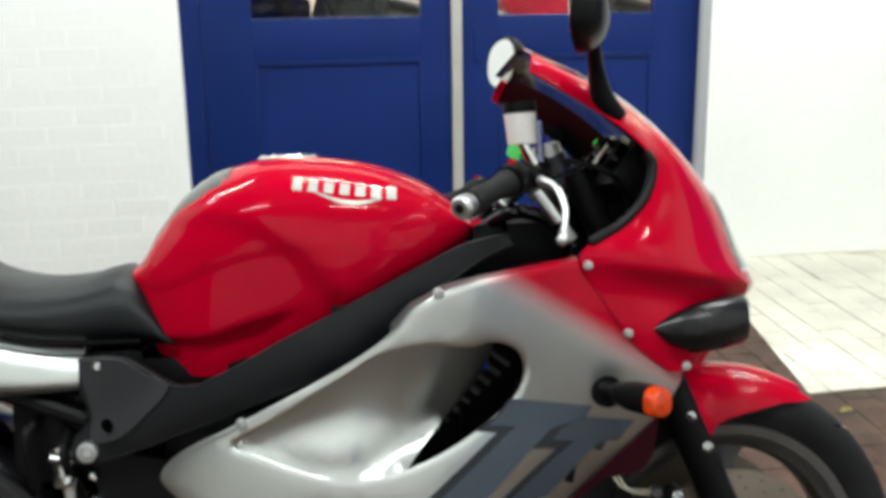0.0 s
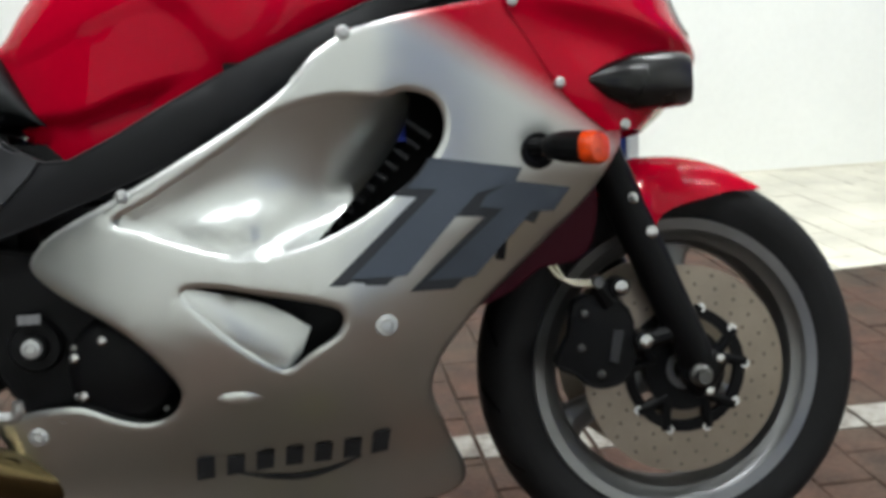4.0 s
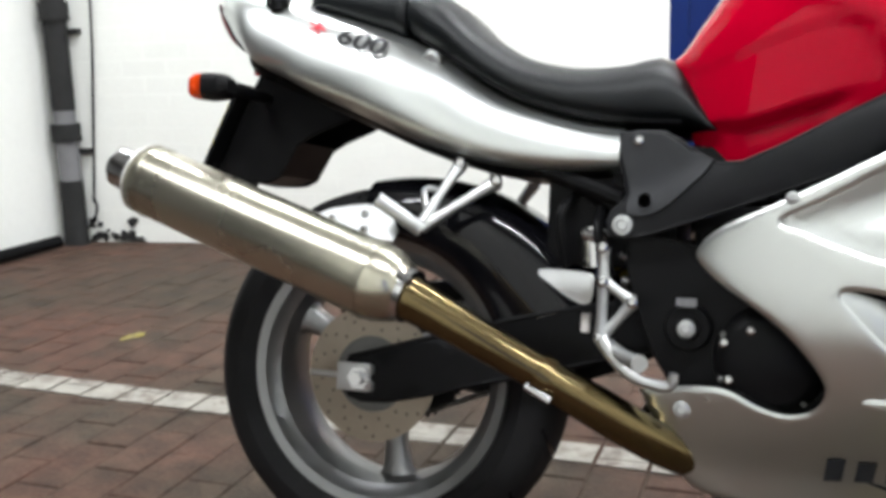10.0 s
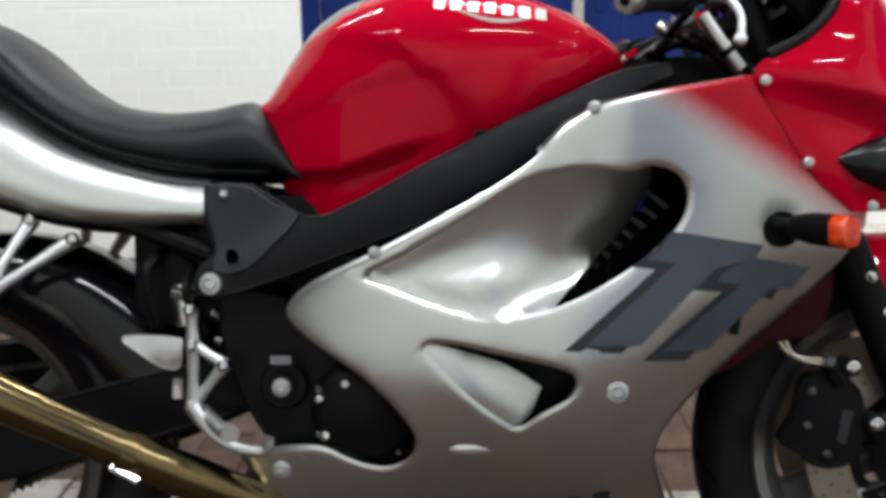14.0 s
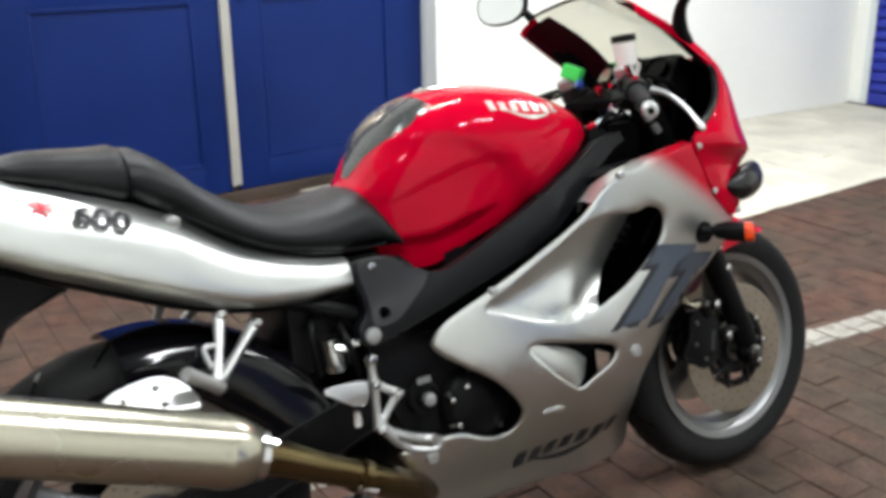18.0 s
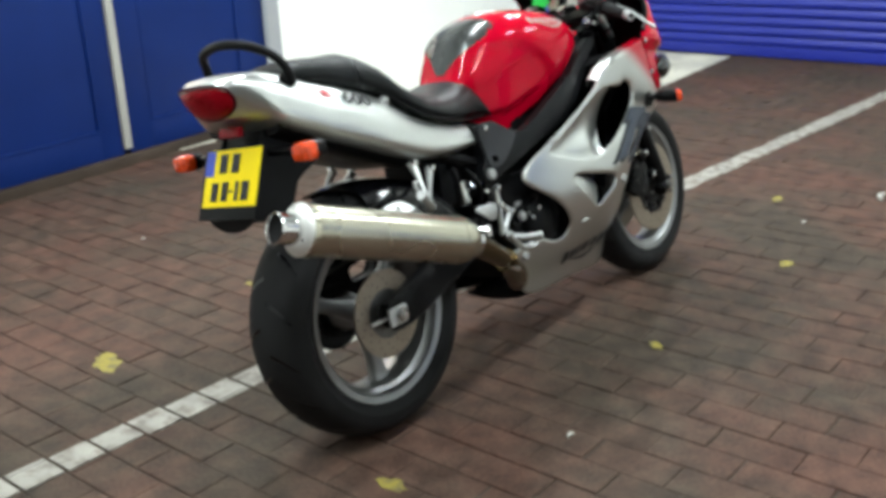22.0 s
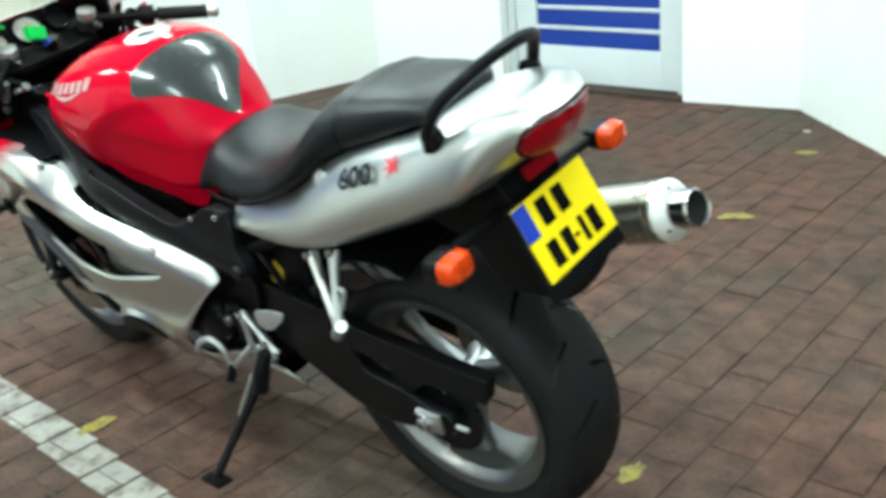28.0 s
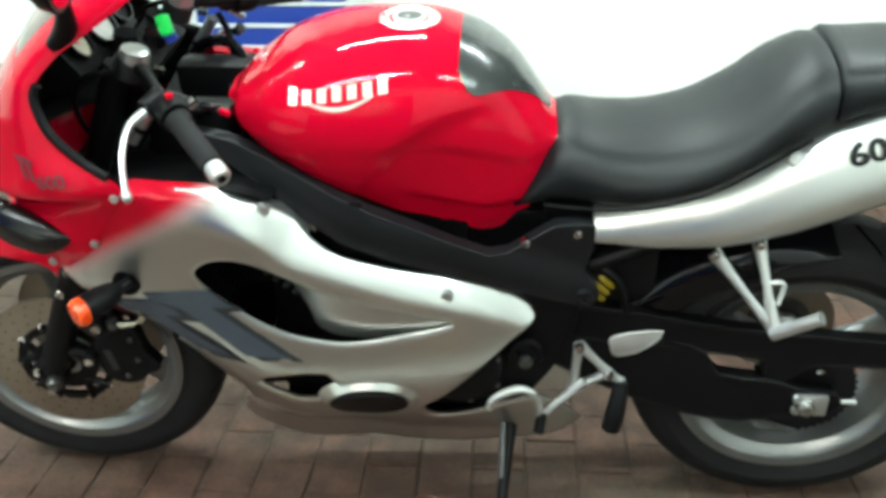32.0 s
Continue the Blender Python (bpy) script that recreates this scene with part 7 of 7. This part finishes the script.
    part("plug", box_bm(0.018, 0.010, 0.008, 0.002, pose(0.285, s * 0.120, 0.872, 0, -25)), M["red"], bike, "small red electrical plug")
res = link("fluid_reservoir", *tube([(0.352, -0.168, 0.986), (0.350, -0.168, 1.030)], [0.021, 0.024], 20, 1), M["fluid"], bike, "cloudy brake fluid reservoir")
link("reservoir_cap", *tube([(0.350, -0.168, 1.032), (0.349, -0.168, 1.047)], 0.025, 20, 1), M["black"], res)
link("reservoir_bracket", *merge(tube([(0.378, -0.165, 1.02), (0.38, -0.160, 0.96)], 0.007, 8, 1), tube([(0.352, -0.168, 0.989), (0.37, -0.165, 0.955)], 0.008, 8, 1)), M["chrome"], bike)
# instrument cluster
part("instrument_panel", box_bm(0.07, 0.26, 0.10, 0.025, pose(0.545, 0, 0.945, 0, 35)), M["black"], bike, "black instrument panel")
for y, r, m in ((0.0, 0.040, "dial"), (0.085, 0.027, "dialb"), (-0.082, 0.034, "black")):
    c = pose(0.514, y, 0.968, 0, 35) @ pose(0, 0, 0, 0, 0, 90)
    gface = link("gauge", *turned([(0, 0.002), (r * 0.86, 0.002), (r * 0.9, 0.010), (r, 0.010), (r, -0.008)], 32), M["gloss_black"], bike)
    gface.matrix_local = c
    link("dial", *turned([(0, 0.003), (r * 0.84, 0.003), (r * 0.84, 0.0025)], 32), M[m], gface)
for y, a in ((0.0, 25), (0.085, -30)):
    part("needle", box_bm(0.0015, 0.003, 0.022, 0.0005, pose(0.514, y, 0.968, 0, 35) @ pose(-0.0045, 0, 0, a) @ pose(0, 0, 0.009)), M["decal_r"], bike, "red gauge needle")
part("warning_lamp", box_bm(0.005, 0.012, 0.012, 0.003, pose(0.517, 0.055, 0.998, 0, 35)), M["green"], bike)

# ---- pieces of the ground and the brick wall ----
COURSE, PL, PW, GAP = 0.1115, 0.214, 0.1078, 0.0037


def slab_zone(x, y):
    """The pale painted apron before the wall."""
    return x > 1.50 + 0.14 * (y - 1.38) and y > 1.38 + 0.095 * (x - 1.5)


def paver_mesh(name, sx, sy):
    bm = bmesh.new()
    b = 0.003
    top = [bm.verts.new((x * (sx / 2 - b), y * (sy / 2 - b), 0)) for x, y in ((-1, -1), (1, -1), (1, 1), (-1, 1))]
    mid = [bm.verts.new((x * sx / 2, y * sy / 2, -0.0025)) for x, y in ((-1, -1), (1, -1), (1, 1), (-1, 1))]
    low = [bm.verts.new((x * sx / 2, y * sy / 2, -0.02)) for x, y in ((-1, -1), (1, -1), (1, 1), (-1, 1))]
    bm.faces.new(top)
    for i in range(4):
        j = (i + 1) % 4
        bm.faces.new((mid[i], mid[j], top[j], top[i]))
        bm.faces.new((low[i], low[j], mid[j], mid[i]))
    me = bpy.data.meshes.new(name)
    bm.to_mesh(me)
    bm.free()
    return me


def split_paver(cx, cy, z):
    """A paver on the edge of the apron, cut along that edge."""
    co = Vector((1.50, 1.38, 0))
    n1, n2 = Vector((1, -0.14, 0)).normalized(), Vector((-0.095, 1, 0)).normalized()
    # each piece: (plane, keep its outer side?) in turn, then the list that it joins
    for cuts, V, F in ((((n1, True), (n2, True)), wv, wf), (((n1, False),), sv, sf), (((n1, True), (n2, False)), sv, sf)):
        bm = bmesh.new()
        bm.from_mesh(pm)
        bmesh.ops.translate(bm, verts=bm.verts, vec=(cx, cy, z))
        for no, keep in cuts:
            bmesh.ops.bisect_plane(bm, geom=bm.verts[:] + bm.edges[:] + bm.faces[:], plane_co=co, plane_no=no, clear_outer=not keep, clear_inner=keep)
        k = len(V)
        bm.verts.index_update()
        V += [tuple(q.co) for q in bm.verts]
        F += [tuple(q.index + k for q in p.verts) for p in bm.faces]
        bm.free()


rng = random.Random(4)
pm, ps = paver_mesh("paver", PW, PL - GAP), paver_mesh("pale_paver", PW, PL - GAP)
pm.materials.append(M["paver"])
ps.materials.append(M["slab"])
sv, sf, wv, wf = [], [], [], []
near = 0
x = -3.384
row = 0
while x < 5.40:
    y = -3.6 + (PL / 2 if row % 2 else 0)
    while y < slope_y(x) + 0.32:
        cx, cy = x + rng.uniform(-0.0015, 0.0015), y + rng.uniform(-0.002, 0.002)
        z, tl = rng.uniform(-0.0026, 0.0012), rng.uniform(-0.9, 0.9)
        kinds = {slab_zone(cx + a * PW / 2, cy + b * PL / 2) for a in (-1, 1) for b in (-1, 1)}
        pale = slab_zone(cx, cy)
        if len(kinds) > 1:
            split_paver(cx, cy, z)
            y += PL
            continue
        close = -0.95 < x < 0.35 and -0.95 < y < 1.25 and not pale
        if close and near < 300:
            o = new("paver", pm)
            o.parent = ground
            o.matrix_local = pose(cx, cy, z, tl * 0.5, tl * 0.5, rng.uniform(-0.6, 0.6))
            near += 1
        else:
            m = pose(cx, cy, z, tl * 0.5, tl * 0.5, rng.uniform(-0.6, 0.6))
            V, F = (wv, wf) if pale else (sv, sf)
            k = len(V)
            V += [tuple(m @ q.co) for q in pm.vertices]
            F += [tuple(i + k for i in p.vertices) for p in pm.polygons]
        y += PL
    x += COURSE
    row += 1
link("paving", sv, sf, M["paver_stuff"], None, "brown concrete pavers in running bond", 0, "paving", kind="stuff")
link("pale_paving", wv, wf, M["slab"], None, "pale painted pavers before the wall", 0, "paving", kind="stuff")

# worn white line across the courses, broken by the joints
lv, lf = [], []
x, row = -3.384, 0
while x < 5.3:
    yc = 0.462 - 0.054 * x
    cuts = [yc - 0.050 + rng.uniform(-0.006, 0.006)]
    y0 = -3.6 + (PL / 2 if row % 2 else 0) - PL / 2
    j = y0 + math.ceil((cuts[0] - y0) / PL) * PL
    end = yc + 0.050 + rng.uniform(-0.006, 0.006)
    spans = [(cuts[0], min(end, j - GAP / 2)), (max(cuts[0], j + GAP / 2), end)]
    for a, b in spans:
        if b - a > 0.008:
            k = len(lv)
            h = PW / 2 - 0.003
            lv += [(x - h, a, 0.0022), (x + h, a, 0.0022), (x + h, b, 0.0022), (x - h, b, 0.0022), (x - h, a, -0.001), (x + h, a, -0.001), (x + h, b, -0.001), (x - h, b, -0.001)]
            lf += [(k, k + 1, k + 2, k + 3), (k, k + 4, k + 5, k + 1), (k + 1, k + 5, k + 6, k + 2), (k + 2, k + 6, k + 7, k + 3), (k + 3, k + 7, k + 4, k)]
    x += COURSE
    row += 1
link("white_line", lv, lf, M["linepaint"], None, "worn white painted line across the pavers", 0, "marking", kind="structure")
link("fallen_scrap", *tube([(1.96, -0.44, 0.006), (2.0, -0.42, 0.008), (2.05, -0.43, 0.006)], [0.008, 0.012, 0.008], 8), M["strip"], None, "pale scrap of paper on the pavers", category="litter")

for cx, cy, cw in ((1.49, -0.283, 0.014), (0.289, 1.992, 0.012), (-0.142, 1.863, 0.010), (-0.47, -0.421, 0.012), (-0.237, -2.786, 0.016), (-0.293, -2.915, 0.014)):
    link("chip", *tube([(cx - cw, cy, 0.004), (cx, cy + cw * 0.4, 0.006), (cx + cw, cy - cw * 0.2, 0.004)], [cw * 0.25, cw * 0.42, cw * 0.2], 7, 2), M["strip"], None, "small pale chip of debris on the pavers", category="debris", group="debris on the pavers")


def mark(x, y, w, turn):
    """A worn blotch of yellow paint."""
    k = 18
    v = [(x, y, 0.0024)]
    for i in range(k):
        a = 2 * math.pi * i / k
        r = w * rng.uniform(0.6, 1.05)
        dx, dy = r * math.cos(a), r * 0.55 * math.sin(a)
        v.append((x + dx * math.cos(turn) - dy * math.sin(turn), y + dx * math.sin(turn) + dy * math.cos(turn), 0.0024))
    link("yellow_mark", v, [(0, 1 + i, 1 + (i + 1) % k) for i in range(k)], M["yellowpaint"], None, "small worn blotch of yellow paint on the pavers", 0, "marking", "yellow paint marks", "structure")


for mx, my, mw, mt in ((1.75, -0.07, 0.05, 0.2), (1.003, -0.40, 0.05, 0.1), (0.123, -0.345, 0.035, 1.0), (-0.913, 0.94, 0.08, 1.2), (0.307, 0.357, 0.06, 1.5), (-0.116, 0.92, 0.05, 1.5), (-0.23, 1.09, 0.03, 1.3), (-0.2, 0.68, 0.045, 1.4), (-0.632, 0.464, 0.05, 1.4),
                       (1.633, -0.636, 0.06, 1.4), (1.55, 1.24, 0.03, 0.5), (1.45, 1.02, 0.03, 1.2), (-0.9, -0.2, 0.052, 1.5), (-1.97, 1.00, 0.06, 1.4), (-0.42, -1.71, 0.07, 0.6), (-0.35, -2.5, 0.06, 0.5)):
    mark(mx, my, mw, mt)

# painted bricks of the wall beside the doors
BL, BH = 0.22, 0.0755
br = paver_mesh("brick", BL - 0.004, BH - 0.008)
br.materials.append(M["wall"])
wall_n = [o for o in scene.objects if o.name == "wall_north_west"][0]
bv, bf, cnt = [], [], 0
z, row = BH / 2 + 0.005, 0
while z < 2.6:
    u = -3.28 + (BL / 2 if row % 2 else 0)
    while u + BL / 2 < DX0 - 0.01:
        m = Matrix.Translation((u, slope_y(u) - 0.0005 + rng.uniform(-0.0002, 0.0002), z)) @ pose(0, 0, 0, 0, 0, ANG) @ pose(0, 0, 0, 90) 
        if u > -2.6 and 0.5 < z < 2.3 and cnt < 300:
            o = new("brick", br)
            o.parent, o.matrix_local = wall_n, m
            cnt += 1
        else:
            k = len(bv)
            bv += [tuple(m @ q.co) for q in br.vertices]
            bf += [tuple(i + k for i in p.vertices) for p in br.polygons]
        u += BL
    z += BH
    row += 1
link("painted_brickwork", bv, bf, M["wall_stuff"], None, "white painted bricks of the wall", 0, "brickwork", kind="stuff")
